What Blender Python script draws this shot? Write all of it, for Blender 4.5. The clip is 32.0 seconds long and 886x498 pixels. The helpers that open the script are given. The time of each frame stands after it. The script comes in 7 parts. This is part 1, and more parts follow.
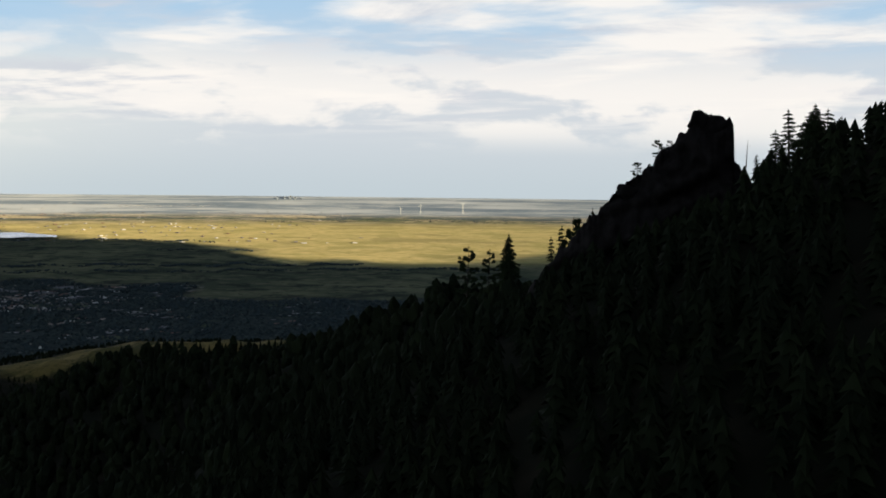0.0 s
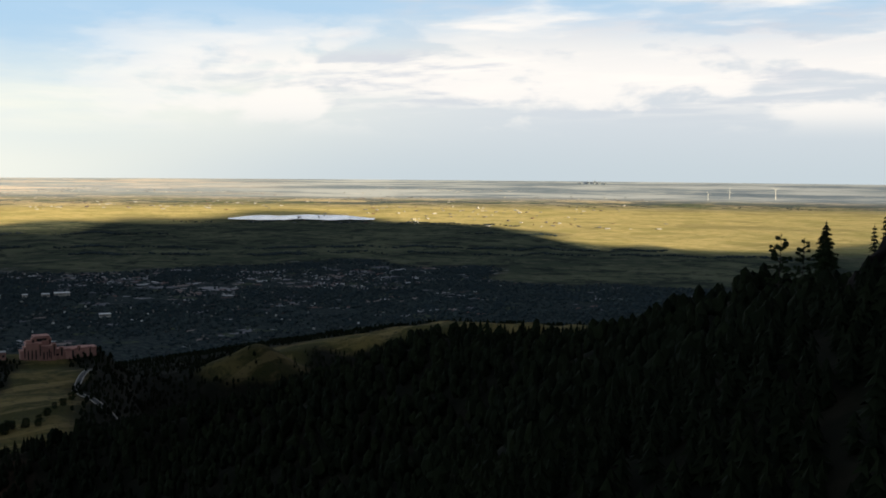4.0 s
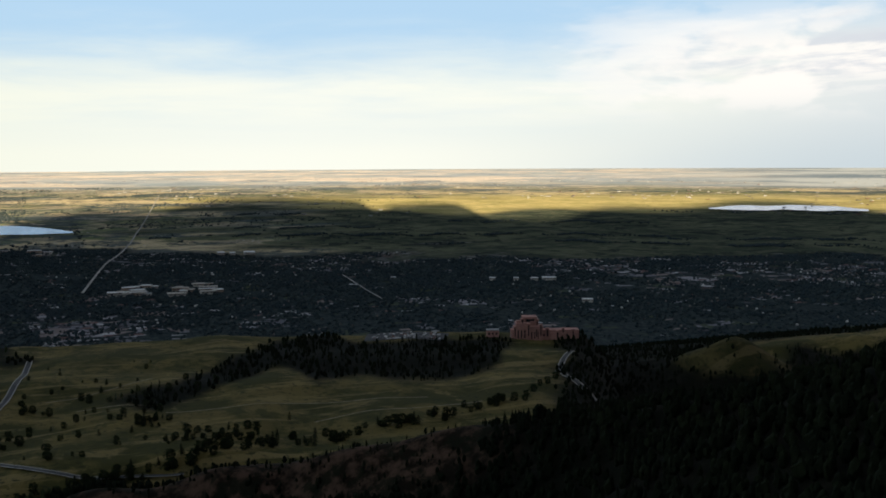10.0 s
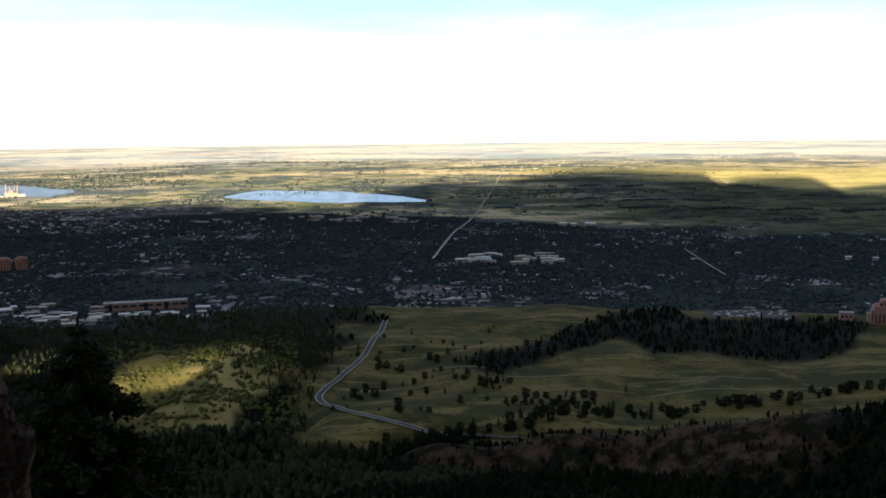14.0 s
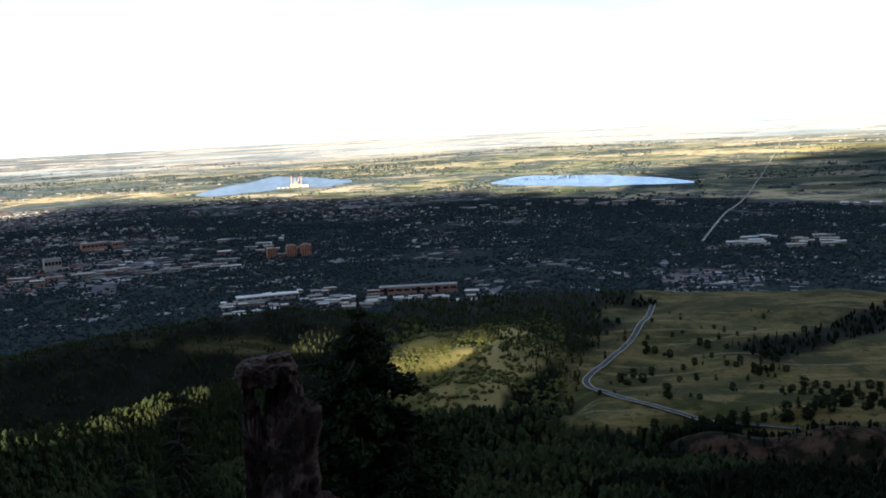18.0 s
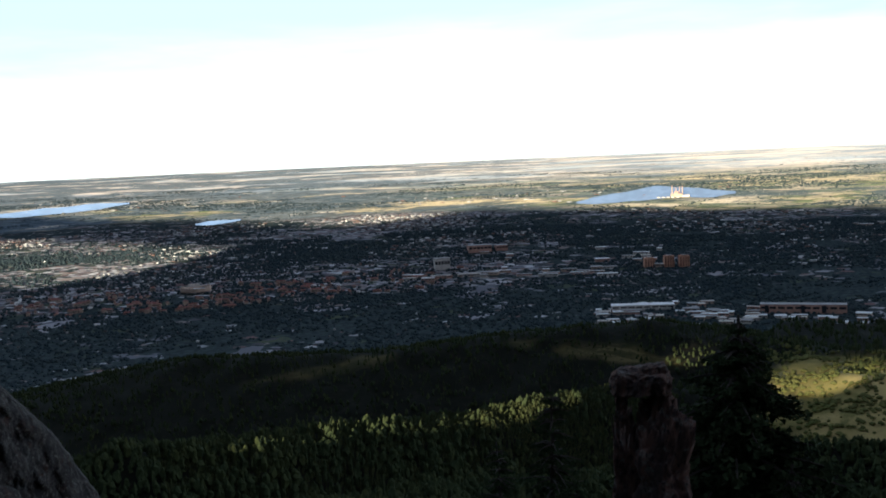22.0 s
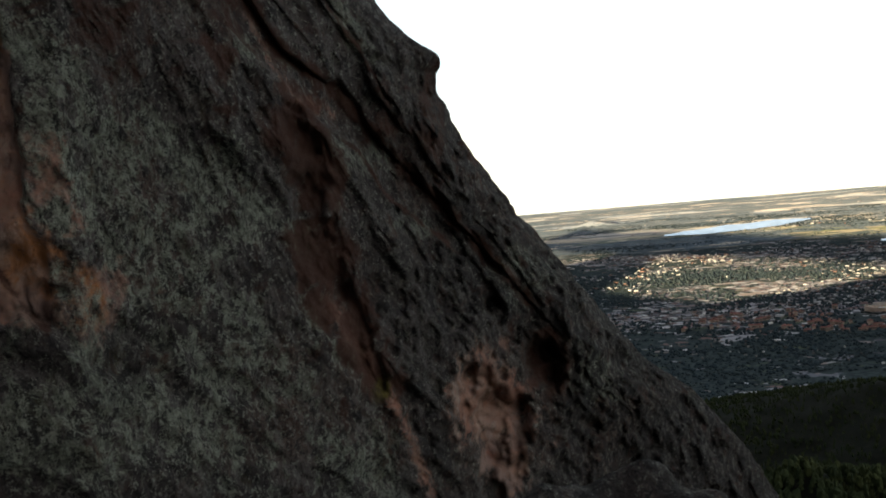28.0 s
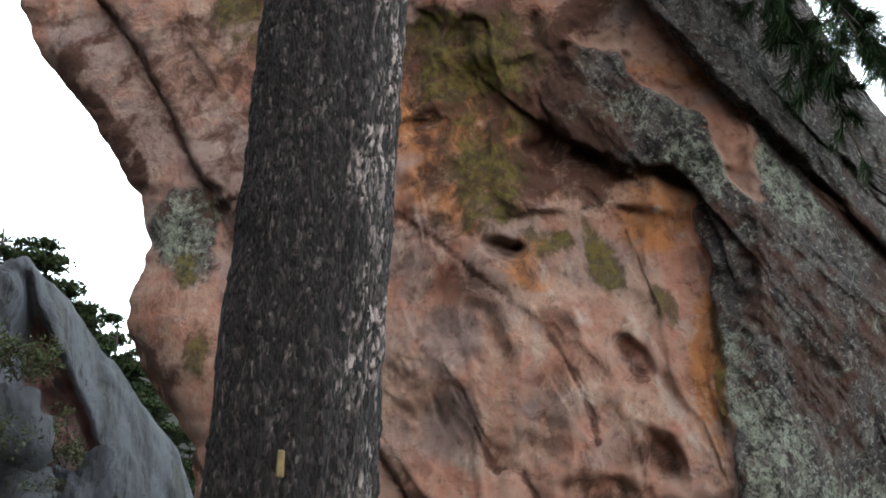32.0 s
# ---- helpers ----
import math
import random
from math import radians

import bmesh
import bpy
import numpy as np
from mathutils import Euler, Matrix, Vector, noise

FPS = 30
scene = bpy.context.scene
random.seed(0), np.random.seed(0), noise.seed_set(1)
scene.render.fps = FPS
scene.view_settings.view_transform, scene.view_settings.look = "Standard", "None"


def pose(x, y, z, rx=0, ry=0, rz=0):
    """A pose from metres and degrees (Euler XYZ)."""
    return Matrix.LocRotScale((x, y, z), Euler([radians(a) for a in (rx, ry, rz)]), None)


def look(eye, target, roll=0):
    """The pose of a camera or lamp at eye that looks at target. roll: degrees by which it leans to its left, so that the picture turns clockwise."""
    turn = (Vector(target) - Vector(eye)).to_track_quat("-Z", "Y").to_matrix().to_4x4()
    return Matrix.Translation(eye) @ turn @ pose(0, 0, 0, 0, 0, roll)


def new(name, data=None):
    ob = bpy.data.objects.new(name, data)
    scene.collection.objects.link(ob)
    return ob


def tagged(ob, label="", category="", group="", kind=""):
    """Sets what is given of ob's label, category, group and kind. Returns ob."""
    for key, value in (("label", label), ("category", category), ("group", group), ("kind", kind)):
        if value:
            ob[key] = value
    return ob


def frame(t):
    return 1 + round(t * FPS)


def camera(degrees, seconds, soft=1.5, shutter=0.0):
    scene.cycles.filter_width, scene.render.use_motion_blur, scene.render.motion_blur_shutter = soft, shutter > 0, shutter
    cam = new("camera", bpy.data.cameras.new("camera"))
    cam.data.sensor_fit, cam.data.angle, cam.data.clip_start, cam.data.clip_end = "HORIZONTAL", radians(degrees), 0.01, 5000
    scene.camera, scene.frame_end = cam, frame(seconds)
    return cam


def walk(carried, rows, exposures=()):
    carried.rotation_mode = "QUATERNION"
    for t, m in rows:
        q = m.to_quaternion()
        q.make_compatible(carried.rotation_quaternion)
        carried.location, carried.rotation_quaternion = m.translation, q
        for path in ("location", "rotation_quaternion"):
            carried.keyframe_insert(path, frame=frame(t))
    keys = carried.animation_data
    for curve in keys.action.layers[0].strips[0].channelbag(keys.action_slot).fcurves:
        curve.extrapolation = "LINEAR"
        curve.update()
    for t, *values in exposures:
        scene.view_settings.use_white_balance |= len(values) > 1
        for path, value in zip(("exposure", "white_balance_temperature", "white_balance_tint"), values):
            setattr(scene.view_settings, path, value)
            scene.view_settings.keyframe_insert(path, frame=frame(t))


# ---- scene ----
cam = camera(46.03, 32.0, soft=1.8)

# seconds, compass heading, tilt, lean (degrees); the filmer turns on the spot
PATH = [
    (0, 154.35, -3.49, 0.67), (0.5, 152.75, -3.59, 0.63), (1, 150.39, -3.85, 0.62), (1.5, 148.34, -3.91, 0.41),
    (2, 146.56, -4.09, 0.39), (2.5, 144.49, -4.26, 0.21), (3, 142.12, -4.33, 0.29), (3.5, 139.92, -4.38, 0.45),
    (5.5, 131.24, -4.83, 0.31), (6, 129.02, -4.97, 0.35), (6.5, 126.93, -5.06, 0.23), (7, 125.25, -4.87, 0.32),
    (7.5, 122.89, -4.61, 0.54), (8, 120.62, -4.93, 0.68), (8.5, 118.86, -5.09, 0.58), (9, 116.84, -5.05, 0.39),
    (9.5, 114.82, -4.89, 0.10), (10, 111.77, -5.07, -0.30), (10.5, 108.89, -4.99, -0.50), (11, 106.16, -5.01, -0.42),
    (11.5, 103.80, -5.09, -0.48), (12, 101.65, -5.25, -0.67), (12.5, 100.19, -5.31, -0.63), (13, 97.63, -5.66, -0.47),
    (13.5, 95.45, -6.10, -0.39), (14, 93.11, -6.47, -0.62), (14.5, 91.07, -6.88, -0.85), (15, 89.24, -7.18, -1.40),
    (15.5, 87.18, -7.27, -1.66), (17.5, 80.62, -6.94, -2.80), (18, 78.48, -6.90, -2.90), (18.5, 76.24, -6.42, -2.89),
    (19, 73.03, -5.76, -2.62), (19.5, 70.29, -5.75, -2.83), (20, 67.94, -5.94, -2.83), (20.5, 65.22, -6.13, -3.10),
    (21, 63.47, -6.10, -2.37), (21.5, 60.74, -5.94, -2.25), (22, 57.90, -5.44, -2.52), (22.5, 55.55, -5.46, -3.00),
    (23, 53.35, -5.55, -2.52), (23.5, 50.33, -5.50, -3.40), (24, 47.06, -5.81, -3.55), (24.5, 43.56, -6.19, -3.24),
    (26.5, 32.17, -5.23, -3.42), (27, 28.45, -4.80, -4.96), (27.5, 24.56, -3.93, -5.04), (28, 21.81, -2.18, -4.83),
    (28.5, 19.01, -0.33, -6.27), (29, 15.65, 2.18, -5.44), (29.5, 10.32, 4.11, -4.20), (30, 7.88, 7.52, -5.08),
    (30.5, 3.50, 10.34, -4.81), (31, -2.35, 12.87, -3.66), (31.5, -8.83, 16.72, -1.45), (32, -14.18, 19.28, 0.81),
]


def compass(az, el=0.0, dist=1.0):
    """A place by compass heading, height angle (degrees) and distance from the pivot; x is east, y north, 0 the eye's height."""
    a, e = radians(az), radians(el)
    return Vector((math.sin(a) * math.cos(e), math.cos(a) * math.cos(e), math.sin(e))) * dist


ARM = 0.22  # the camera is held out in front of the turning filmer
walk(cam, [(t, Matrix.Translation(compass(a, 0, ARM)) @ pose(0, 0, 0, 90 + p, 0, -a) @ pose(0, 0, 0, 0, 0, r))
           for t, a, p, r in PATH],
     exposures=[(0, 0.57, 6500, 10), (4, 0.65, 6500, 10), (12, 0.72, 6500, 10), (15, 1.5, 6000, 10), (18, 1.56, 5700, 10), (21, 1.46, 5700, 10), (22.5, 1.28, 5800, 10), (24, 1.1, 6200, 10), (26.5, 1.3, 6700, 10),
                (28, 1.7, 7200, 10), (29, 1.95, 7500, 10), (30, 3.0, 7600, 10), (31, 3.65, 7250, 10), (32, 3.9, 7050, 10)])

# ---------------------------------------------------------------- light
SUN_EL, SUN_AZ = 8.0, 270.0
world = bpy.data.worlds.new("evening_sky")
scene.world = world
world.use_nodes = True


def wire_world():
    nt = world.node_tree
    nt.nodes.clear()
    n, l = nt.nodes.new, nt.links.new
    out, bg = n("ShaderNodeOutputWorld"), n("ShaderNodeBackground")
    sky = n("ShaderNodeTexSky")
    sky.sky_type = 'NISHITA'
    sky.sun_disc = False
    sky.sun_elevation, sky.sun_rotation = radians(SUN_EL), radians(SUN_AZ)
    sky.air_density, sky.dust_density, sky.ozone_density = 1.0, 0.6, 1.5
    co = n("ShaderNodeTexCoord")
    sep = n("ShaderNodeSeparateXYZ")
    l(co.outputs["Generated"], sep.inputs[0])

    def math_node(op, a, b=None, clamp=False):
        m = n("ShaderNodeMath")
        m.operation, m.use_clamp = op, clamp
        for i, v in enumerate((a, b)):
            if v is None:
                continue
            if isinstance(v, (int, float)):
                m.inputs[i].default_value = v
            else:
                l(v, m.inputs[i])
        return m.outputs[0]

    x, y, z = sep.outputs
    # clouds lie in a flat deck: the way up divides the way out
    up = math_node("ADD", math_node("MAXIMUM", z, 0.0), 0.05)
    comb = n("ShaderNodeCombineXYZ")
    l(math_node("DIVIDE", x, up), comb.inputs[0])
    l(math_node("DIVIDE", y, up), comb.inputs[1])

    def noise_tex(scale, detail, rough, dist=0.0, off=(0, 0, 0), stretch=(1, 1, 1)):
        mp = n("ShaderNodeMapping")
        mp.inputs["Location"].default_value, mp.inputs["Scale"].default_value = off, stretch
        l(comb.outputs[0], mp.inputs[0])
        t = n("ShaderNodeTexNoise")
        l(mp.outputs[0], t.inputs["Vector"])
        t.inputs["Scale"].default_value, t.inputs["Detail"].default_value = scale, detail
        t.inputs["Roughness"].default_value, t.inputs["Distortion"].default_value = rough, dist
        return t.outputs["Fac"]

    def ramp(v, lo, hi, a=0.0, b=1.0):
        m = n("ShaderNodeMapRange")
        m.interpolation_type = 'SMOOTHSTEP'
        l(v, m.inputs[0])
        for i, k in enumerate((lo, hi, a, b)):
            m.inputs[1 + i].default_value = k
        return m.outputs[0]

    def mix(fac, a, b):
        m = n("ShaderNodeMix")
        m.data_type = 'RGBA'
        for s, v in ((0, fac), (6, a), (7, b)):
            if isinstance(v, (int, float)):
                m.inputs[s].default_value = v
            elif isinstance(v, tuple):
                m.inputs[s].default_value = (*v, 1)
            else:
                l(v, m.inputs[s])
        return m.outputs[2]

    hx = n("ShaderNodeVectorMath")
    hx.operation = 'NORMALIZE'
    flat = n("ShaderNodeCombineXYZ")
    l(x, flat.inputs[0])
    l(y, flat.inputs[1])
    l(flat.outputs[0], hx.inputs[0])
    hs = n("ShaderNodeSeparateXYZ")
    l(hx.outputs[0], hs.inputs[0])
    north = hs.outputs[1]
    # blue overhead, paler lower down
    scaled = n("ShaderNodeVectorMath")
    scaled.operation = 'MULTIPLY'
    l(sky.outputs[0], scaled.inputs[0])
    scaled.inputs[1].default_value = SKY_TINT
    blue = mix(ramp(math_node("SUBTRACT", z, ramp(north, 0.3, 0.8, 0.0, 0.2)), 0.24, 0.60), mix(ramp(north, -0.1, 0.5), SKY_LOW, SKY_LOW_NORTH), SKY_HIGH)
    base = mix(0.12, blue, scaled.outputs[0])
    # a bright thin veil of cloud fills the lower sky, highest in the north
    wob = noise_tex(0.55, 5, 0.6, 0.3, (1.3, 4.0, 0))
    top = math_node("ADD", math_node("ADD", math_node("MULTIPLY", north, 0.01), ramp(north, -0.45, -0.80, 0.0, 0.05)), math_node("MULTIPLY", math_node("MULTIPLY", wob, ramp(z, 0.01, 0.07)), 0.09))
    over_veil = math_node("ADD", math_node("SUBTRACT", z, top), ramp(north, 0.45, 0.75, 0.0, 0.02))
    veil = ramp(over_veil, 0.0, 0.09, 1.0, 0.0)
    veil_col = mix(ramp(north, -0.85, -0.45), VEIL_SOUTH, VEIL_EAST)
    veil_col = mix(ramp(north, -0.25, 0.30), veil_col, VEIL_NORTH)
    col = mix(math_node("MULTIPLY", veil, 0.9), base, veil_col)
    # banded clouds stand in the south-east
    big = noise_tex(0.36, 5, 0.52, 0.2, (3.1, 1.7, 0), (0.75, 1.0, 1))
    fine = noise_tex(1.2, 8, 0.58, 0.3, (0.4, 5.2, 0), (0.75, 1.0, 1))
    dens = math_node("ADD", math_node("MULTIPLY", big, 0.68), math_node("MULTIPLY", fine, 0.32))
    south = ramp(north, -0.40, -0.75)
    cloud = math_node("MULTIPLY", math_node("MULTIPLY", ramp(dens, 0.48, 0.57), ramp(z, 0.035, 0.085)), south)
    body = ramp(noise_tex(1.1, 8, 0.62, 0.4, (7.7, 2.0, 0), (0.7, 1.0, 1)), 0.40, 0.58)
    cloud_col = mix(body, CLOUD_DARK, CLOUD_LIGHT)
    col = mix(math_node("MULTIPLY", cloud, 0.9), col, cloud_col)
    # puffy heaps low over the plain
    heap_co = n("ShaderNodeVectorMath")
    heap_co.operation = 'MULTIPLY'
    l(co.outputs["Generated"], heap_co.inputs[0])
    heap_co.inputs[1].default_value = (1, 1, 3.2)
    heap = n("ShaderNodeTexNoise")
    l(heap_co.outputs[0], heap.inputs["Vector"])
    for key, val in (("Scale", 5.5), ("Detail", 8), ("Roughness", 0.55), ("Distortion", 0.2)):
        heap.inputs[key].default_value = val
    band = math_node("MULTIPLY", ramp(z, 0.025, 0.055), ramp(z, 0.16, 0.08))
    heaps = math_node("MULTIPLY", math_node("MULTIPLY", ramp(heap.outputs["Fac"], 0.47, 0.55), band), ramp(north, -0.35, -0.65))
    col = mix(math_node("MULTIPLY", heaps, 0.85), col, CLOUD_LIGHT)
    # grey-blue rain haze along the southern skyline
    haze = math_node("MULTIPLY", ramp(z, -0.02, 0.075, 0.9, 0.0), ramp(north, -0.30, -0.75))
    col = mix(haze, col, HAZE)
    # the unseen western sky is darkened like thick cloud, dimming the cliff's light
    side = math_node("ADD", math_node("MULTIPLY", x, 0.8), math_node("MULTIPLY", y, 0.35))
    col = mix(ramp(side, -0.33, -0.52), col, WEST)
    l(col, bg.inputs[0])
    bg.inputs[1].default_value = 0.062
    l(bg.outputs[0], out.inputs[0])


SKY_TINT, SKY_LOW, SKY_LOW_NORTH, SKY_HIGH = (0.8, 1.0, 1.25), (5.0, 7.2, 9.4), (6.0, 7.5, 8.5), (0.65, 0.85, 1.25)
VEIL_EAST, VEIL_NORTH, VEIL_SOUTH, WEST = (10.4, 10.3, 8.9), (9.4, 9.5, 7.7), (7.4, 7.7, 8.0), (0.75, 0.85, 1.0)
CLOUD_DARK, CLOUD_LIGHT, HAZE = (7.0, 7.3, 7.9), (10.8, 10.3, 9.7), (5.8, 6.7, 7.2)
wire_world()
sun = new("sun", bpy.data.lights.new("sun", 'SUN'))
sun.data.energy, sun.data.angle, sun.data.color = 5.0, radians(0.5), (1.0, 0.84, 0.56)
sun.matrix_world = look(compass(SUN_AZ, SUN_EL, 3000), (0, 0, 0))

# ---------------------------------------------------------------- materials


def material(name, rough=0.9, metal=0.0):
    m = bpy.data.materials.new(name)
    m.use_nodes = True
    b = m.node_tree.nodes["Principled BSDF"]
    b.inputs["Roughness"].default_value, b.inputs["Metallic"].default_value = rough, metal
    b.inputs["Specular IOR Level"].default_value = 0.25
    return m


class Nodes:
    """Short hand for a material's nodes."""

    def __init__(self, mat):
        self.t = mat.node_tree
        self.b = self.t.nodes["Principled BSDF"]

    def node(self, kind):
        return self.t.nodes.new(kind)

    def link(self, a, b):
        self.t.links.new(a, b)

    def put(self, socket, v):
        if isinstance(v, tuple):
            socket.default_value = (*v, 1) if len(socket.default_value) == 4 and len(v) == 3 else v
        elif isinstance(v, (int, float)):
            socket.default_value = v
        else:
            self.link(v, socket)

    def coords(self, kind="Object", scale=(1, 1, 1), loc=(0, 0, 0), rot=(0, 0, 0)):
        c = self.node("ShaderNodeTexCoord")
        m = self.node("ShaderNodeMapping")
        self.link(c.outputs[kind], m.inputs[0])
        m.inputs["Scale"].default_value, m.inputs["Location"].default_value, m.inputs["Rotation"].default_value = scale, loc, rot
        return m.outputs[0]

    def noise(self, vec, scale, detail=4, rough=0.55, dist=0.0):
        t = self.node("ShaderNodeTexNoise")
        self.link(vec, t.inputs["Vector"])
        for k, v in (("Scale", scale), ("Detail", detail), ("Roughness", rough), ("Distortion", dist)):
            t.inputs[k].default_value = v
        return t.outputs["Fac"]

    def voronoi(self, vec, scale, feature='F1', out="Distance", rand=1.0):
        t = self.node("ShaderNodeTexVoronoi")
        t.feature = feature
        self.link(vec, t.inputs["Vector"])
        t.inputs["Scale"].default_value = scale
        t.inputs["Randomness"].default_value = rand
        return t.outputs[out]

    def ramp(self, v, lo, hi, a=0.0, b=1.0):
        m = self.node("ShaderNodeMapRange")
        m.interpolation_type = 'SMOOTHSTEP'
        self.link(v, m.inputs[0])
        for i, k in enumerate((lo, hi, a, b)):
            m.inputs[1 + i].default_value = k
        return m.outputs[0]

    def mix(self, fac, a, b, blend='MIX'):
        m = self.node("ShaderNodeMix")
        m.data_type, m.blend_type = 'RGBA', blend
        for s, v in ((0, fac), (6, a), (7, b)):
            self.put(m.inputs[s], v)
        return m.outputs[2]

    def math(self, op, a, b=0.0):
        m = self.node("ShaderNodeMath")
        m.operation = op
        self.put(m.inputs[0], a)
        self.put(m.inputs[1], b)
        return m.outputs[0]

    def bump(self, height, strength=0.5, dist=0.02):
        n = self.node("ShaderNodeBump")
        n.inputs["Strength"].default_value, n.inputs["Distance"].default_value = strength, dist
        self.link(height, n.inputs["Height"])
        self.link(n.outputs[0], self.b.inputs["Normal"])

    def random(self):
        return self.node("ShaderNodeObjectInfo").outputs["Random"]

    def island(self):
        return self.node("ShaderNodeNewGeometry").outputs["Random Per Island"]

    def attr(self, name):
        a = self.node("ShaderNodeAttribute")
        a.attribute_name = name
        return a


def plain(name, col, rough=0.8, vary=0.25, scale=1.0, metal=0.0):
    """A paint, plaster or roof: one base colour with blotches at two sizes."""
    m = material(name, rough, metal)
    k = Nodes(m)
    v = k.coords("Object")
    a = k.noise(v, scale, 5)
    b = k.noise(v, scale * 9, 3)
    f = k.math("ADD", k.math("MULTIPLY", a, 0.7), k.math("MULTIPLY", b, 0.3))
    dark = tuple(c * (1 - vary) for c in col)
    light = tuple(min(1, c * (1 + vary)) for c in col)
    k.put(k.b.inputs["Base Color"], k.mix(k.ramp(f, 0.35, 0.65), dark, light))
    return m


def foliage(name, a, b, c):
    m = material(name, 0.85)
    k = Nodes(m)
    k.put(k.b.inputs["Specular IOR Level"], 0.03)
    v = k.coords("Object")
    col = k.mix(k.island(), a, b)
    col = k.mix(k.ramp(k.noise(v, 0.012, 3), 0.4, 0.6), col, c)
    k.put(k.b.inputs["Base Color"], col)
    return m


def ground_material():
    m = material("land_cover", 0.95)
    k = Nodes(m)
    uv = k.node("ShaderNodeUVMap")
    uv.uv_map = "land"
    vec = uv.outputs[0]
    cov = k.attr("cover")
    sp = k.node("ShaderNodeSeparateColor")
    k.link(cov.outputs["Color"], sp.inputs[0])
    grass, farm, town = sp.outputs
    big = k.noise(vec, 2.0, 6, 0.6)
    mid = k.noise(vec, 9.0, 6, 0.6)
    fine = k.noise(vec, 60.0, 5, 0.65)
    # forest floor with scree and duff
    floor_col = k.mix(k.ramp(fine, 0.45, 0.7), (0.007, 0.008, 0.005), (0.016, 0.014, 0.010))
    # mountain meadow: green hollows, straw on the rises, paths and scrub
    tex = k.noise(vec, 22.0, 8, 0.7, 0.5)
    mead = k.mix(k.ramp(mid, 0.42, 0.58), (0.052, 0.050, 0.016), (0.135, 0.105, 0.036))
    mead = k.mix(k.ramp(tex, 0.51, 0.58, 0, 0.8), mead, (0.045, 0.046, 0.015))
    band = k.node("ShaderNodeMapping")
    k.link(vec, band.inputs[0])
    band.inputs["Scale"].default_value = (1.6, 0.35, 1)
    mead = k.mix(k.ramp(k.noise(band.outputs[0], 14.0, 8, 0.66, 0.6), 0.54, 0.60, 0, 0.75), mead, (0.205, 0.155, 0.065))
    mead = k.mix(k.ramp(tex, 0.42, 0.34, 0, 0.7), mead, (0.20, 0.15, 0.06))
    mead = k.mix(k.ramp(k.noise(vec, 90.0, 6, 0.75), 0.55, 0.61, 0, 0.85), mead, (0.028, 0.034, 0.015))
    # straw grass on the spur, brightened to carry its sun patch in the colour
    sunlit_gold = k.mix(k.ramp(mid, 0.36, 0.60), (0.30, 0.245, 0.085), (0.46, 0.36, 0.15))
    sunlit_gold = k.mix(k.ramp(tex, 0.50, 0.60, 0, 0.8), sunlit_gold, (0.20, 0.19, 0.065))
    mead = k.mix(k.attr("straw").outputs["Fac"], mead, sunlit_gold)
    # open prairie, straw on the rises; green pasture with dark thickets nearer the town
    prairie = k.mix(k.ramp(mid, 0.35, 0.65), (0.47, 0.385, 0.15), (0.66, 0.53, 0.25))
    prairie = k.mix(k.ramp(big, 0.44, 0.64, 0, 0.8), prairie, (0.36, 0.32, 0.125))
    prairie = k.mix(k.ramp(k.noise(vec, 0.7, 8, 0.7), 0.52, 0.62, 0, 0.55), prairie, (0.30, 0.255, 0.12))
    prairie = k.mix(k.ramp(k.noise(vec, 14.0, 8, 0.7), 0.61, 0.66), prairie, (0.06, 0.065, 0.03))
    # the pasture is darkened, carrying the ridge's shade in its colour
    shaded_pasture = k.mix(k.ramp(k.noise(vec, 1.3, 7, 0.66), 0.42, 0.60), (0.058, 0.072, 0.050), (0.120, 0.130, 0.082))
    shaded_pasture = k.mix(k.ramp(mid, 0.50, 0.64, 0, 0.7), shaded_pasture, (0.155, 0.150, 0.105))
    shaded_pasture = k.mix(k.ramp(k.noise(vec, 5.0, 10, 0.74, 0.6), 0.515, 0.575, 0, 0.85), shaded_pasture, (0.022, 0.032, 0.028))
    shaded_pasture = k.mix(k.ramp(k.noise(vec, 1.9, 9, 0.7, 0.4), 0.55, 0.61, 0, 0.8), shaded_pasture, (0.026, 0.036, 0.031))
    prairie = k.mix(k.attr("shade_cover").outputs["Fac"], prairie, shaded_pasture)

    def lots(scale, stretch=(1, 1, 1), turn=0.0):
        """Plots of land, each with three random numbers of its own."""
        mp = k.node("ShaderNodeMapping")
        k.link(vec, mp.inputs[0])
        mp.inputs["Scale"].default_value, mp.inputs["Rotation"].default_value = stretch, (0, 0, turn)
        vo = k.node("ShaderNodeTexVoronoi")
        vo.distance = 'CHEBYCHEV'
        k.link(mp.outputs[0], vo.inputs["Vector"])
        vo.inputs["Scale"].default_value = scale
        sc = k.node("ShaderNodeSeparateColor")
        k.link(vo.outputs["Color"], sc.inputs[0])
        return sc.outputs

    def palette(v, stops):
        r = k.node("ShaderNodeValToRGB")
        r.color_ramp.interpolation = 'CONSTANT'
        while len(r.color_ramp.elements) < len(stops):
            r.color_ramp.elements.new(0.5)
        for e, (at, c) in zip(r.color_ramp.elements, stops):
            e.position, e.color = at, (*c, 1)
        k.link(v, r.inputs[0])
        return r.outputs[0]

    # farm fields: straw, stubble, green crops, with woods and tree lines through them
    f1, f2 = lots(2.6, (1.0, 0.8, 1)), lots(5.5, (0.8, 1.0, 1))
    fields = palette(f1[0], [(0.0, (0.20, 0.210, 0.15)), (0.20, (0.47, 0.39, 0.28)), (0.42, (0.27, 0.265, 0.19)), (0.58, (0.15, 0.175, 0.125)), (0.72, (0.58, 0.49, 0.37)), (0.86, (0.35, 0.32, 0.26))])
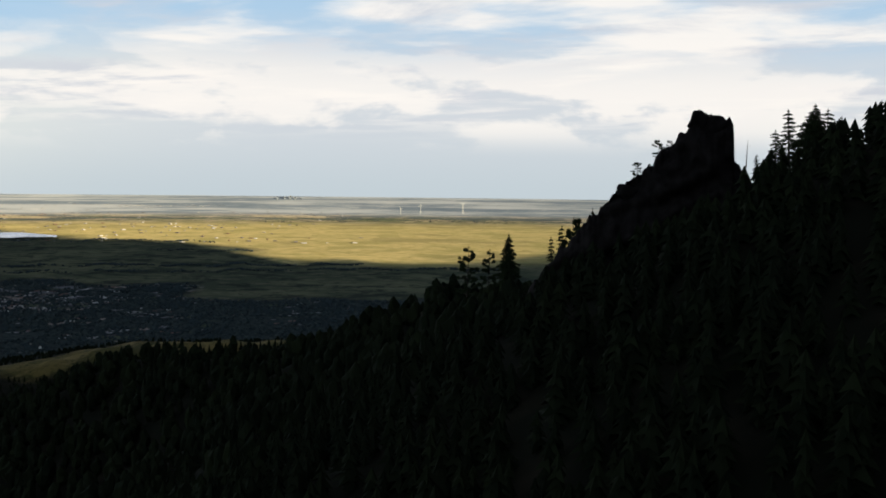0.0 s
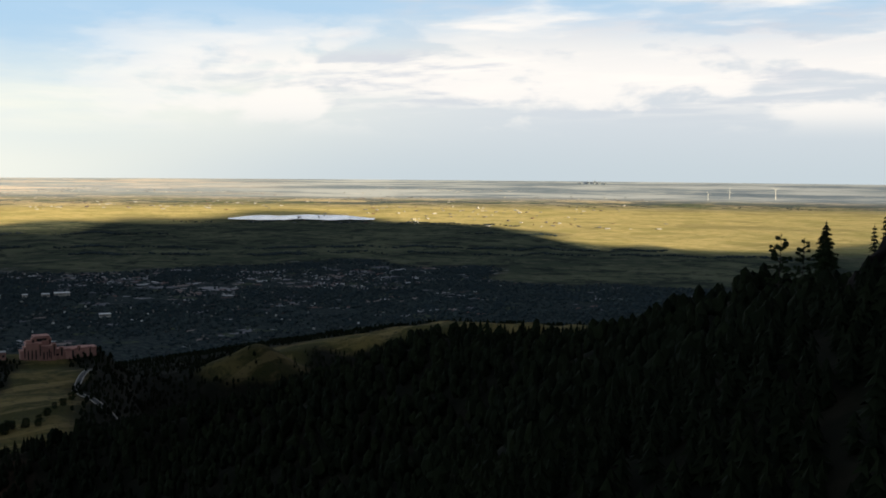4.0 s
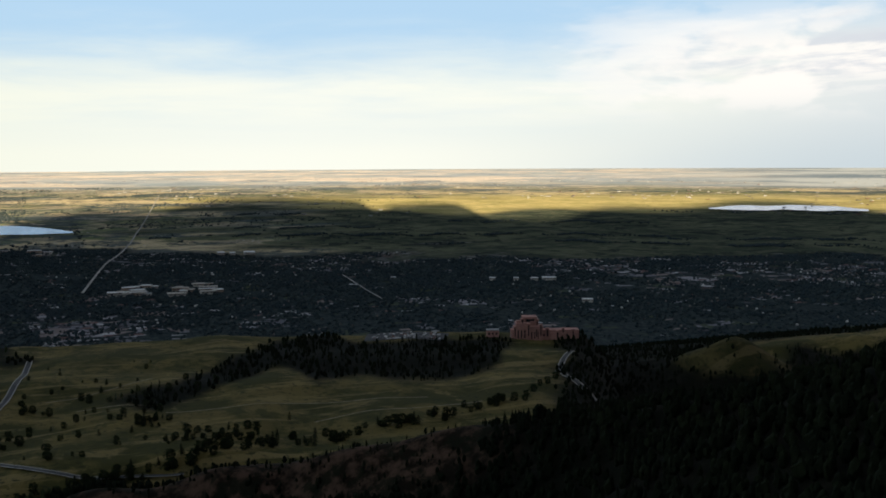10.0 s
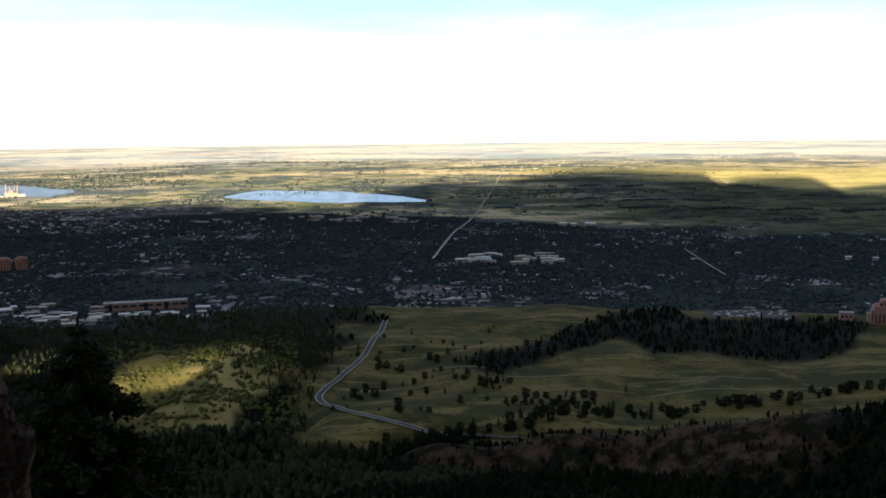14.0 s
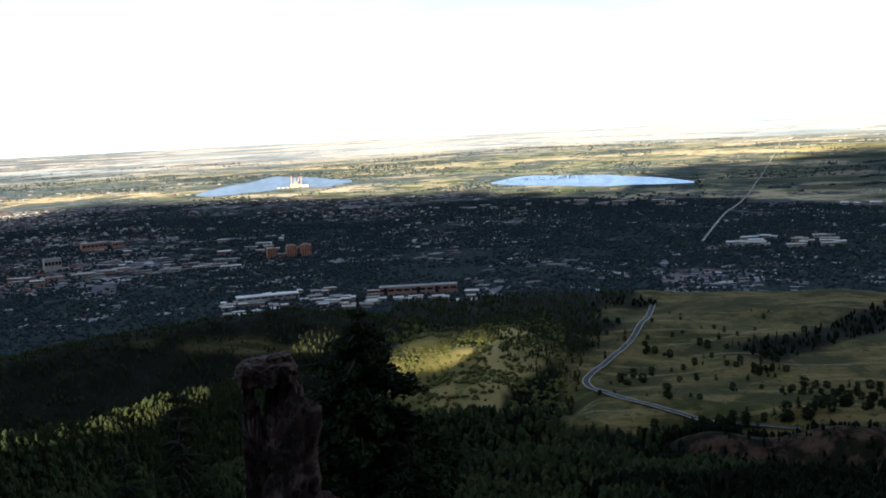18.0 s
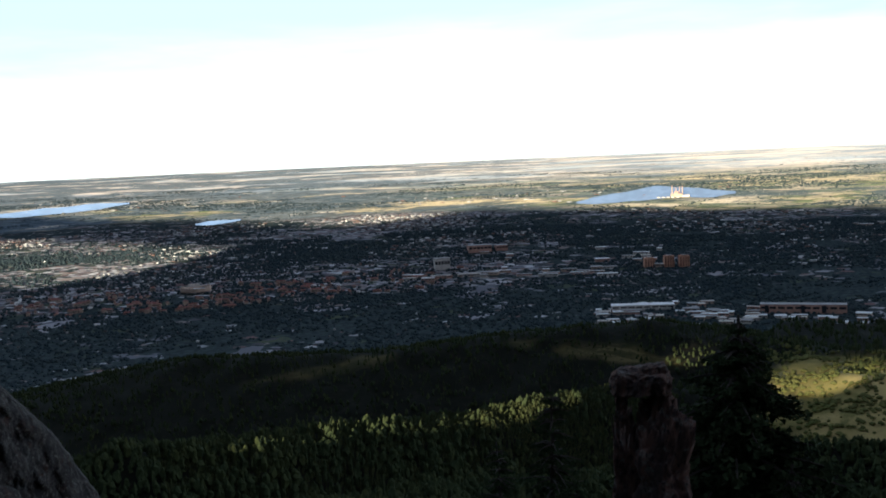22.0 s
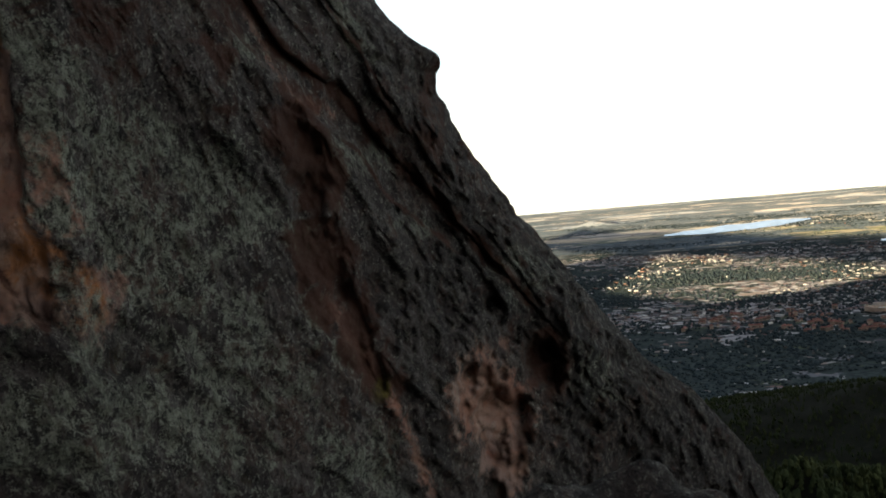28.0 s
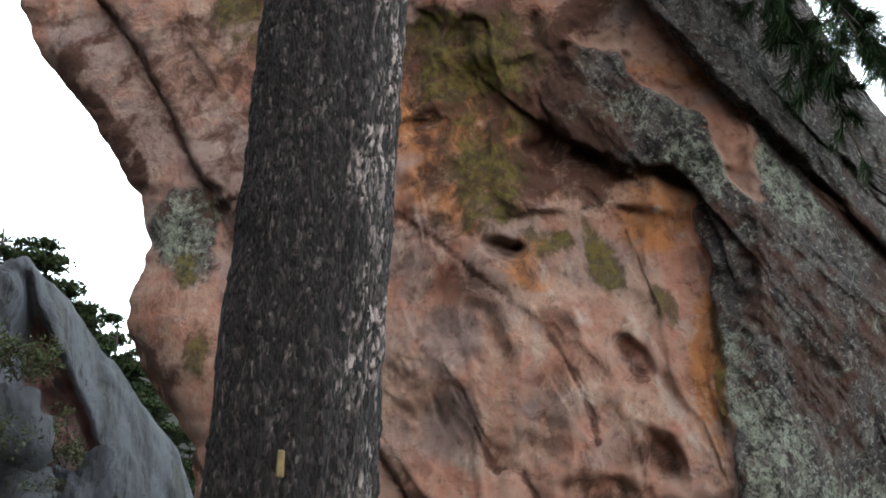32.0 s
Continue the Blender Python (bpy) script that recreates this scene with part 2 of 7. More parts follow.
    small = palette(f2[1], [(0.0, (0.12, 0.14, 0.075)), (0.25, (0.42, 0.35, 0.22)), (0.45, (0.22, 0.23, 0.12)), (0.65, (0.34, 0.29, 0.20)), (0.85, (0.16, 0.19, 0.09))])
    fields = k.mix(k.ramp(k.noise(vec, 0.45, 4), 0.44, 0.56, 0, 0.9), fields, small)
    fields = k.mix(k.ramp(k.noise(vec, 0.26, 6, 0.60), 0.54, 0.57, 0, 0.9), fields, (0.62, 0.50, 0.31))
    fields = k.mix(k.ramp(k.noise(vec, 9.0, 10, 0.8), 0.515, 0.56, 0, 0.7), fields, (0.075, 0.085, 0.075))
    fields = k.mix(k.ramp(k.noise(vec, 2.4, 10, 0.74, 0.3), 0.53, 0.57, 0, 0.92), fields, (0.050, 0.072, 0.074))
    fields = k.mix(k.ramp(k.noise(vec, 0.55, 9, 0.70, 0.3), 0.52, 0.56, 0, 0.88), fields, (0.075, 0.098, 0.105))
    # the far plain: stubble, woods, suburbs in long streaks, haze put into the colours
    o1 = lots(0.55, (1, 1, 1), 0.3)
    hazy_outer = palette(o1[0], [(0.0, (0.66, 0.57, 0.51)), (0.25, (0.55, 0.52, 0.50)), (0.40, (0.74, 0.64, 0.56)), (0.68, (0.42, 0.46, 0.50)), (0.82, (0.68, 0.63, 0.60))])
    hazy_outer = k.mix(k.ramp(k.noise(vec, 0.14, 9, 0.74), 0.48, 0.56, 0, 0.85), hazy_outer, (0.33, 0.39, 0.46))
    hazy_outer = k.mix(k.ramp(k.noise(vec, 0.5, 9, 0.75), 0.55, 0.62, 0, 0.8), hazy_outer, (0.62, 0.56, 0.50))
    hazy_outer = k.mix(k.ramp(k.noise(vec, 0.45, 9, 0.75, 0.2), 0.54, 0.58, 0, 0.8), hazy_outer, (0.21, 0.25, 0.30))
    hazy_outer = k.mix(k.ramp(k.noise(vec, 4.0, 10, 0.8), 0.52, 0.57, 0, 0.5), hazy_outer, (0.27, 0.30, 0.33))
    fields = k.mix(k.attr("hazy_outer").outputs["Fac"], fields, hazy_outer)
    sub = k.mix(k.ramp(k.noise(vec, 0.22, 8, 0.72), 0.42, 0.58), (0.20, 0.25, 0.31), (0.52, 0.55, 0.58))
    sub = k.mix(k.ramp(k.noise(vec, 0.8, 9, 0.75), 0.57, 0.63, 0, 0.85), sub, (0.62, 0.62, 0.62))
    fields = k.mix(k.attr("hazy_suburb").outputs["Fac"], fields, sub)
    # northern woods take bluer colours that stand for haze
    hazy_woods = k.attr("hazy_woods").outputs["Fac"]
    belt = k.math("ADD", k.noise(vec, 0.32, 9, 0.72, 0.3), k.math("MULTIPLY", hazy_woods, 0.07))
    fields = k.mix(k.math("MULTIPLY", k.ramp(belt, 0.50, 0.55, 0, 0.9), hazy_woods), fields, k.mix(k.ramp(k.noise(vec, 6.0, 8, 0.75), 0.42, 0.6), (0.050, 0.072, 0.092), (0.14, 0.175, 0.21)))
    fields = k.mix(k.math("MULTIPLY", k.ramp(k.noise(vec, 1.2, 8, 0.72), 0.60, 0.64, 0, 0.85), hazy_woods), fields, (0.66, 0.58, 0.48))
    spots = k.math("MULTIPLY", k.ramp(k.voronoi(vec, 22.0), 0.25, 0.12), k.ramp(k.noise(vec, 1.6, 5), 0.5, 0.60))
    fields = k.mix(spots, fields, (0.62, 0.58, 0.53))
    # town: tree tops, lawns, streets, yards and roofs lot by lot
    urban = k.attr("urban").outputs["Fac"]
    t1, t2 = lots(30.0, (1, 0.8, 1), 0.12), lots(11.0, (0.8, 1, 1), 0.12)
    # greens and greys lean blue, with distance haze put into the colour
    green = k.mix(k.ramp(k.noise(vec, 45.0, 4, 0.7), 0.42, 0.6), (0.022, 0.032, 0.036), (0.050, 0.066, 0.066))
    green = k.mix(k.ramp(k.noise(vec, 5.0, 6, 0.66), 0.59, 0.66, 0, 0.85), green, (0.085, 0.098, 0.060))
    built = palette(t1[1], [(0.0, (0.085, 0.080, 0.090)), (0.22, (0.20, 0.195, 0.215)), (0.42, (0.33, 0.32, 0.33)), (0.58, (0.165, 0.105, 0.100)), (0.72, (0.50, 0.49, 0.50)), (0.84, (0.24, 0.20, 0.19))])
    yards = palette(t2[1], [(0.0, (0.15, 0.15, 0.17)), (0.35, (0.30, 0.29, 0.31)), (0.6, (0.075, 0.09, 0.065)), (0.8, (0.23, 0.19, 0.18))])
    near = k.math("ADD", k.math("MULTIPLY", k.math("SUBTRACT", k.noise(vec, 3.2, 6, 0.65), 0.5), 2.4), urban)
    tw = k.mix(k.math("LESS_THAN", t2[0], k.math("MULTIPLY", near, 0.55)), green, yards)
    tw = k.mix(k.math("LESS_THAN", t1[0], k.math("MULTIPLY", near, 0.75)), tw, built)
    soil = k.mix(k.ramp(fine, 0.40, 0.62), (0.012, 0.009, 0.006), (0.080, 0.048, 0.033))
    soil = k.mix(k.ramp(k.noise(vec, 34.0, 7, 0.72), 0.50, 0.58, 0, 0.85), soil, (0.010, 0.012, 0.007))
    floor_col = k.mix(k.attr("bare").outputs["Fac"], floor_col, soil)
    col = k.mix(grass, floor_col, mead)
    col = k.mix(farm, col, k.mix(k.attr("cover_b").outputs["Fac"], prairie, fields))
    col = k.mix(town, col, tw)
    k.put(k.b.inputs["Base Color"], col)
    k.put(k.b.inputs["Specular IOR Level"], 0.05)
    return m


GROUND = ground_material()
# darker copy of the needle colour for the slope in shade
SHADED_NEEDLES = foliage("shaded_needles", (0.005, 0.0075, 0.004), (0.013, 0.017, 0.008), (0.008, 0.011, 0.006))
NEEDLES = foliage("pine_needles", (0.021, 0.029, 0.014), (0.050, 0.058, 0.022), (0.030, 0.040, 0.018))
SUNNY = foliage("light_needles", (0.020, 0.027, 0.012), (0.046, 0.049, 0.019), (0.031, 0.036, 0.015))
SHRUB = foliage("shrub_leaves", (0.055, 0.065, 0.020), (0.13, 0.125, 0.040), (0.09, 0.09, 0.03))
# bluish leaf tone carries the haze over town and plain
HAZY_LEAVES = foliage("hazy_town_leaves", (0.022, 0.034, 0.040), (0.066, 0.084, 0.086), (0.038, 0.054, 0.062))
MEADOW_NEEDLES = foliage("meadow_pine_needles", (0.020, 0.030, 0.014), (0.030, 0.040, 0.018), (0.022, 0.032, 0.015))
WOOD = plain("dead_wood", (0.12, 0.10, 0.085), 0.9)

# ---------------------------------------------------------------- the lie of the land
PLAIN = -540.0
NEAR, FAR = 2400.0, 4800.0


def shrink(d):
    """Land past NEAR is drawn in towards the eye along its own sight lines, so that the plain's 45 km end inside FAR."""
    return np.where(d < NEAR, d, FAR - NEAR * NEAR / np.maximum(d, NEAR))


def fold(x, y, z):
    d = np.hypot(x, y)
    s = shrink(d) / np.maximum(d, 1e-6)
    return x * s, y * s, z * s


def waves(x, y, size, seed, n=7):
    r = np.random.RandomState(seed)
    out = 0
    for i in range(n):
        a, f, p = r.uniform(0, 2 * math.pi), 2 * math.pi / (size * r.uniform(0.5, 1.6)), r.uniform(0, 6.3)
        out = out + np.sin((x * math.cos(a) + y * math.sin(a)) * f + p)
    return out / math.sqrt(n)


def lattice(x, y, seed):
    """Smooth random values on a unit lattice, -1 to 1."""
    tab = np.random.RandomState(seed).uniform(-1, 1, (257, 257))
    x, y = np.asarray(x, float), np.asarray(y, float)
    xi, yi = np.floor(x), np.floor(y)
    fx, fy = x - xi, y - yi
    fx, fy = fx * fx * fx * (fx * (fx * 6 - 15) + 10), fy * fy * fy * (fy * (fy * 6 - 15) + 10)
    i, j = xi.astype(int) % 256, yi.astype(int) % 256
    a, b, c, d = tab[i, j], tab[i + 1, j], tab[i, j + 1], tab[i + 1, j + 1]
    return (a + (b - a) * fx) * (1 - fy) + (c + (d - c) * fx) * fy


def rubble(x, y, size, seed, octaves=5, ridged=False, keep=0.52):
    """Rough ground in several sizes; ridged gives sharp creases."""
    out, amp = 0.0, 1.0
    for i in range(octaves):
        f = 2.03 ** i / size
        ca, sa = math.cos(0.6 * i), math.sin(0.6 * i)
        n = lattice((x * ca - y * sa) * f + 17.3 * i, (x * sa + y * ca) * f - 9.1 * i, seed + i)
        out = out + amp * ((1 - 2.2 * np.abs(n)) if ridged else n)
        amp *= keep
    return out


def smooth(v, lo, hi):
    t = np.clip((v - lo) / (hi - lo), 0, 1)
    return t * t * (3 - 2 * t)


def polar(az, d):
    return math.sin(radians(az)) * d, math.cos(radians(az)) * d


def crest(x, y, pts, slope, soft=20.0):
    """A ridge: its crest runs through pts (heading, distance, height) and falls off on both sides."""
    best = np.full(np.shape(x), -1e9)
    for (a0, d0, z0), (a1, d1, z1) in zip(pts, pts[1:]):
        (px, py), (qx, qy) = polar(a0, d0), polar(a1, d1)
        ux, uy = qx - px, qy - py
        t = np.clip(((x - px) * ux + (y - py) * uy) / (ux * ux + uy * uy), 0, 1)
        d = np.hypot(x - px - ux * t, y - py - uy * t)
        best = np.maximum(best, z0 + (z1 - z0) * t - slope * (np.sqrt(d * d + soft * soft) - soft))
    return best


SOUTH_RIDGE = [(200, 330, 60), (184, 240, 16), (177, 235, 2), (172.5, 250, -10), (168.5, 262, -22), (163, 330, -34), (160, 385, -46), (155, 480, -58),
               (148.5, 560, -86), (137, 700, -120), (130, 760, -165), (119, 850, -212), (104, 905, -262), (92, 930, -292)]
SUNNY_RIDGE = [(40, 850, -232), (50, 950, -256), (58, 1050, -277), (64, 1150, -284), (67, 1250, -300), (71, 1330, -318), (74, 1350, -340)]
TOWN_RIDGE = [(44, 1950, -365), (54, 1800, -350), (62, 1900, -345), (69, 1950, -335), (76, 2100, -400)]
GRASS_RIDGE = [(126, 1750, -330), (131, 1850, -312), (138, 1950, -292), (150, 2000, -300)]


def mesa(x, y):
    az, d = np.degrees(np.arctan2(x, y)), np.hypot(x, y)
    return smooth(az, 72, 76.5) * (1 - smooth(az, 119, 124)) * smooth(d, 900, 1010) * (1 - smooth(d, 1740, 2000))


def height(x, y):
    x, y = np.asarray(x, float), np.asarray(y, float)
    d = np.hypot(x, y)
    az = np.degrees(np.arctan2(x, y)) % 360
    z = np.interp(d, [0, 3, 8, 30, 100, 300, 600, 1000, 1500, 2200, 2800, 6e4],
                  [-1.65, -1.75, -5, -22, -62, -140, -225, -325, -420, -510, PLAIN, PLAIN])
    z = z * (1 + 0.40 * smooth(d, 60, 140) * (1 - smooth(d, 330, 480)) * (1 - smooth(az, 50, 62)))
    z = z * (1 + 0.08 * smooth(d, 300, 420) * (1 - smooth(d, 700, 850)) * smooth(az, 56, 64) * (1 - smooth(az, 84, 90)))
    m = mesa(x, y)
    z = z * (1 - m) + m * (-290 - (d - 1200) * 0.012 + 4 * waves(x, y, 260, 5))
    # the spur north of the mesa slopes up away from the ledge and catches the low sun
    spur = smooth(az, 72, 76) * (1 - smooth(az, 84, 87)) * smooth(d, 1000, 1060) * (1 - smooth(d, 1380, 1560))
    z = z * (1 - spur) + spur * (-326 + 50 * smooth(d, 1050, 1275) + 4 * waves(x, y, 120, 15))
    z = np.maximum(z, crest(x, y, SOUTH_RIDGE, 0.62))
    z = np.maximum(z, crest(x, y, SUNNY_RIDGE, 0.40))
    z = np.maximum(z, crest(x, y, TOWN_RIDGE, 0.22))
    z = np.maximum(z, crest(x, y, GRASS_RIDGE, 0.20))
    kx, ky = polar(127.4, 1700)
    z = np.maximum(z, -281 - 0.55 * np.sqrt((x - kx) ** 2 + (y - ky) ** 2 + 150))
    z = z + waves(x, y, 90, 2) * 3.0 * smooth(d, 60, 300) * (1 - smooth(d, 2000, 2600)) * (1 - m * 0.8)
    z = z + waves(x, y, 2500, 9) * 4.0 * smooth(d, 4000, 6000) * (1 - smooth(d, 7000, 12000))
    # a rise with pines on it behind the northern slab
    z = np.maximum(z, crest(x, y, [(-52, 34, 3.5), (-40, 36, 3.5), (-30, 38, 1.5), (-23, 42, -3)], 0.8, 4.0))
    # a lone butte out on the northern plain
    hx, hy = polar(30.2, 18500)
    z = z + 100 * np.exp(-((x - hx) ** 2 + (y - hy) ** 2) / 260 ** 2) + 25 * np.exp(-((x - hx) ** 2 + (y - hy) ** 2) / 900 ** 2)
    # the mountain climbs behind the ledge to the west
    west = np.maximum(-x - 14, 0)
    rise = np.interp(west, [0, 30, 300, 1000, 1180, 2400], [0, 0.05, 0.30, 1.0, 1.0, 0.3])
    k = smooth(west, 0, 160)
    return np.where(west > 0, z * (1 - k) + k * (rise * (ridge_height(y) + 150) - 150), z)


def ridge_height(y):
    """The unseen skyline behind the filmer, south to north; heights and two added canyons shape the shade of the
    evening sun just over it.
    """
    south = [(-6200, 30), (-5135, 54), (-4654, 106), (-4500, 155), (-4200, 156), (-4044, 141), (-3920, 215), (-3860, 305), (-3615, 344), (-3440, 354), (-3210, 378), (-3110, 422),
             (-3050, 433), (-2916, 452), (-2709, 458), (-2581, 445), (-2416, 430), (-2302, 447), (-2180, 456), (-2032, 426), (-1940, 408), (-1700, 428), (-1685, 482), (-1650, 513),
             (-1524, 520), (-1396, 517), (-1335, 488), (-1305, 500), (-1285, 550), (-1146, 566), (-972, 582), (-800, 585), (-717, 574), (-574, 555), (-483, 524), (-353, 534),
             (-221, 545), (-61, 516), (50, 498), (90, 460)]
    # low stretches are gaps added to let sun onto the near slopes
    north = [(90, 460), (130, -12), (300, -12), (340, 95), (455, 95), (490, -12), (608, -12), (640, 441), (1084, 432), (1547, 426), (2080, 417), (2240, 375), (2380, 340), (2700, 300), (2820, 190), (2950, 120), (3200, 45),
             (4000, 50), (4300, 140), (6000, 60)]
    return np.interp(y, *zip(*south)) * (y < 90) + np.interp(y, *zip(*north)) * (y >= 90) + 210 * np.exp(-((y - 4750) / 320) ** 2)


def cover(x, y):
    """How much grass, open plain, town and farmland lies at a place."""
    d, az = np.hypot(x, y), np.degrees(np.arctan2(x, y)) % 360
    w = waves(x, y, 160, 11)
    grass = smooth(mesa(x, y) + 0.08 * w, 0.55, 0.8) * smooth(az + 0.9 * w - np.interp(d, [1000, 1150, 1250, 1400, 1700], [84.3, 84.3, 85.6, 87.0, 88.4]), -0.5, 0.9)
    grass = grass * (1 - smooth(az + 0.4 * w, 117.2, 119))
    near_edge = np.interp(az, [93, 94, 96, 98, 100.3, 102.5, 103.3, 104.6, 107.5, 109.5, 112.5, 114.7, 115.2, 116], [1300, 1260, 1225, 1290, 1350, 1470, 1440, 1340, 1385, 1350, 1358, 1420, 1560, 1700])
    far_edge = np.interp(az, [93, 94, 97, 99.5, 102.5, 105, 107, 110, 113, 115, 116], [1300, 1320, 1375, 1520, 1700, 1760, 1665, 1660, 1700, 1690, 1700])
    grove = smooth(d + 18 * w, near_edge - 30, near_edge + 30) * (1 - smooth(d + 18 * w, far_edge - 30, far_edge + 30)) * smooth(az, 93, 94.5) * (1 - smooth(az, 115, 116.5))
    grass = grass * (1 - grove)
    grass = np.maximum(grass, smooth(-((az - 79.0) / 4.6) ** 2 - ((d - 1220) / 170) ** 2 + 1 + 0.35 * w, 0.0, 0.4))
    kx, ky = polar(127.4, 1700)
    grass = np.maximum(grass, 0.55 * (1 - smooth(np.hypot(x - kx, y - ky), 75, 100)))
    grass = np.maximum(grass, smooth(crest(x, y, GRASS_RIDGE, 1.0) + 372 + 22 * w, 0, 40) * smooth(az, 126, 129))
    grass = np.maximum(grass, 0.5 * smooth(-((az - 66.5) / 4.0) ** 2 - ((d - 1800 + 10 * (az - 67)) / 42) ** 2 + 1 + 0.5 * w, 0, 0.6))
    grass = np.maximum(grass, 0.45 * smooth(-((az - 51) / 3.4) ** 2 - ((d - 1770) / 40) ** 2 + 1 + 0.5 * w, 0, 0.6))
    plain_ = smooth(d, 2300, 2700)
    big = waves(x, y, 1500, 4)
    # town ends where the open prairie begins; it reaches further out to the north
    edge = np.interp(az, [0, 40, 60, 75, 86, 93, 100, 112, 122, 130, 140, 180], [9500, 9500, 8900, 8100, 7200, 6300, 5900, 5900, 5850, 5750, 5300, 4700])
    town = plain_ * (1 - smooth(d + 350 * big, edge * 0.97, edge * 1.03))
    farm = plain_ * (1 - town)
    fields = smooth(-az + 6 * big, -104, -96) + smooth(d, 13000, 16000)
    return grass, farm, town, np.clip(fields, 0, 1)


def built_up(x, y):
    """How densely the town is built: roofs and yards crowd in the north, tree tops hide most of them further south."""
    d, az = np.hypot(x, y), np.degrees(np.arctan2(x, y)) % 360
    u = np.interp(az, [25, 50, 60, 68, 76, 90, 110, 128, 140], [0.40, 0.52, 0.60, 0.46, 0.28, 0.22, 0.22, 0.18, 0.0])
    u = u * (1 - 0.9 * (1 - smooth(d, 3500, 4300)) * (1 - smooth(az, 62, 70)))
    return np.clip(u + 0.48 * rubble(x, y, 900, 83, 5), 0, 1)


def bare(x, y):
    """The stony red flank below the mesa's rim, where few trees stand."""
    d, az = np.hypot(x, y), np.degrees(np.arctan2(x, y)) % 360
    w = rubble(x, y, 60, 71, 4)
    return smooth(az, 88, 93) * (1 - smooth(az, 112, 117)) * smooth(d + 14 * w, 790, 830) * (1 - smooth(d + 14 * w, np.interp(az, [88, 100, 112], [915, 940, 1000]), np.interp(az, [88, 100, 112], [940, 965, 1040])))


def mesh_from(name, verts, faces, mats, smooth_shade=False):
    """One mesh from arrays; faces is an (n, 3) or (n, 4) array."""
    me = bpy.data.meshes.new(name)
    verts, faces = np.asarray(verts, np.float32), np.asarray(faces, np.int32)
    me.vertices.add(len(verts))
    me.vertices.foreach_set("co", verts.ravel())
    k = faces.shape[1]
    me.loops.add(faces.size)
    me.loops.foreach_set("vertex_index", faces.ravel())
    me.polygons.add(len(faces))
    me.polygons.foreach_set("loop_start", np.arange(0, faces.size, k, dtype=np.int32))
    me.polygons.foreach_set("use_smooth", np.full(len(faces), smooth_shade))
    for m in mats if isinstance(mats, (list, tuple)) else [mats]:
        me.materials.append(m)
    me.update(calc_edges=True)
    return me


def grid_faces(rows, cols, closed=False):
    r = np.arange(rows - 1)[:, None] * cols
    c = np.arange(cols if closed else cols - 1)[None, :]
    c1 = (c + 1) % cols
    return np.stack([r + c, r + c1, r + cols + c1, r + cols + c], -1).reshape(-1, 4)


def build_ground():
    az = np.concatenate([np.arange(-62, 188, 0.4), np.arange(188, 298, 0.5)])
    dist = np.concatenate([np.linspace(0.02, 12, 16)[:-1], np.geomspace(12, 300, 60)[:-1], np.geomspace(300, 2600, 170)[:-1], np.geomspace(2600, 45000, 110)])
    A, D = np.meshgrid(np.radians(az), dist)
    X, Y = np.sin(A) * D, np.cos(A) * D
    Z = height(X, Y)
    fx, fy, fz = fold(X, Y, Z)
    me = mesh_from("ground", np.stack([fx, fy, fz], -1).reshape(-1, 3), grid_faces(len(dist), len(az), True)[:, ::-1], GROUND, True)
    g, f, t, b = cover(X, Y)
    lay = me.uv_layers.new(name="land")
    idx = np.zeros(len(me.loops), np.int32)
    me.loops.foreach_get("vertex_index", idx)
    lay.data.foreach_set("uv", (np.stack([X, Y], -1).reshape(-1, 2)[idx] / 1000).astype(np.float32).ravel())
    ca = me.attributes.new("cover", 'FLOAT_COLOR', 'POINT')
    ca.data.foreach_set("color", np.stack([g, f, t, np.ones_like(g)], -1).astype(np.float32).ravel())
    azd = np.degrees(A) % 360
    # haze in the ground colour grows with distance
    co = me.attributes.new("hazy_outer", 'FLOAT', 'POINT')
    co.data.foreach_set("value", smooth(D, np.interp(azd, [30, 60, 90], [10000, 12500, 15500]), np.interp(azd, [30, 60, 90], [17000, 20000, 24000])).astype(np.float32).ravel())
    cs = me.attributes.new("hazy_suburb", 'FLOAT', 'POINT')
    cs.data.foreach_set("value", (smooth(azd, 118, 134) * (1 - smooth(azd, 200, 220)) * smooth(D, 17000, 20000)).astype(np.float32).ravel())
    ch = me.attributes.new("shade_cover", 'FLOAT', 'POINT')
    # the darker cover stops near the shadow edge, deepening the shade there
    shade_end = np.interp(azd, [92, 100, 112, 120, 133, 140, 146, 155], [12500, 12000, 10300, 10500, 11000, 9600, 7700, 7200]) + 500 * waves(X, Y, 1700, 71)
    ch.data.foreach_set("value", (1 - smooth(D, shade_end - 500, shade_end + 500)).astype(np.float32).ravel())
    cn = me.attributes.new("hazy_woods", 'FLOAT', 'POINT')
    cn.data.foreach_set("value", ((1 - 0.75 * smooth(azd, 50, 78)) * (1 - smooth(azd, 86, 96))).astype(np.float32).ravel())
    cu = me.attributes.new("urban", 'FLOAT', 'POINT')
    cu.data.foreach_set("value", built_up(X, Y).astype(np.float32).ravel())
    cr = me.attributes.new("bare", 'FLOAT', 'POINT')
    cr.data.foreach_set("value", bare(X, Y).astype(np.float32).ravel())
    # strongest where the sun patch lies, so the colour adds to its light
    cw = me.attributes.new("straw", 'FLOAT', 'POINT')
    cw.data.foreach_set("value", (smooth(azd, 73, 76) * (1 - smooth(azd, 83.5, 85.5)) * smooth(D, 1000, 1060) * (1 - smooth(D, 1340, 1420)) * (0.45 + 0.55 * np.exp(-((azd - 81.2) / 2.0) ** 2 - ((D - 1255) / 80) ** 2))).astype(np.float32).ravel())
    cb = me.attributes.new("cover_b", 'FLOAT', 'POINT')
    cb.data.foreach_set("value", b.astype(np.float32).ravel())
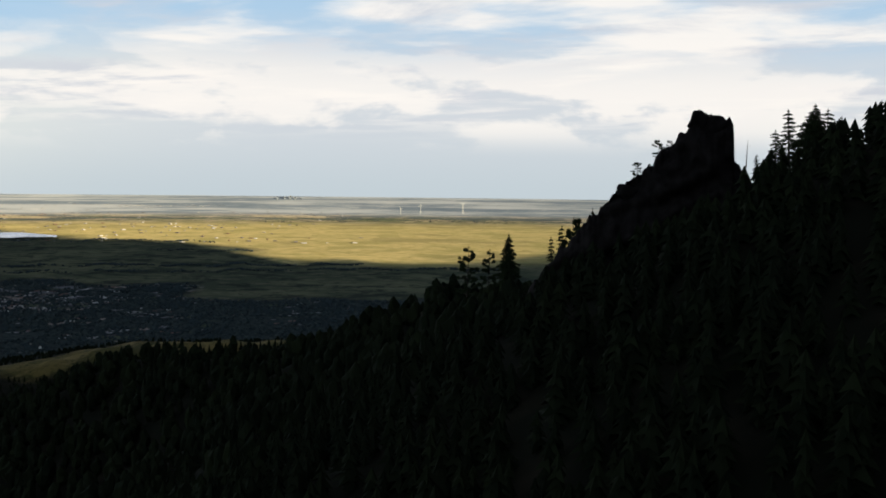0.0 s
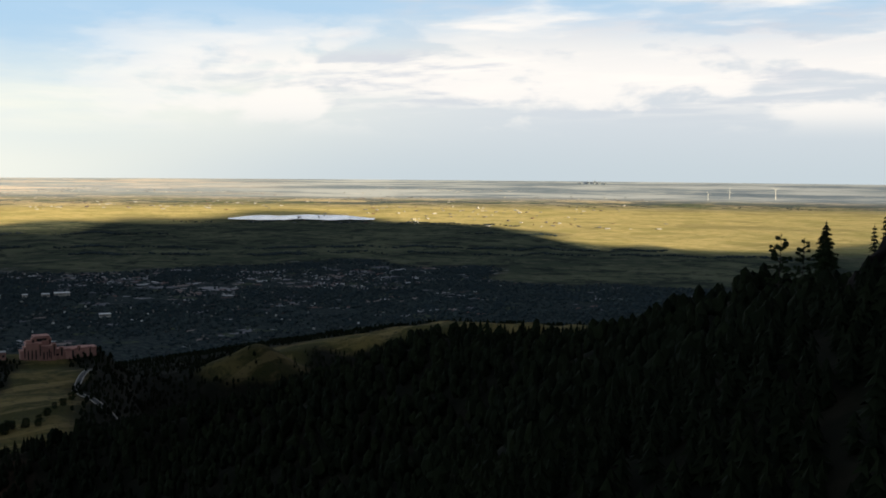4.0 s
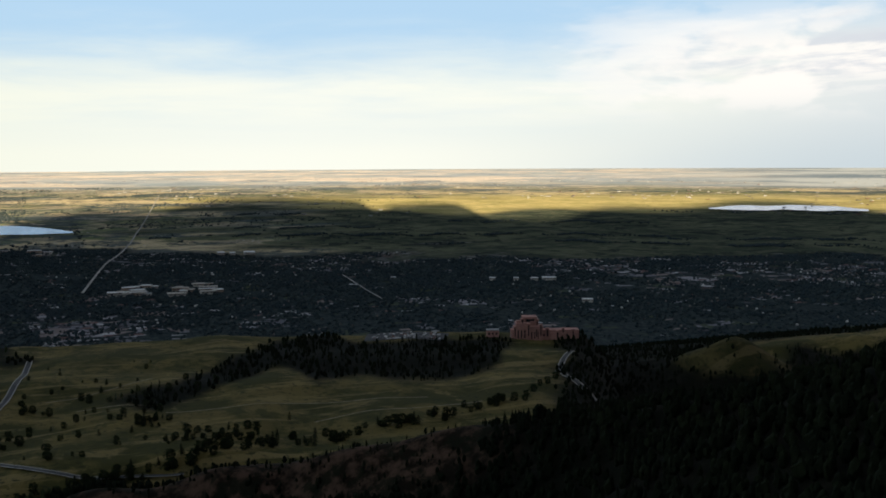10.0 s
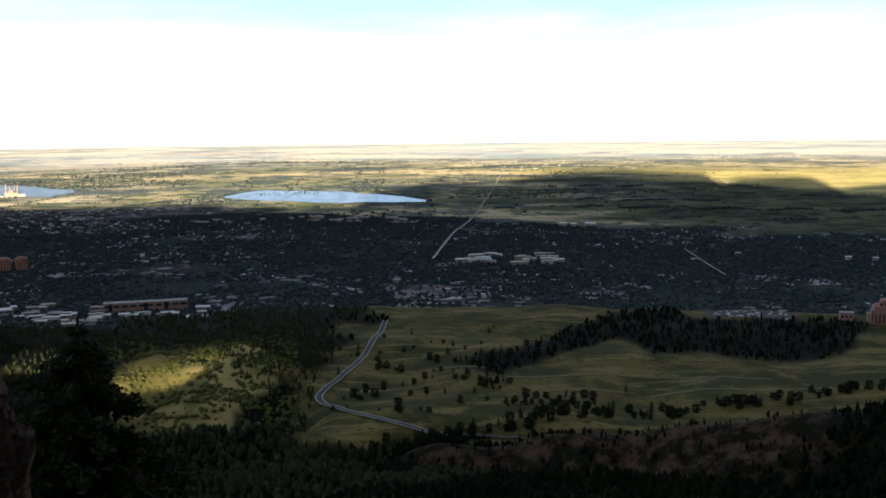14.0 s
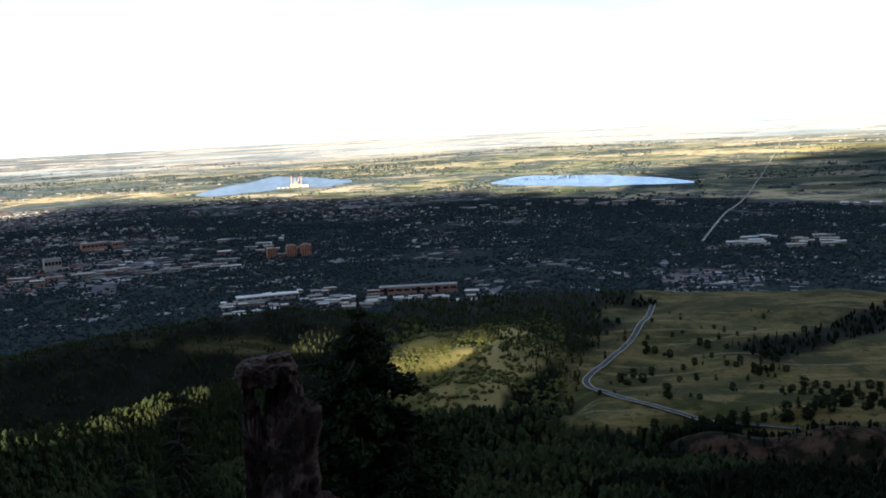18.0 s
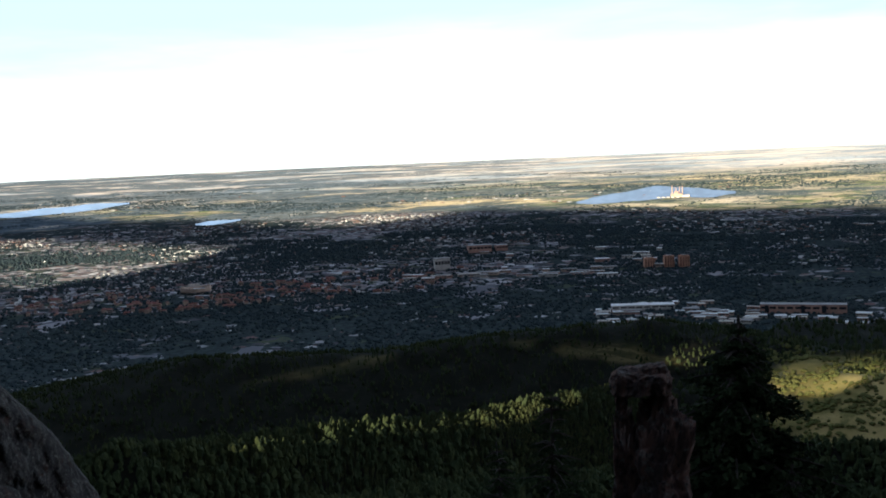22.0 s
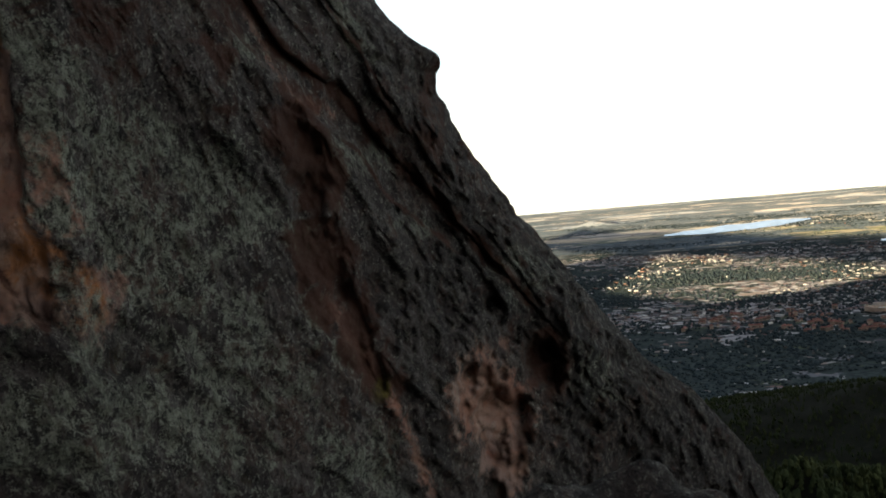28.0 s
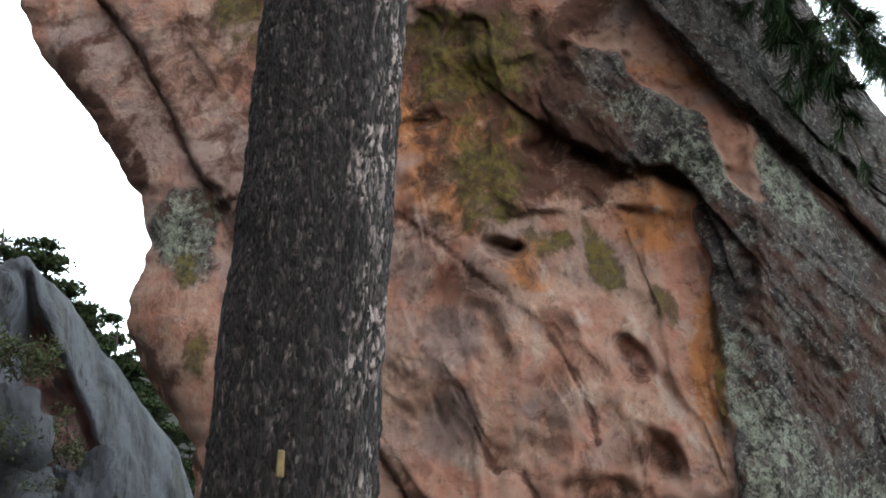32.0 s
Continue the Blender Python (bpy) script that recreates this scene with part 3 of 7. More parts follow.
    return tagged(new("ground", me), "mountain foot with forest floor, meadows, town and wide plain", "ground", kind="structure")


build_ground()


# ---------------------------------------------------------------- helpers for things
def part(name, data, parent=None, label=""):
    ob = new(name, data)
    if parent is not None:
        ob.parent = parent
    if label:
        ob["label"] = label
    return ob


def bm_mesh(name, bm, mat, shade=False):
    me = bpy.data.meshes.new(name)
    bm.to_mesh(me)
    bm.free()
    for m in mat if isinstance(mat, (list, tuple)) else [mat]:
        me.materials.append(m)
    if shade:
        me.polygons.foreach_set("use_smooth", np.full(len(me.polygons), True))
    return me


def on_ground(az, d):
    """A place on the land, drawn in like the land, and the scale of things there."""
    x, y = polar(az, d)
    z = float(height(x, y))
    fx, fy, fz = (float(v) for v in fold(np.float64(x), np.float64(y), np.float64(z)))
    return Vector((fx, fy, fz)), float(shrink(np.float64(d)) / d)


def scatter(name, template, xs, ys, zs, hs, ws, rng, mat, label, category, lean=0.0):
    """Many small upright things joined into one mesh: the template is scaled, turned and set down at each place."""
    tv, tf = template
    n = len(xs)
    a = rng.uniform(0, 2 * math.pi, n)
    c, s = np.cos(a)[:, None], np.sin(a)[:, None]
    d = np.hypot(xs, ys)
    k = shrink(d) / d
    jit = 1 + rng.uniform(-0.16, 0.16, (n, len(tv), 3))
    vx = tv[None, :, 0] * ws[:, None] * jit[:, :, 0]
    vy = tv[None, :, 1] * ws[:, None] * jit[:, :, 1]
    vz = tv[None, :, 2] * hs[:, None]
    X = (xs[:, None] + vx * c - vy * s) * k[:, None]
    Y = (ys[:, None] + vx * s + vy * c) * k[:, None]
    Z = (zs[:, None] + vz) * k[:, None]
    F = tf[None] + (np.arange(n) * len(tv))[:, None, None]
    me = mesh_from(name, np.stack([X, Y, Z], -1).reshape(-1, 3), F.reshape(-1, tf.shape[1]), mat)
    return tagged(new(name, me), label, category, kind="stuff")


def conifer_template(tiers, sides, seed=1):
    """Tiers of drooping, ragged skirts round a stem: unit height, unit radius."""
    r = np.random.RandomState(seed)
    v, f = [], []
    for i in range(tiers):
        z0 = 0.10 + 0.80 * i / tiers
        z1 = min(1.0, z0 + 1.25 / tiers)
        rad = (1 - z0) ** 0.6 * r.uniform(0.75, 1.05)
        b = len(v)
        v.append((0, 0, z1))
        off = r.uniform(0, 6.28)
        for j in range(sides):
            a = off + 2 * math.pi * j / sides
            q = rad * (1.15 if j % 2 else 0.62) * r.uniform(0.75, 1.15)
            v.append((math.cos(a) * q, math.sin(a) * q, z0 - (0.05 if j % 2 else -0.03) + r.uniform(-0.02, 0.02)))
        for j in range(sides):
            f.append((b, b + 1 + j, b + 1 + (j + 1) % sides))
    return np.array(v), np.array(f)


def pine_template(sides, seed=4):
    """A round-shouldered pine crown, ragged all round, on a short clear stem: unit height, unit radius."""
    r = np.random.RandomState(seed)
    v, f = [(0.08, 0.05, 1.0)], []
    for ring, (z, q) in enumerate(((0.80, 0.50), (0.55, 0.90), (0.28, 0.85), (0.10, 0.25))):
        for j in range(sides):
            a = 2 * math.pi * (j + 0.5 * ring) / sides
            k = q * r.uniform(0.6, 1.3)
            v.append((math.cos(a) * k, math.sin(a) * k, z + r.uniform(-0.09, 0.09)))
    for j in range(sides):
        j1 = (j + 1) % sides
        f.append((0, 1 + j, 1 + j1))
        for ring in (0, 1, 2):
            a, b = 1 + ring * sides, 1 + (ring + 1) * sides
            f += [(a + j, b + j, a + j1), (a + j1, b + j, b + j1)]
    return np.array(v), np.array(f)


def clump_template(sides, seed=2):
    """A low rounded broadleaf crown with an uneven top."""
    r = np.random.RandomState(seed)
    v, f = [(0.1, 0.0, 1.0)], []
    for ring, (z, q) in enumerate(((0.72, 0.72), (0.30, 1.0), (0.0, 0.55))):
        for j in range(sides):
            a = 2 * math.pi * (j + 0.5 * ring) / sides
            k = q * r.uniform(0.75, 1.2)
            v.append((math.cos(a) * k, math.sin(a) * k, z + r.uniform(-0.1, 0.1)))
    for j in range(sides):
        j1 = (j + 1) % sides
        f.append((0, 1 + j, 1 + j1))
        for ring in (0, 1):
            a, b = 1 + ring * sides, 1 + (ring + 1) * sides
            f += [(a + j, b + j, a + j1), (a + j1, b + j, b + j1)]
    return np.array(v), np.array(f)


def low_clump(seed=2):
    """A broadleaf crown for the far town: a peak and two uneven rings."""
    r = np.random.RandomState(seed)
    v, f = [(0.1, 0.0, 1.0)], []
    for ring, (z, q) in enumerate(((0.55, 0.95), (0.0, 0.75))):
        for j in range(4):
            a = 2 * math.pi * (j + 0.5 * ring) / 4
            k = q * r.uniform(0.7, 1.25)
            v.append((math.cos(a) * k, math.sin(a) * k, z + r.uniform(-0.12, 0.12)))
    for j in range(4):
        j1 = (j + 1) % 4
        f += [(0, 1 + j, 1 + j1), (1 + j, 5 + j, 1 + j1), (1 + j1, 5 + j, 5 + j1)]
    return np.array(v), np.array(f)


def house_template():
    """A box with a gabled roof, eaves over the walls."""
    v = [(-1, -.7, 0), (1, -.7, 0), (1, .7, 0), (-1, .7, 0), (-1, -.7, .6), (1, -.7, .6), (1, .7, .6), (-1, .7, .6), (-1, 0, 1), (1, 0, 1)]
    f = [(0, 1, 5), (0, 5, 4), (1, 2, 6), (1, 6, 5), (2, 3, 7), (2, 7, 6), (3, 0, 4), (3, 4, 7), (4, 5, 9), (4, 9, 8), (6, 7, 8), (6, 8, 9), (5, 6, 9), (7, 4, 8)]
    return np.array(v, float), np.array(f)


def flat_template():
    v = [(x, y, z) for z in (0, 1) for x, y in ((-1, -.6), (1, -.6), (1, .6), (-1, .6))]
    f = [(0, 1, 5), (0, 5, 4), (1, 2, 6), (1, 6, 5), (2, 3, 7), (2, 7, 6), (3, 0, 4), (3, 4, 7), (4, 5, 6), (4, 6, 7)]
    return np.array(v, float), np.array(f)


def sprinkle(rng, az0, az1, d0, d1, n):
    """Places spread evenly over a sector."""
    az = rng.uniform(az0, az1, n)
    d = np.sqrt(rng.uniform(d0 * d0, d1 * d1, n))
    return np.sin(np.radians(az)) * d, np.cos(np.radians(az)) * d


def build_forest():
    rng = np.random.RandomState(3)
    for name, d0, d1, n, tiers, sides in (("near_forest", 70, 330, 8500, 6, 9), ("forest", 330, 1000, 30000, 4, 7), ("far_forest", 1000, 2450, 52000, 3, 5)):
        x, y = sprinkle(rng, 14, 186, d0, d1, n)
        g, f, t, b = cover(x, y)
        keep = (g + f + t < rng.uniform(0.15, 0.6, n)) & (bare(x, y) * 0.62 < rng.uniform(0, 1, n))
        x, y = x[keep], y[keep]
        h = rng.uniform(6.5, 14.5, len(x)) * (0.85 if d0 < 300 else 1.0) * (1 - 0.5 * bare(x, y)) * (0.8 if d0 > 900 else 1.0)
        z = height(x, y) - 0.6
        # nothing may stand up into the first sight lines off the ledge
        ok = (z + h) < np.hypot(x, y) * np.where(np.degrees(np.arctan2(x, y)) < 104, np.where(np.hypot(x, y) < 900, -0.215, -0.165), np.where(np.degrees(np.arctan2(x, y)) < 155, -0.05, 0.09))
        x, y, z, h = x[ok], y[ok], z[ok], h[ok]
        # trees to the south take the darker needle copy that stands for shade
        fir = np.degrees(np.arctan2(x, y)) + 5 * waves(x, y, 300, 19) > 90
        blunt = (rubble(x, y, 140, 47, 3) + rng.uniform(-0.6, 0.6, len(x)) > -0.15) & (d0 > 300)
        for kind, mat, label in ((fir, SHADED_NEEDLES, "dark conifer forest covering the steep mountain slope, its shade put in the colour"), (~fir, NEEDLES, "green pine forest covering the mountain foot")):
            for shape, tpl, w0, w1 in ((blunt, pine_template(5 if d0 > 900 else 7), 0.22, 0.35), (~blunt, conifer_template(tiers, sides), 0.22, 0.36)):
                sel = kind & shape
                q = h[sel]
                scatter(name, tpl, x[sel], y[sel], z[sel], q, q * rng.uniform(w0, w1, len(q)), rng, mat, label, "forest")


build_forest()


def build_sunny_slope():
    """Lighter young pines on the crest that the low sun reaches, and shrubs on the grassy spur."""
    rng = np.random.RandomState(31)
    x, y = sprinkle(rng, 42, 70, 780, 1330, 26000)
    ok = crest(x, y, SUNNY_RIDGE, 1.0) > -395
    x, y = x[ok], y[ok]
    h = rng.uniform(3.5, 8, len(x))
    scatter("young_forest", conifer_template(3, 6, 5), x, y, height(x, y) - 0.5, h, h * rng.uniform(0.24, 0.36, len(x)), rng, SUNNY, "yellow-green pines catching the low evening sun", "forest")
    x, y = sprinkle(rng, 75, 87, 1000, 1420, 1500)
    az, d = np.degrees(np.arctan2(x, y)), np.hypot(x, y)
    ok = (az - 82.5 + (d - 1200) / 60 + 1.3 * waves(x, y, 90, 44) > 0) & (az < 86 + (d - 1200) / 200)
    x, y = x[ok], y[ok]
    h = rng.uniform(4.5, 9, len(x))
    scatter("young_forest", conifer_template(4, 7, 6), x, y, height(x, y) - 0.5, h, h * rng.uniform(0.24, 0.36, len(x)), rng, SUNNY, "olive pines on the edge of the grassy spur", "forest")
    x, y = sprinkle(rng, 75, 85, 1040, 1400, 3600)
    w = waves(x, y, 70, 12)
    ok = w > rng.uniform(-1.2, 1.2, len(x))
    x, y = x[ok], y[ok]
    h = rng.uniform(1.2, 4.5, len(x))
    scatter("shrubs", clump_template(5, 8), x, y, height(x, y) - 0.3, h, h * rng.uniform(0.7, 1.1, len(x)), rng, SHRUB, "olive shrubs dotted over the sunlit grassy spur", "shrubs")


build_sunny_slope()


def build_town_trees():
    rng = np.random.RandomState(8)
    x, y = sprinkle(rng, 20, 156, 2450, 7000, 125000)
    g, f, t, b = cover(x, y)
    # tree-lined streets and shady blocks, with clearings between
    wood = 1.1 * rubble(x, y, 420, 58, 4) + 0.5 * rubble(x, y, 90, 62, 3) - 1.1 * (built_up(x, y) - 0.42)
    keep = (t > rng.uniform(0.3, 0.9, len(x))) & (wood > rng.uniform(-0.75, 0.45, len(x)))
    x, y = x[keep], y[keep]
    h = rng.uniform(4, 9.5, len(x)) * (0.85 + np.hypot(x, y) / 11000)
    scatter("town_trees", low_clump(), x, y, height(x, y) - 1, h, h * rng.uniform(0.55, 1.0, len(x)), rng, HAZY_LEAVES, "dark broadleaf trees filling the streets of the town", "trees")


build_town_trees()


def build_plain_trees():
    """Cottonwoods along ditches, lanes and farmsteads far out on the plain."""
    rng = np.random.RandomState(28)
    x, y = sprinkle(rng, 16, 112, 6500, 20000, 90000)
    g, f, t, b = cover(x, y)
    lines = np.minimum(np.abs((x + 90 * lattice(x / 900, y / 900, 5)) % 800 - 400), np.abs((y + 90 * lattice(x / 900, y / 900, 6)) % 640 - 320))
    wood = rubble(x, y, 1100, 37, 5)
    ok = (f + t > 0.5) & (np.degrees(np.arctan2(x, y)) < rng.uniform(84, 112, len(x))) & ((wood > 0.45) | ((lines < 26) & (wood > -0.25)))
    x, y = x[ok], y[ok]
    # creeks with thickets cross the pasture between town and prairie
    for a0, a1, e0, e1, n in ((96, 124, -4.22, -4.30, 1500), (112, 123, -3.56, -3.62, 700), (97, 104, -3.20, -3.05, 500), (100, 108, -3.80, -3.86, 350), (124, 150, -4.42, -4.36, 1500), (131, 142, -3.05, -3.12, 500), (123, 134, -2.98, -2.88, 400),
                              (118, 130, -4.62, -4.8, 900), (128, 158, -4.75, -4.62, 700), (139, 144, -3.55, -3.7, 120), (144, 158, -2.05, -2.0, 200)):
        az = rng.uniform(a0, a1, n)
        el = e0 + (e1 - e0) * (az - a0) / (a1 - a0) + 0.05 * waves(az, az * 0, 2.5, 77) + rng.normal(0, 0.018, n)
        d = PLAIN / np.tan(np.radians(el))
        thick = lattice(az * 0.9, az * 0, 5) > rng.uniform(-0.8, 0.5, n)
        x, y = np.append(x, (np.sin(np.radians(az)) * d)[thick]), np.append(y, (np.cos(np.radians(az)) * d)[thick])
    h = rng.uniform(6, 13, len(x))
    scatter("plain_trees", low_clump(9), x, y, height(x, y) - 1, h, h * rng.uniform(0.6, 1.3, len(x)), rng, HAZY_LEAVES, "dark tree belts between the fields of the plain", "trees")


build_plain_trees()

# ---------------------------------------------------------------- the rock
WALL_AZ = [-60, -31, -12, 3, 16, 28, 40, 50]
WALL_D = [8.2, 6.6, 5.8, 5.9, 7.3, 9.4, 13.2, 18.0]
EDGE_Z = [-12, -6, -4.4, -3.0, -2.1, -1.6, -0.57, 0.0, 0.6, 1.08, 1.4, 1.7, 2.14, 2.5, 3.0, 3.5, 4.3, 5.6, 8.0]
EDGE_AZ = [60, 45, 39.9, 37.2, 34.4, 32.0, 28.1, 25.8, 23.3, 21.7, 20.3, 18.4, 15.3, 12.6, 10.3, 7.6, 4.7, 0, -9]
LEFT_Z = [-12, -4, 0.89, 1.36, 1.6, 1.82, 2.14, 2.45, 2.85, 3.5, 3.92, 5.5, 8.0]
LEFT_AZ = [-22, -24, -27, -30, -30.9, -30.8, -30.1, -31.2, -33.1, -37.2, -38.8, -43, -47]


def rock_material():
    m = material("sandstone", 0.92)
    k = Nodes(m)
    v = k.coords("Object")
    streak = k.coords("Object", (1.5, 1.5, 0.75), rot=(0, radians(48), radians(-20)))
    drip = k.coords("Object", (1.25, 1.25, 0.8), rot=(0, radians(28), radians(10)))
    fresh = k.attr("fresh").outputs["Fac"]

    def grown(name, scale, lo, hi, vec=v, top=0.8, gain=0.25):
        """A patch whose ragged edge follows a noise."""
        return k.ramp(k.math("ADD", k.math("MULTIPLY", k.attr(name).outputs["Fac"], gain), k.noise(vec, scale, 10, 0.74, 0.5)), lo, hi, 0.0, top)

    mid, fine = k.noise(v, 3.2, 8, 0.65, 0.4), k.noise(v, 30.0, 8, 0.75)
    # fresh face: salmon, tan and rust in broad soft patches with pale scuffs
    pink = k.mix(k.ramp(k.noise(v, 1.6, 9, 0.68, 0.4), 0.40, 0.60), (0.40, 0.185, 0.135), (0.42, 0.270, 0.215))
    pink = k.mix(k.ramp(k.noise(v, 2.2, 10, 0.70, 0.4), 0.50, 0.58, 0, 0.75), pink, (0.315, 0.218, 0.195))
    pink = k.mix(grown("rust", 3.0, 0.56, 0.76, v, 0.9), pink, (0.45, 0.175, 0.060))
    pink = k.mix(grown("mauve", 3.0, 0.56, 0.78), pink, (0.27, 0.19, 0.18))
    pink = k.mix(k.ramp(k.noise(drip, 4.2, 9, 0.72, 0.5), 0.55, 0.64, 0, 0.5), pink, (0.54, 0.41, 0.34))
    pink = k.mix(k.ramp(k.noise(drip, 3.1, 9, 0.72, 0.4), 0.44, 0.36, 0, 0.45), pink, (0.20, 0.095, 0.070))
    pink = k.mix(k.ramp(k.noise(v, 12.0, 9, 0.76, 0.3), 0.57, 0.62, 0, 0.5), pink, (0.19, 0.100, 0.075))
    pink = k.mix(grown("scuff", 7.0, 0.62, 0.86, drip, 0.75), pink, (0.48, 0.40, 0.36))
    # weathered face: brown grey, blotched with pale green crusts and black lichen
    grey = k.mix(k.ramp(k.noise(streak, 1.3, 9, 0.7, 0.4), 0.38, 0.62), (0.066, 0.054, 0.055), (0.150, 0.128, 0.126))
    grey = k.mix(k.ramp(k.noise(v, 0.9, 8, 0.66, 0.4), 0.50, 0.62, 0, 0.7), grey, (0.135, 0.086, 0.072))
    grey = k.mix(k.ramp(k.noise(streak, 6.0, 11, 0.76, 0.3), 0.52, 0.58, 0, 0.7), grey, (0.225, 0.215, 0.200))
    grey = k.mix(grown("lichen", 6.5, 0.60, 0.67, streak, 0.7, 0.15), grey, (0.235, 0.255, 0.205))
    grey = k.mix(grown("lichen", 17.0, 0.62, 0.66, v, 0.85, 0.13), grey, (0.38, 0.41, 0.34))
    grey = k.mix(k.ramp(k.noise(v, 9.0, 12, 0.78, 0.4), 0.53, 0.565, 0, 0.9), grey, (0.024, 0.021, 0.021))
    grey = k.mix(k.ramp(k.noise(streak, 22.0, 10, 0.80, 0.2), 0.535, 0.57, 0, 0.9), grey, (0.022, 0.019, 0.019))
    grey = k.mix(k.ramp(k.noise(v, 30.0, 8, 0.74, 0.2), 0.56, 0.60, 0, 0.85), grey, (0.40, 0.41, 0.36))
    grit = k.noise(v, 90.0, 6, 0.75)
    grey = k.mix(k.ramp(grit, 0.50, 0.40, 0, 0.6), grey, (0.030, 0.026, 0.025))
    # black crust, and the shade put in with it
    black = k.math("MULTIPLY", k.attr("black").outputs["Fac"], k.ramp(k.noise(v, 12.0, 10, 0.78), 0.60, 0.44, 0.0, 0.85))
    grey = k.mix(black, grey, (0.017, 0.014, 0.014))
    col = k.mix(k.ramp(k.math("ADD", fresh, k.math("MULTIPLY", k.math("SUBTRACT", k.noise(v, 7.0, 10, 0.75), 0.5), 1.6)), 0.35, 0.70), grey, pink)
    # brown stains, plus shade darkened into hollows and the top of the face
    col = k.mix(grown("stain_shade", 5.0, 0.52, 0.72, v, 0.93), col, (0.085, 0.034, 0.022))
    col = k.mix(grown("moss", 6.0, 0.56, 0.76, drip, 0.85), col, (0.062, 0.046, 0.018))
    col = k.mix(grown("moss", 13.0, 0.66, 0.82, v, 0.8), col, (0.155, 0.122, 0.026))
    col = k.mix(k.ramp(fine, 0.57, 0.70, 0.0, 0.4), col, (0.05, 0.04, 0.035))
    col = k.mix(1.0, col, (0.74, 0.73, 0.70), 'MULTIPLY')
    k.put(k.b.inputs["Base Color"], col)
    rough_h = k.math("ADD", k.math("MULTIPLY", k.noise(streak, 9.0, 12, 0.74), 0.9), k.math("MULTIPLY", k.noise(v, 38.0, 9, 0.74), 0.35))
    soft_h = k.math("ADD", k.math("MULTIPLY", k.noise(drip, 3.5, 9, 0.62, 0.3), 0.7), k.math("MULTIPLY", k.noise(v, 26.0, 9, 0.76), 0.36))
    k.bump(k.mix(fresh, rough_h, soft_h), 1.0, 0.10)
    return m


SANDSTONE = rock_material()


def chain(S, Z, pts):
    """Signed distance from a line of points on the wall (positive above it, going left to right), and how far along."""
    best, sign = np.full(S.shape, 1e9), np.ones(S.shape)
    for (a0, z0), (a1, z1) in zip(pts, pts[1:]):
        p, q = (wall_run(a0), z0), (wall_run(a1), z1)
        ux, uz = q[0] - p[0], q[1] - p[1]
        t = np.clip(((S - p[0]) * ux + (Z - p[1]) * uz) / (ux * ux + uz * uz), 0, 1)
        d = np.hypot(S - p[0] - ux * t, Z - p[1] - uz * t)
        sg = np.sign(ux * (Z - p[1]) - uz * (S - p[0]))
        sign = np.where(d < best, sg, sign)
        best = np.minimum(best, d)
    return best, sign


RUN_AZ = np.linspace(-70, 70, 561)
RUN_S = np.concatenate([[0], np.cumsum(np.hypot(np.diff(np.interp(RUN_AZ, WALL_AZ, WALL_D) * np.sin(np.radians(RUN_AZ))),
                                                np.diff(np.interp(RUN_AZ, WALL_AZ, WALL_D) * np.cos(np.radians(RUN_AZ)))))])


def wall_run(az):
    return np.interp(az, RUN_AZ, RUN_S)


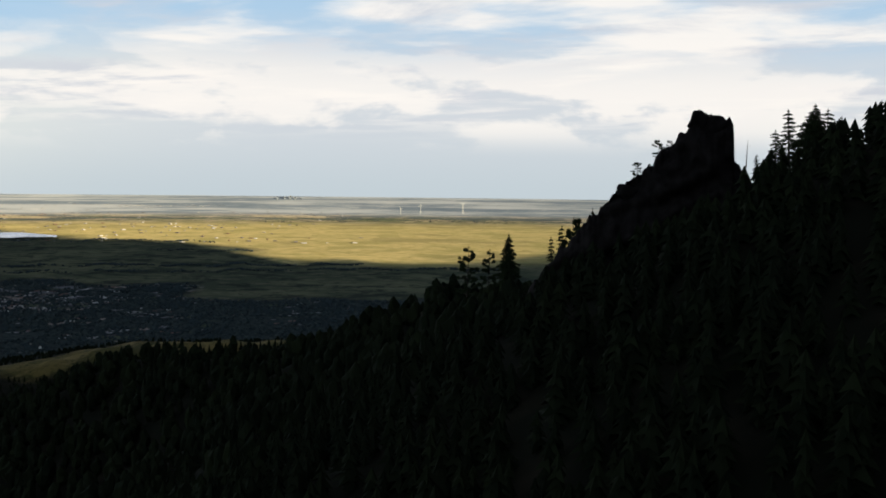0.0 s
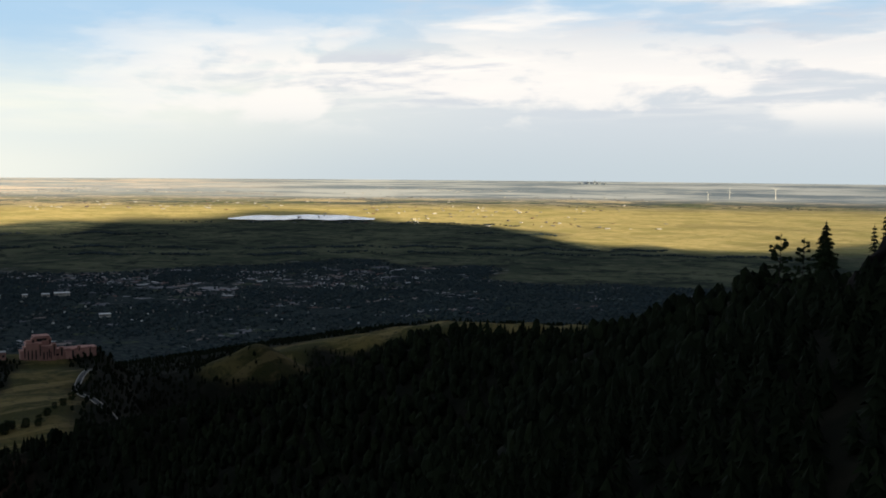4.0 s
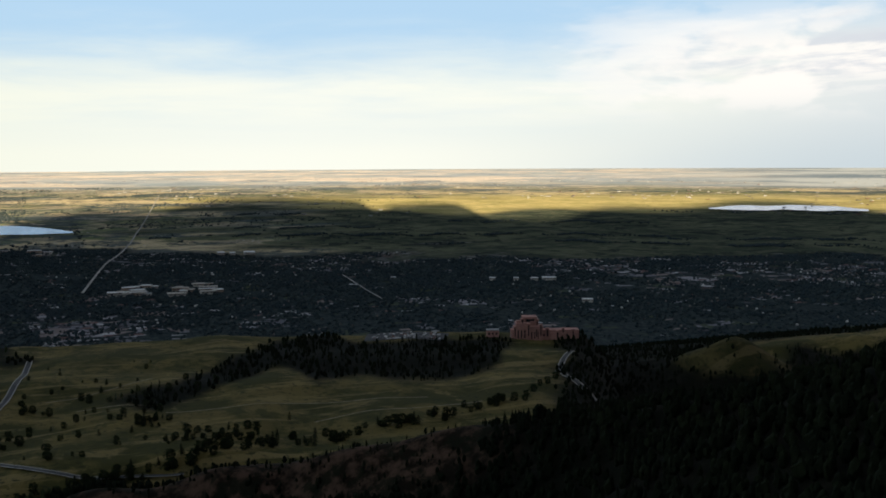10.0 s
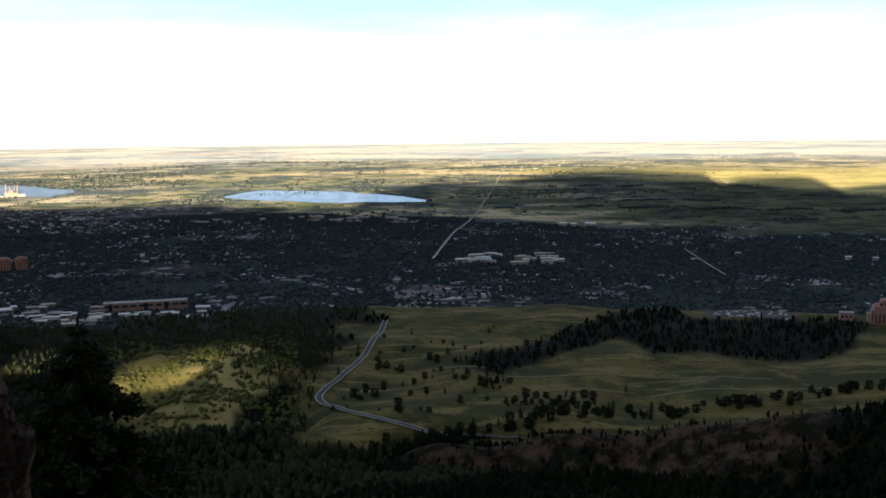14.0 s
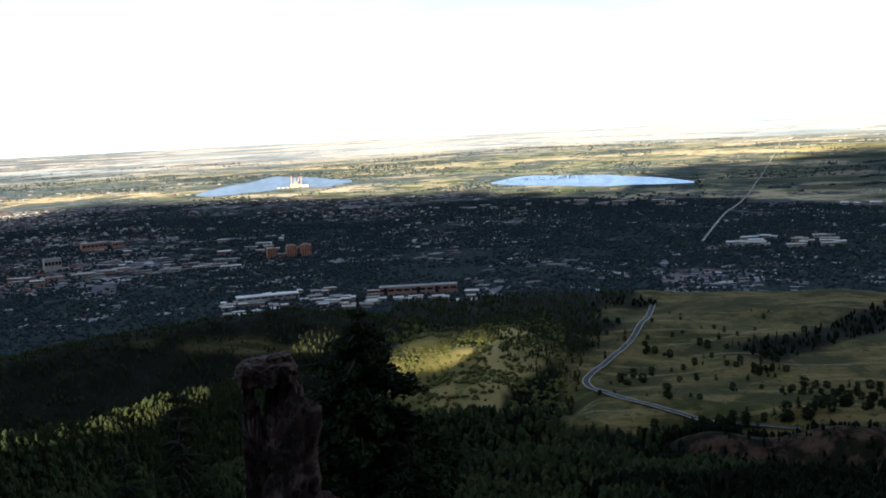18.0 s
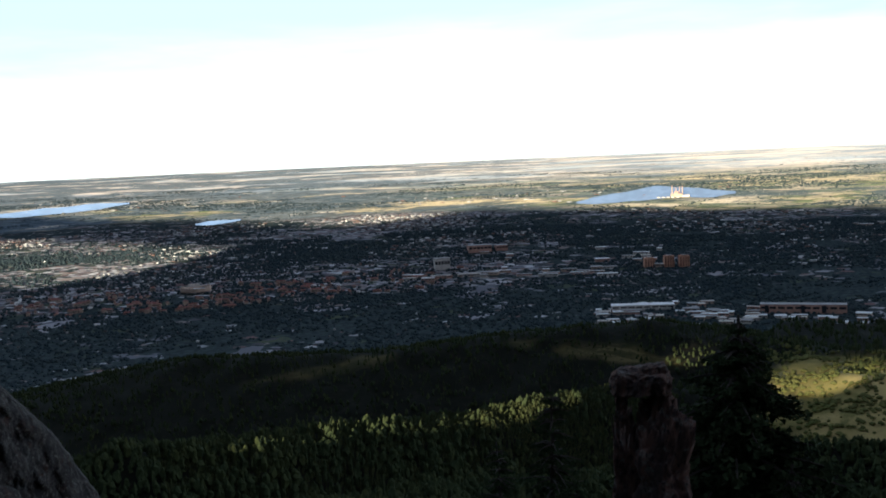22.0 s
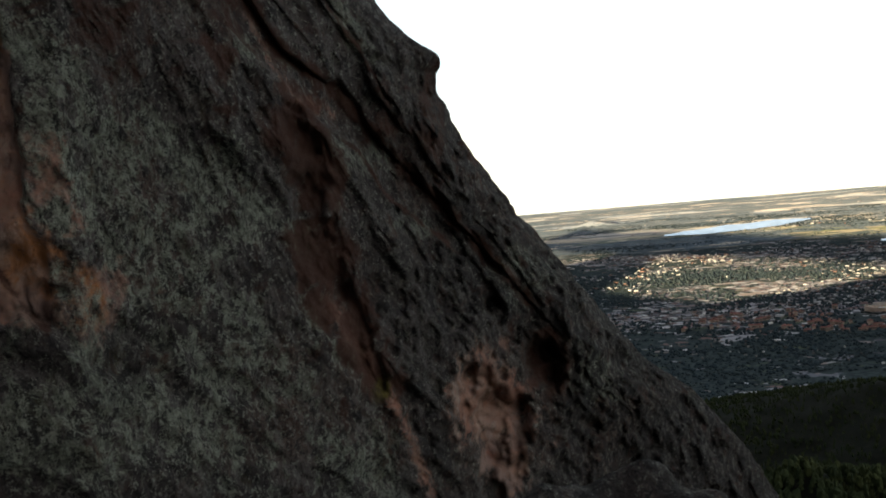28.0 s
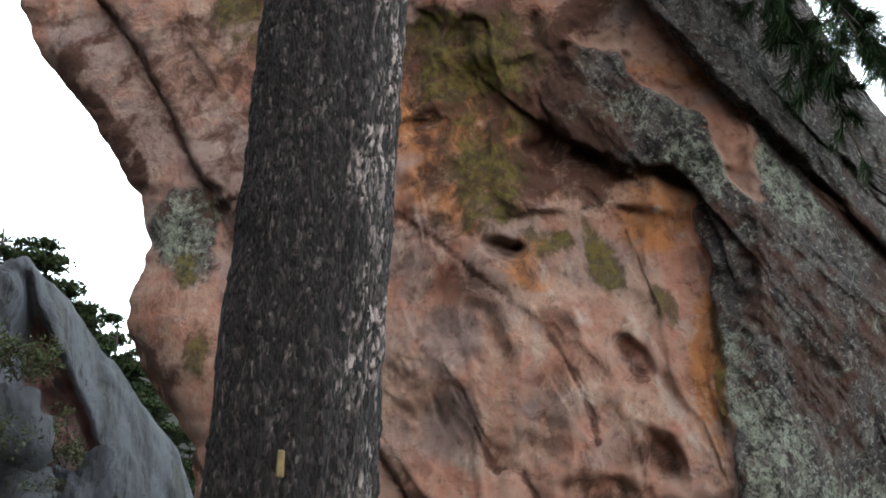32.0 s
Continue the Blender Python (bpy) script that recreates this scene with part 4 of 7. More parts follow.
# beds and cracks on the slab (heading, height): depth of the cut, its width, the step up on its upper side
BEDS = [
    ([(-2.3, 3.56), (0.1, 3.15), (2.4, 2.80), (5.8, 2.46), (9.0, 2.11), (12.1, 1.55), (14.2, 1.12), (17.0, 0.85), (19.7, 0.42), (22.5, -0.05), (26, -0.8)], 0.10, 0.05, 0.13),
    ([(7.2, 2.65), (9.6, 2.36), (12.4, 2.10), (14.5, 1.75), (18.0, 1.05), (22.0, 0.28), (23.8, -0.09), (29, -1.6)], 0.05, 0.03, 0.07),
    ([(7.1, 1.86), (9.8, 1.58), (11.7, 1.22), (13.5, 0.98), (15.2, 0.76)], -0.09, 0.10, -0.10),
    ([(15.4, 0.65), (17.3, 0.34), (18.3, 0.01), (19.8, -0.41)], -0.16, 0.10, 0.0),
    ([(-8.6, 2.75), (-7.2, 2.63), (-5.3, 2.54), (-3.4, 2.44), (-1.2, 2.46), (0.2, 2.25)], 0.04, 0.025, 0.08),
    ([(-19.5, 1.15), (-17.7, 0.88), (-15.9, 0.59), (-14.1, 0.46), (-11.9, 0.09), (-10.5, -0.3)], 0.12, 0.03, 0.14),
    ([(-17.2, 2.27), (-14.6, 2.06), (-12.1, 1.79), (-10.9, 1.70)], 0.02, 0.012, 0.015),
    ([(-8.4, 1.48), (-6.7, 1.15), (-6.1, 1.0), (-5.9, 0.86)], 0.025, 0.012, -0.012),
    ([(-2.4, 1.6), (-2.0, 1.48), (-1.0, 1.16), (0.0, 0.82)], -0.035, 0.04, 0.03),
    ([(-35.6, 4.1), (-34.0, 3.82), (-32.2, 3.51), (-30.0, 3.04), (-28.4, 2.67), (-26.0, 2.2), (-23.5, 1.6)], 0.14, 0.04, 0.12),
    ([(-32.5, 1.75), (-30.0, 1.45), (-28.2, 1.05), (-26.2, 0.7)], 0.10, 0.03, 0.14),
    ([(-12.4, 0.95), (-11.3, 0.72), (-9.9, 0.70), (-8.6, 0.5)], 0.03, 0.015, 0.03),
    ([(-14.6, 0.52), (-13.6, 0.37), (-12.6, 0.19), (-11.4, 0.07), (-10.2, -0.12)], 0.06, 0.02, 0.07),
    ([(-5.6, 0.75), (-3.8, 0.45), (-1.9, 0.16), (-0.1, -0.21), (1.5, -0.44)], 0.02, 0.02, -0.025),
    ([(10.0, 2.41), (12.1, 2.19), (14.0, 1.88), (16.4, 1.55), (19.0, 1.0)], 0.07, 0.05, 0.06),
    ([(6.8, 2.35), (9.3, 2.05), (11.6, 1.84), (14.0, 1.45)], -0.04, 0.05, 0.03),
    ([(15.7, 0.64), (17.9, 0.45), (19.3, 0.10), (20.9, -0.09), (22.6, -0.36)], -0.05, 0.06, -0.09),
]
# hollows (heading, height, half width, half height in metres, depth, slant)
HOLLOWS = [(-10.8, 1.96, 0.15, 0.08, 0.16, -0.4), (-4.0, 1.34, 0.09, 0.15, 0.08, -0.5), (-2.6, 0.78, 0.12, 0.19, 0.16, -0.5), (-8.0, 0.42, 0.06, 0.06, 0.05, 0), (-9.9, 1.97, 0.05, 0.05, 0.05, 0),
           (-5.4, 0.60, 0.22, 0.10, 0.08, -0.6), (2.1, 1.72, 0.09, 0.17, 0.08, 0), (15.2, 0.44, 0.20, 0.36, 0.16, -0.20), (15.4, -0.15, 0.22, 0.50, 0.16, -0.25),
           (17.0, -0.85, 0.18, 0.5, 0.12, -0.45), (24.0, -1.75, 0.46, 0.60, 0.34, -0.35), (26.6, -1.40, 0.30, 0.30, 0.45, -0.4), (24.3, -0.86, 0.13, 0.14, 0.20, -0.3), (23.3, -2.30, 0.16, 0.18, 0.16, -0.3), (12.6, 0.78, 0.14, 0.26, 0.08, -0.4),
           (-8.6, 2.55, 0.20, 0.30, 0.07, 0.25), (-11.5, 3.05, 0.30, 0.20, 0.03, 0.2), (-14.2, 1.01, 0.03, 0.10, 0.04, -0.3), (1.9, -0.26, 0.10, 0.05, 0.06, -0.7), (-13.0, 1.45, 0.35, 0.25, 0.05, 0), (4.5, 0.4, 0.5, 0.3, 0.05, -0.4),
           (-10.5, 0.31, 0.12, 0.05, 0.05, -0.2), (19.5, 1.1, 0.25, 0.08, 0.06, -1.2), (28.5, -2.1, 0.5, 0.14, 0.12, -1.0), (31.5, -2.6, 0.5, 0.12, 0.14, -1.0), (22.0, -0.95, 0.16, 0.20, 0.10, -0.4)]


def build_rock():
    face, back = 640, 22
    z = np.sort(np.concatenate([np.linspace(-7.5, -3.4, 60), np.linspace(-3.35, 3.9, 330), np.linspace(3.95, 7.6, 40)]))[:, None]
    az_r = np.interp(z, EDGE_Z, EDGE_AZ)
    az_l = np.interp(z, LEFT_Z, LEFT_AZ)
    u = np.concatenate([np.linspace(-0.07, 0, back)[:-1], np.linspace(0, 1, face), np.linspace(1, 1.07, back)[1:]])[None, :]
    uc = np.clip(u, 0, 1)
    az = az_l + (az_r - az_l) * uc
    d = np.interp(az, WALL_AZ, WALL_D)
    over = np.abs(u - uc) / 0.07
    S, Z = wall_run(az), z + 0 * az
    X, Y = np.sin(np.radians(az)) * d, np.cos(np.radians(az)) * d
    edge_m = (wall_run(az_r) - S) * 0.72
    # the break between the fresh orange face and the weathered grey slab
    split = np.interp(Z, [-2, -0.6, -0.4, -0.14, 0.1, 1.0, 1.4, 1.84, 2.25], [1.6, 1.9, 1.9, 1.5, 1.1, 1.0, 0.6, 0.6, 0.3]) + 0.5 * rubble(S, Z, 0.35, 150, 4)
    orange = 1 - smooth(az, split - 0.3, split + 0.3)
    lip = np.interp(az, [-14, -9.5, -8.5, -7.2, -5.3, -3.4, -1.2, 0.2, 1.5], [6.0, 4.2, 2.85, 2.63, 2.54, 2.44, 2.46, 2.25, 1.8]) + 0.05 * rubble(S, Z, 0.25, 155, 4)
    brow = np.interp(az, [-14, -9.0, -7.0, -4.0, -1.5, 1.0, 3.0], [2.8, 3.0, 3.22, 3.16, 2.95, 2.62, 2.2]) + 0.10 * rubble(S, Z, 0.3, 156, 4)
    lower = np.interp(az, [-40, -24, -13, -9.6, -6, -3.4, -0.6, 2.1, 4], [-2.0, -1.2, -0.35, -0.13, -0.07, -0.24, -0.39, -0.56, -0.8]) + 0.12 * rubble(S, Z, 0.35, 157, 4)
    hood = smooth(Z, lip - 0.02, lip + 0.03)
    foot = 1 - smooth(Z, lower - 0.05, lower + 0.05)
    strip = smooth(Z, brow - 0.04, brow + 0.04) * (1 - smooth(chain(S, Z, BEDS[0][0])[1], -0.5, 0.5))
    strip = strip * (1 - smooth(az, 2.2, 4.5)) * hood
    orange = np.maximum(orange * (1 - hood), strip) * (1 - foot)
    out = waves(S + 0.8 * Z, Z * 0.6, 3.0, 31) * 0.06 + rubble(S * 0.8 + Z * 0.5, Z - 0.4 * S, 0.9, 70, 3) * 0.06
    # the weathered slab is drawn out along its dip; the fresh face breaks in blocks and shells
    run = (S * 0.62 - Z * 0.78)
    grain = rubble(edge_m * 1.0, run * 0.42, 0.34, 80, 5, True) * 0.032 + rubble(edge_m, run * 0.6, 0.10, 90, 4) * 0.020
    knobs = smooth(az, 15, 22) + 0.7 * np.exp(-((az - 12.6) / 1.6) ** 2 - ((Z - 0.8) / 0.45) ** 2)
    knobs = knobs * (1 - np.exp(-((az - 24.2) / 3.2) ** 2 - ((Z + 1.75) / 0.75) ** 2))
    grain = grain + knobs * (np.maximum(rubble(S, Z, 0.16, 191, 4), 0) * 0.10 + rubble(edge_m, run * 0.4, 0.28, 195, 5, True) * 0.055)
    bend = 0.25 * rubble(S, Z, 0.9, 101, 3)
    shells = rubble(S + 0.35 * Z + bend, Z * 0.6 - 0.3 * S + bend, 0.9, 100, 3, True) * 0.060
    flake = rubble(S * 0.9 + 0.5 * Z + bend, Z * 0.55 - 0.4 * S, 0.42, 108, 2)
    block = shells + np.tanh(14.0 * flake) * 0.020 + np.tanh(12.0 * rubble(S * 0.8 - 0.6 * Z - bend, Z * 0.7 + 0.3 * S, 0.33, 114, 2)) * 0.013 + rubble(S + bend, Z * 0.8, 0.3, 116, 4, True) * 0.022 + np.tanh(4.0 * rubble(S - 0.4 * Z, Z * 0.7 + bend, 0.8, 110, 2)) * 0.036 + rubble(S, Z, 0.16, 120, 3) * 0.006
    out = out + grain * (1 - orange) + block * orange * (1 - 0.6 * smooth(-az, 22, 26))
    out = out + 0.08 * hood * (1 - strip) * smooth(az, -8.8, -6.5) * (1 - smooth(az, 0.5, 3.0)) - 0.12 * orange + 0.10 * foot
    for pts, cut, wide, step in BEDS:
        g, sg = chain(S, Z, pts)
        g = np.maximum(g + 0.05 * rubble(S, Z, 0.4, 130, 3), 0)
        out = out - (cut * np.exp(-(g / wide) ** 2) * 0.8 - step * np.tanh(sg * g / 0.035) * np.exp(-(g / 0.40) ** 2) * 0.5) * smooth(edge_m, 0.08, 0.55)
    for a, zc, ra, rz, dep, slant in HOLLOWS:
        ds, dz = S - wall_run(a), Z - zc
        q = np.hypot((ds - slant * dz) / ra, dz / rz) + 0.30 * rubble(S, Z, 0.22, 140, 3)
        # steep upper lip, gentle floor
        out = out - dep * (1.35 if a < 2 else 1.0) * (1 - smooth(q, 0.35, 1.05)) * np.where(dz > 0, 1.0, 0.8)
    # a knob stands out on the skyline
    kn = np.exp(-(((Z - 1.16) / 0.13) ** 2)) * np.exp(-edge_m / 0.25)
    rag = 0.022 * rubble(Z, Z * 0, 0.6, 63, 3) + 0.030 * rubble(Z, Z * 0, 0.13, 66, 3)
    az = az + uc ** 6 * (rag * np.interp(Z, [-2.5, 0], [2.0, 5.0]) + kn * 1.1) - (1 - uc) ** 8 * rag * 6
    X, Y = np.sin(np.radians(az)) * d, np.cos(np.radians(az)) * d
    round_off = 0.45 * np.exp(-np.maximum(edge_m, 0) / 0.22) + 0.35 * np.exp(-np.maximum(S - wall_run(az_l), 0) / 0.18)
    push = d - out + round_off + over ** 1.4 * 3.5 + over * 0.3
    k = push / d
    V = np.stack([X * k, Y * k, Z * k], -1).reshape(-1, 3)

    def patches(spots, wild=0.35):
        """Soft ragged patches (heading, height, half width, half height, slant)."""
        best = np.zeros_like(S)
        for a, zc, ra, rz, slant in spots:
            dz = Z - zc
            q = np.hypot((S - wall_run(a) - slant * dz) / ra, dz / rz) + wild * rubble(S, Z, 0.3, 210, 4)
            best = np.maximum(best, 1 - smooth(q, 0.35, 1.35))
        return best

    moss = patches([(-12.0, 2.50, 0.32, 0.50, -0.25), (-10.1, 2.74, 0.16, 0.16, 0), (-12.6, 3.15, 0.45, 0.28, 0), (-8.9, 2.02, 0.14, 0.10, 0), (-5.4, 1.9, 0.10, 0.25, -0.4), (-10.9, 2.18, 0.10, 0.10, 0), (-2.4, 1.69, 0.09, 0.22, -0.3), (-14.5, 3.4, 0.30, 0.25, -0.5), (-26.6, 3.7, 0.22, 0.40, 0), (-27.3, 1.45, 0.12, 0.16, 0), (-28.2, 1.96, 0.10, 0.12, 0),
                    (-7.6, 2.02, 0.12, 0.08, 0), (-11.3, 3.3, 0.30, 0.22, 0.3), (17.9, -1.25, 0.12, 0.10, 0), (0.5, 1.2, 0.03, 0.5, 0)])
    rust = patches([(-28.5, 3.3, 0.3, 0.35, -0.3), (-13.2, 2.75, 0.55, 0.6, -0.3), (-14.8, 2.75, 0.25, 0.45, -0.3), (-13.6, 2.3, 0.16, 0.3, -0.3), (-2.6, 2.15, 0.26, 0.30, 0), (0.2, 1.3, 0.10, 0.75, 0), (-0.5, 3.05, 0.55, 0.12, -1.3), (2.4, -0.1, 0.2, 0.3, -0.4), (-29.0, 0.95, 0.3, 0.35, -0.4), (-9.0, 1.9, 0.2, 0.2, 0)])
    mauve = patches([(-29.0, 2.9, 0.8, 0.9, -0.3), (-33.0, 3.4, 0.6, 0.5, -0.3), (-16.2, 1.95, 0.35, 0.25, 0), (-14.0, 1.45, 0.30, 0.22, -0.3), (-14.0, 0.9, 0.25, 0.25, 0), (-9.4, 1.05, 0.05, 0.05, 0), (-12.0, 0.3, 0.4, 0.2, -0.5), (-5.5, 3.45, 0.35, 0.12, -0.6), (-6.0, 1.9, 0.3, 0.2, 0)])
    scuff = patches([(-3.2, 1.42, 0.05, 0.25, -0.6), (-1.9, 1.05, 0.05, 0.30, -0.5), (-6.4, 1.10, 0.05, 0.10, -0.5), (-12.8, 0.75, 0.14, 0.12, -0.5), (-6.6, 1.55, 0.14, 0.10, -0.3), (-8.4, 0.1, 0.3, 0.1, -0.5), (21.8, -1.6, 0.06, 0.4, 0), (-2.2, 2.19, 0.035, 0.03, 0)])
    lichen = patches([(2.6, 0.9, 0.30, 0.60, -0.3), (2.6, 0.3, 0.30, 0.45, -0.3), (9.0, 0.35, 0.60, 0.40, -0.9), (13.0, 0.05, 0.40, 0.35, -0.8), (6.0, 0.0, 0.7, 0.5, -0.5), (9.8, 1.58, 0.28, 0.10, -1.5), (12.6, 1.1, 0.22, 0.12, -1.2), (-4.0, 2.85, 0.65, 0.22, -1.0), (0.6, 2.5, 0.35, 0.25, -0.8),
                      (10.5, -0.9, 0.9, 0.7, -0.6), (3.0, -0.9, 1.2, 0.4, -0.6), (-8.0, -0.35, 0.5, 0.2, 0), (-28.4, 2.25, 0.22, 0.38, -0.2), (16.8, 0.45, 0.12, 0.16, -0.6), (18.6, 0.38, 0.30, 0.12, -1.2), (21.0, -0.12, 0.30, 0.10, -1.2), (26.5, -0.6, 0.5, 0.3, -1.0), (30, -1.7, 0.6, 0.3, -1.0), (18.0, 1.3, 0.2, 0.3, -0.9), (5.0, 2.3, 0.3, 0.2, -1.2), (16.5, -1.7, 0.5, 0.5, -0.4)], 0.5)
    stain_shade = patches([(-8.5, 2.63, 0.24, 0.42, 0.1), (-10.0, 3.1, 0.35, 0.30, 0.0), (-9.3, 2.75, 0.75, 0.55, 0.1), (15.4, 0.30, 0.30, 0.60, -0.12), (15.6, -0.25, 0.34, 0.60, -0.2), (17.0, -0.85, 0.26, 0.5, -0.4), (26.6, -1.40, 0.30, 0.30, -0.4), (-8.6, 2.75, 0.50, 0.55, 0.0), (-10.6, 3.3, 0.7, 0.40, 0.0), (-13.5, 3.35, 0.6, 0.25, 0), (-8.7, 2.45, 0.16, 0.42, 0.2), (-10.2, 2.9, 0.18, 0.35, 0.3), (-15.5, 3.3, 0.22, 0.18, -0.4), (-12.8, 3.15, 0.25, 0.2, -0.4), (15.2, 0.38, 0.15, 0.42, -0.2), (15.9, -0.25, 0.14, 0.42, -0.25), (-33.0, 2.9, 0.10, 0.5, -0.7), (-31.0, 1.45, 0.4, 0.18, -0.5), (-35.6, 3.3, 0.12, 0.25, 0), (-33.5, 2.8, 0.12, 0.25, 0.3)], 0.45)
    # fainter stains; the high ones also put shade on the upper face
    stain_shade = np.maximum(stain_shade, 0.5 * patches([(-12.5, 3.05, 0.8, 0.45, 0), (-28.0, 3.4, 0.8, 0.5, -0.3), (-29.5, 1.3, 0.35, 0.3, 0), (-26.0, 3.2, 0.4, 0.8, 0), (-16.5, 3.2, 0.5, 0.6, 0), (-10.5, 2.6, 0.5, 0.6, 0), (11.2, 1.45, 0.5, 0.45, -0.6), (22.0, 0.6, 0.5, 0.5, -0.9), (4.5, 1.5, 0.35, 0.6, -0.4)], 0.6))
    # hollows darkened in the colour to deepen their shade
    stain_shade = np.maximum(stain_shade, 0.55 * patches([(h[0], h[1] - 0.3 * h[3], h[2] * 0.8, h[3] * 0.8, h[5]) for h in HOLLOWS[:6] + HOLLOWS[15:17]], 0.3))
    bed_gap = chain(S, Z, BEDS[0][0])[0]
    # dark lines along the cracks and the main bed
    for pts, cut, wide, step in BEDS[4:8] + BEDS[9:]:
        stain_shade = np.maximum(stain_shade, 0.75 * np.exp(-(chain(S, Z, pts)[0] / 0.022) ** 2))
    stain_shade = np.maximum(stain_shade, 0.8 * smooth(az, 3, 6) * (1 - smooth(bed_gap, 0.02, 0.12)))
    # black lichen crust, with shade painted on the lower edge and in the alcove
    crust_shade = np.maximum(np.maximum(smooth(az, 17, 22) * 0.8 + smooth(az, 25, 29) * 0.35, smooth(az, 20, 25) * smooth(-Z, 1.3, 2.6)), patches([(26.6, -1.25, 0.26, 0.28, -0.4), (24.4, -0.80, 0.14, 0.16, 0), (17.5, -0.55, 0.25, 0.25, -0.5), (14.0, 0.75, 0.10, 0.25, -0.4), (4.6, -0.7, 0.2, 0.25, 0), (1.6, 1.72, 0.10, 0.2, 0), (22.0, 0.7, 0.5, 0.9, -0.7), (20, -1.9, 0.4, 0.7, -0.4)]))
    pink = np.maximum(orange * (1 - 0.9 * patches([(-28.4, 2.25, 0.22, 0.38, -0.2)])), np.maximum(0.75 * patches([(24.0, -1.75, 0.62, 0.75, -0.3)], 0.2), 0.5 * patches([(3.0, -0.20, 0.45, 0.40, -0.4), (2.2, 0.35, 0.22, 0.30, -0.3)], 0.5)))
    seam = chain(S, Z, [(12.6, 1.36), (13.8, 1.0), (14.9, 0.80), (16.6, 0.70)])[0]
    lower_seam = chain(S, Z, [(15.6, -0.55), (16.5, -0.83), (18.1, -1.21), (19.1, -1.6), (20.5, -2.4)])[0]
    pink = np.maximum(pink, 0.85 * np.maximum(0.6 * np.exp(-(seam / 0.07) ** 2), 0.65 * np.exp(-(lower_seam / 0.12) ** 2)))
    crust_shade = crust_shade * (1 - pink)
    faces = grid_faces(z.shape[0], u.shape[1])
    kind = np.where(orange > 0.5, 1, np.where((hood * (az < 2) * (az > -10) > 0.5), 2, 0)).ravel()[faces[:, 0]]
    root = tagged(new("sandstone_cliff"), "leaning cliff of lichen-grey and fresh orange sandstone", "cliff")
    for i, (name, label) in enumerate((("slab", "grey slab crusted with lichen"), ("fresh_face", "orange-pink broken face with hollows"), ("overhang", "jutting grey lip of rock"))):
        sel = faces[kind == i]
        used, inv = np.unique(sel, return_inverse=True)
        me = mesh_from(name, V[used], inv.reshape(-1, 4), SANDSTONE, True)
        for attr, val in (("fresh", pink), ("moss", moss * 0.9), ("stain_shade", stain_shade), ("black", crust_shade), ("rust", rust * 0.9), ("mauve", mauve), ("scuff", scuff), ("lichen", lichen)):
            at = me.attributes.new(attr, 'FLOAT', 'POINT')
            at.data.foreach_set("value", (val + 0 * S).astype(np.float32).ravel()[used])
        part(name, me, root, label)
    return root


build_rock()


# ---------------------------------------------------------------- near things: pine trunk, boughs, boulders
def bark_material():
    m = material("pine_bark", 0.95)
    k = Nodes(m)
    v = k.coords("Object", (1, 1, 0.5))
    plate = k.attr("plate").outputs["Fac"]
    flake = k.coords("Object", (1.5, 1.5, 0.55))
    chip = k.node("ShaderNodeTexVoronoi")
    k.link(flake, chip.inputs["Vector"])
    chip.inputs["Scale"].default_value = 80.0
    tone = k.node("ShaderNodeSeparateColor")
    k.link(chip.outputs["Color"], tone.inputs[0])
    mottle = k.noise(v, 26, 9, 0.76)
    col = k.mix(k.ramp(k.math("ADD", k.math("MULTIPLY", tone.outputs[0], 0.5), k.math("MULTIPLY", mottle, 0.7)), 0.40, 0.85), (0.0055, 0.0042, 0.0042), (0.042, 0.031, 0.030))
    col = k.mix(k.ramp(k.math("ADD", k.math("MULTIPLY", tone.outputs[1], 0.30), k.noise(flake, 34, 8, 0.74)), 0.78, 0.83, 0, 0.7), col, (0.13, 0.11, 0.10))
    col = k.mix(k.math("MULTIPLY", k.attr("pale_east").outputs["Fac"], k.ramp(k.math("ADD", k.math("MULTIPLY", tone.outputs[2], 0.35), k.noise(flake, 24, 8, 0.72)), 0.62, 0.74)), col, (0.27, 0.215, 0.20))
    col = k.mix(k.ramp(plate, 0.12, 0.02, 0, 0.8), col, (0.008, 0.0065, 0.0065))
    k.put(k.b.inputs["Base Color"], col)
    k.bump(k.math("ADD", k.math("MULTIPLY", k.ramp(chip.outputs["Distance"], 0.1, 0.7, 1.0, 0.0), 0.5), k.math("MULTIPLY", k.noise(v, 110, 8, 0.78), 0.6)), 1.0, 0.012)
    return m


BARK = bark_material()
SCAR = plain("bare_wood", (0.12, 0.085, 0.040), 0.8, 0.3, 30)


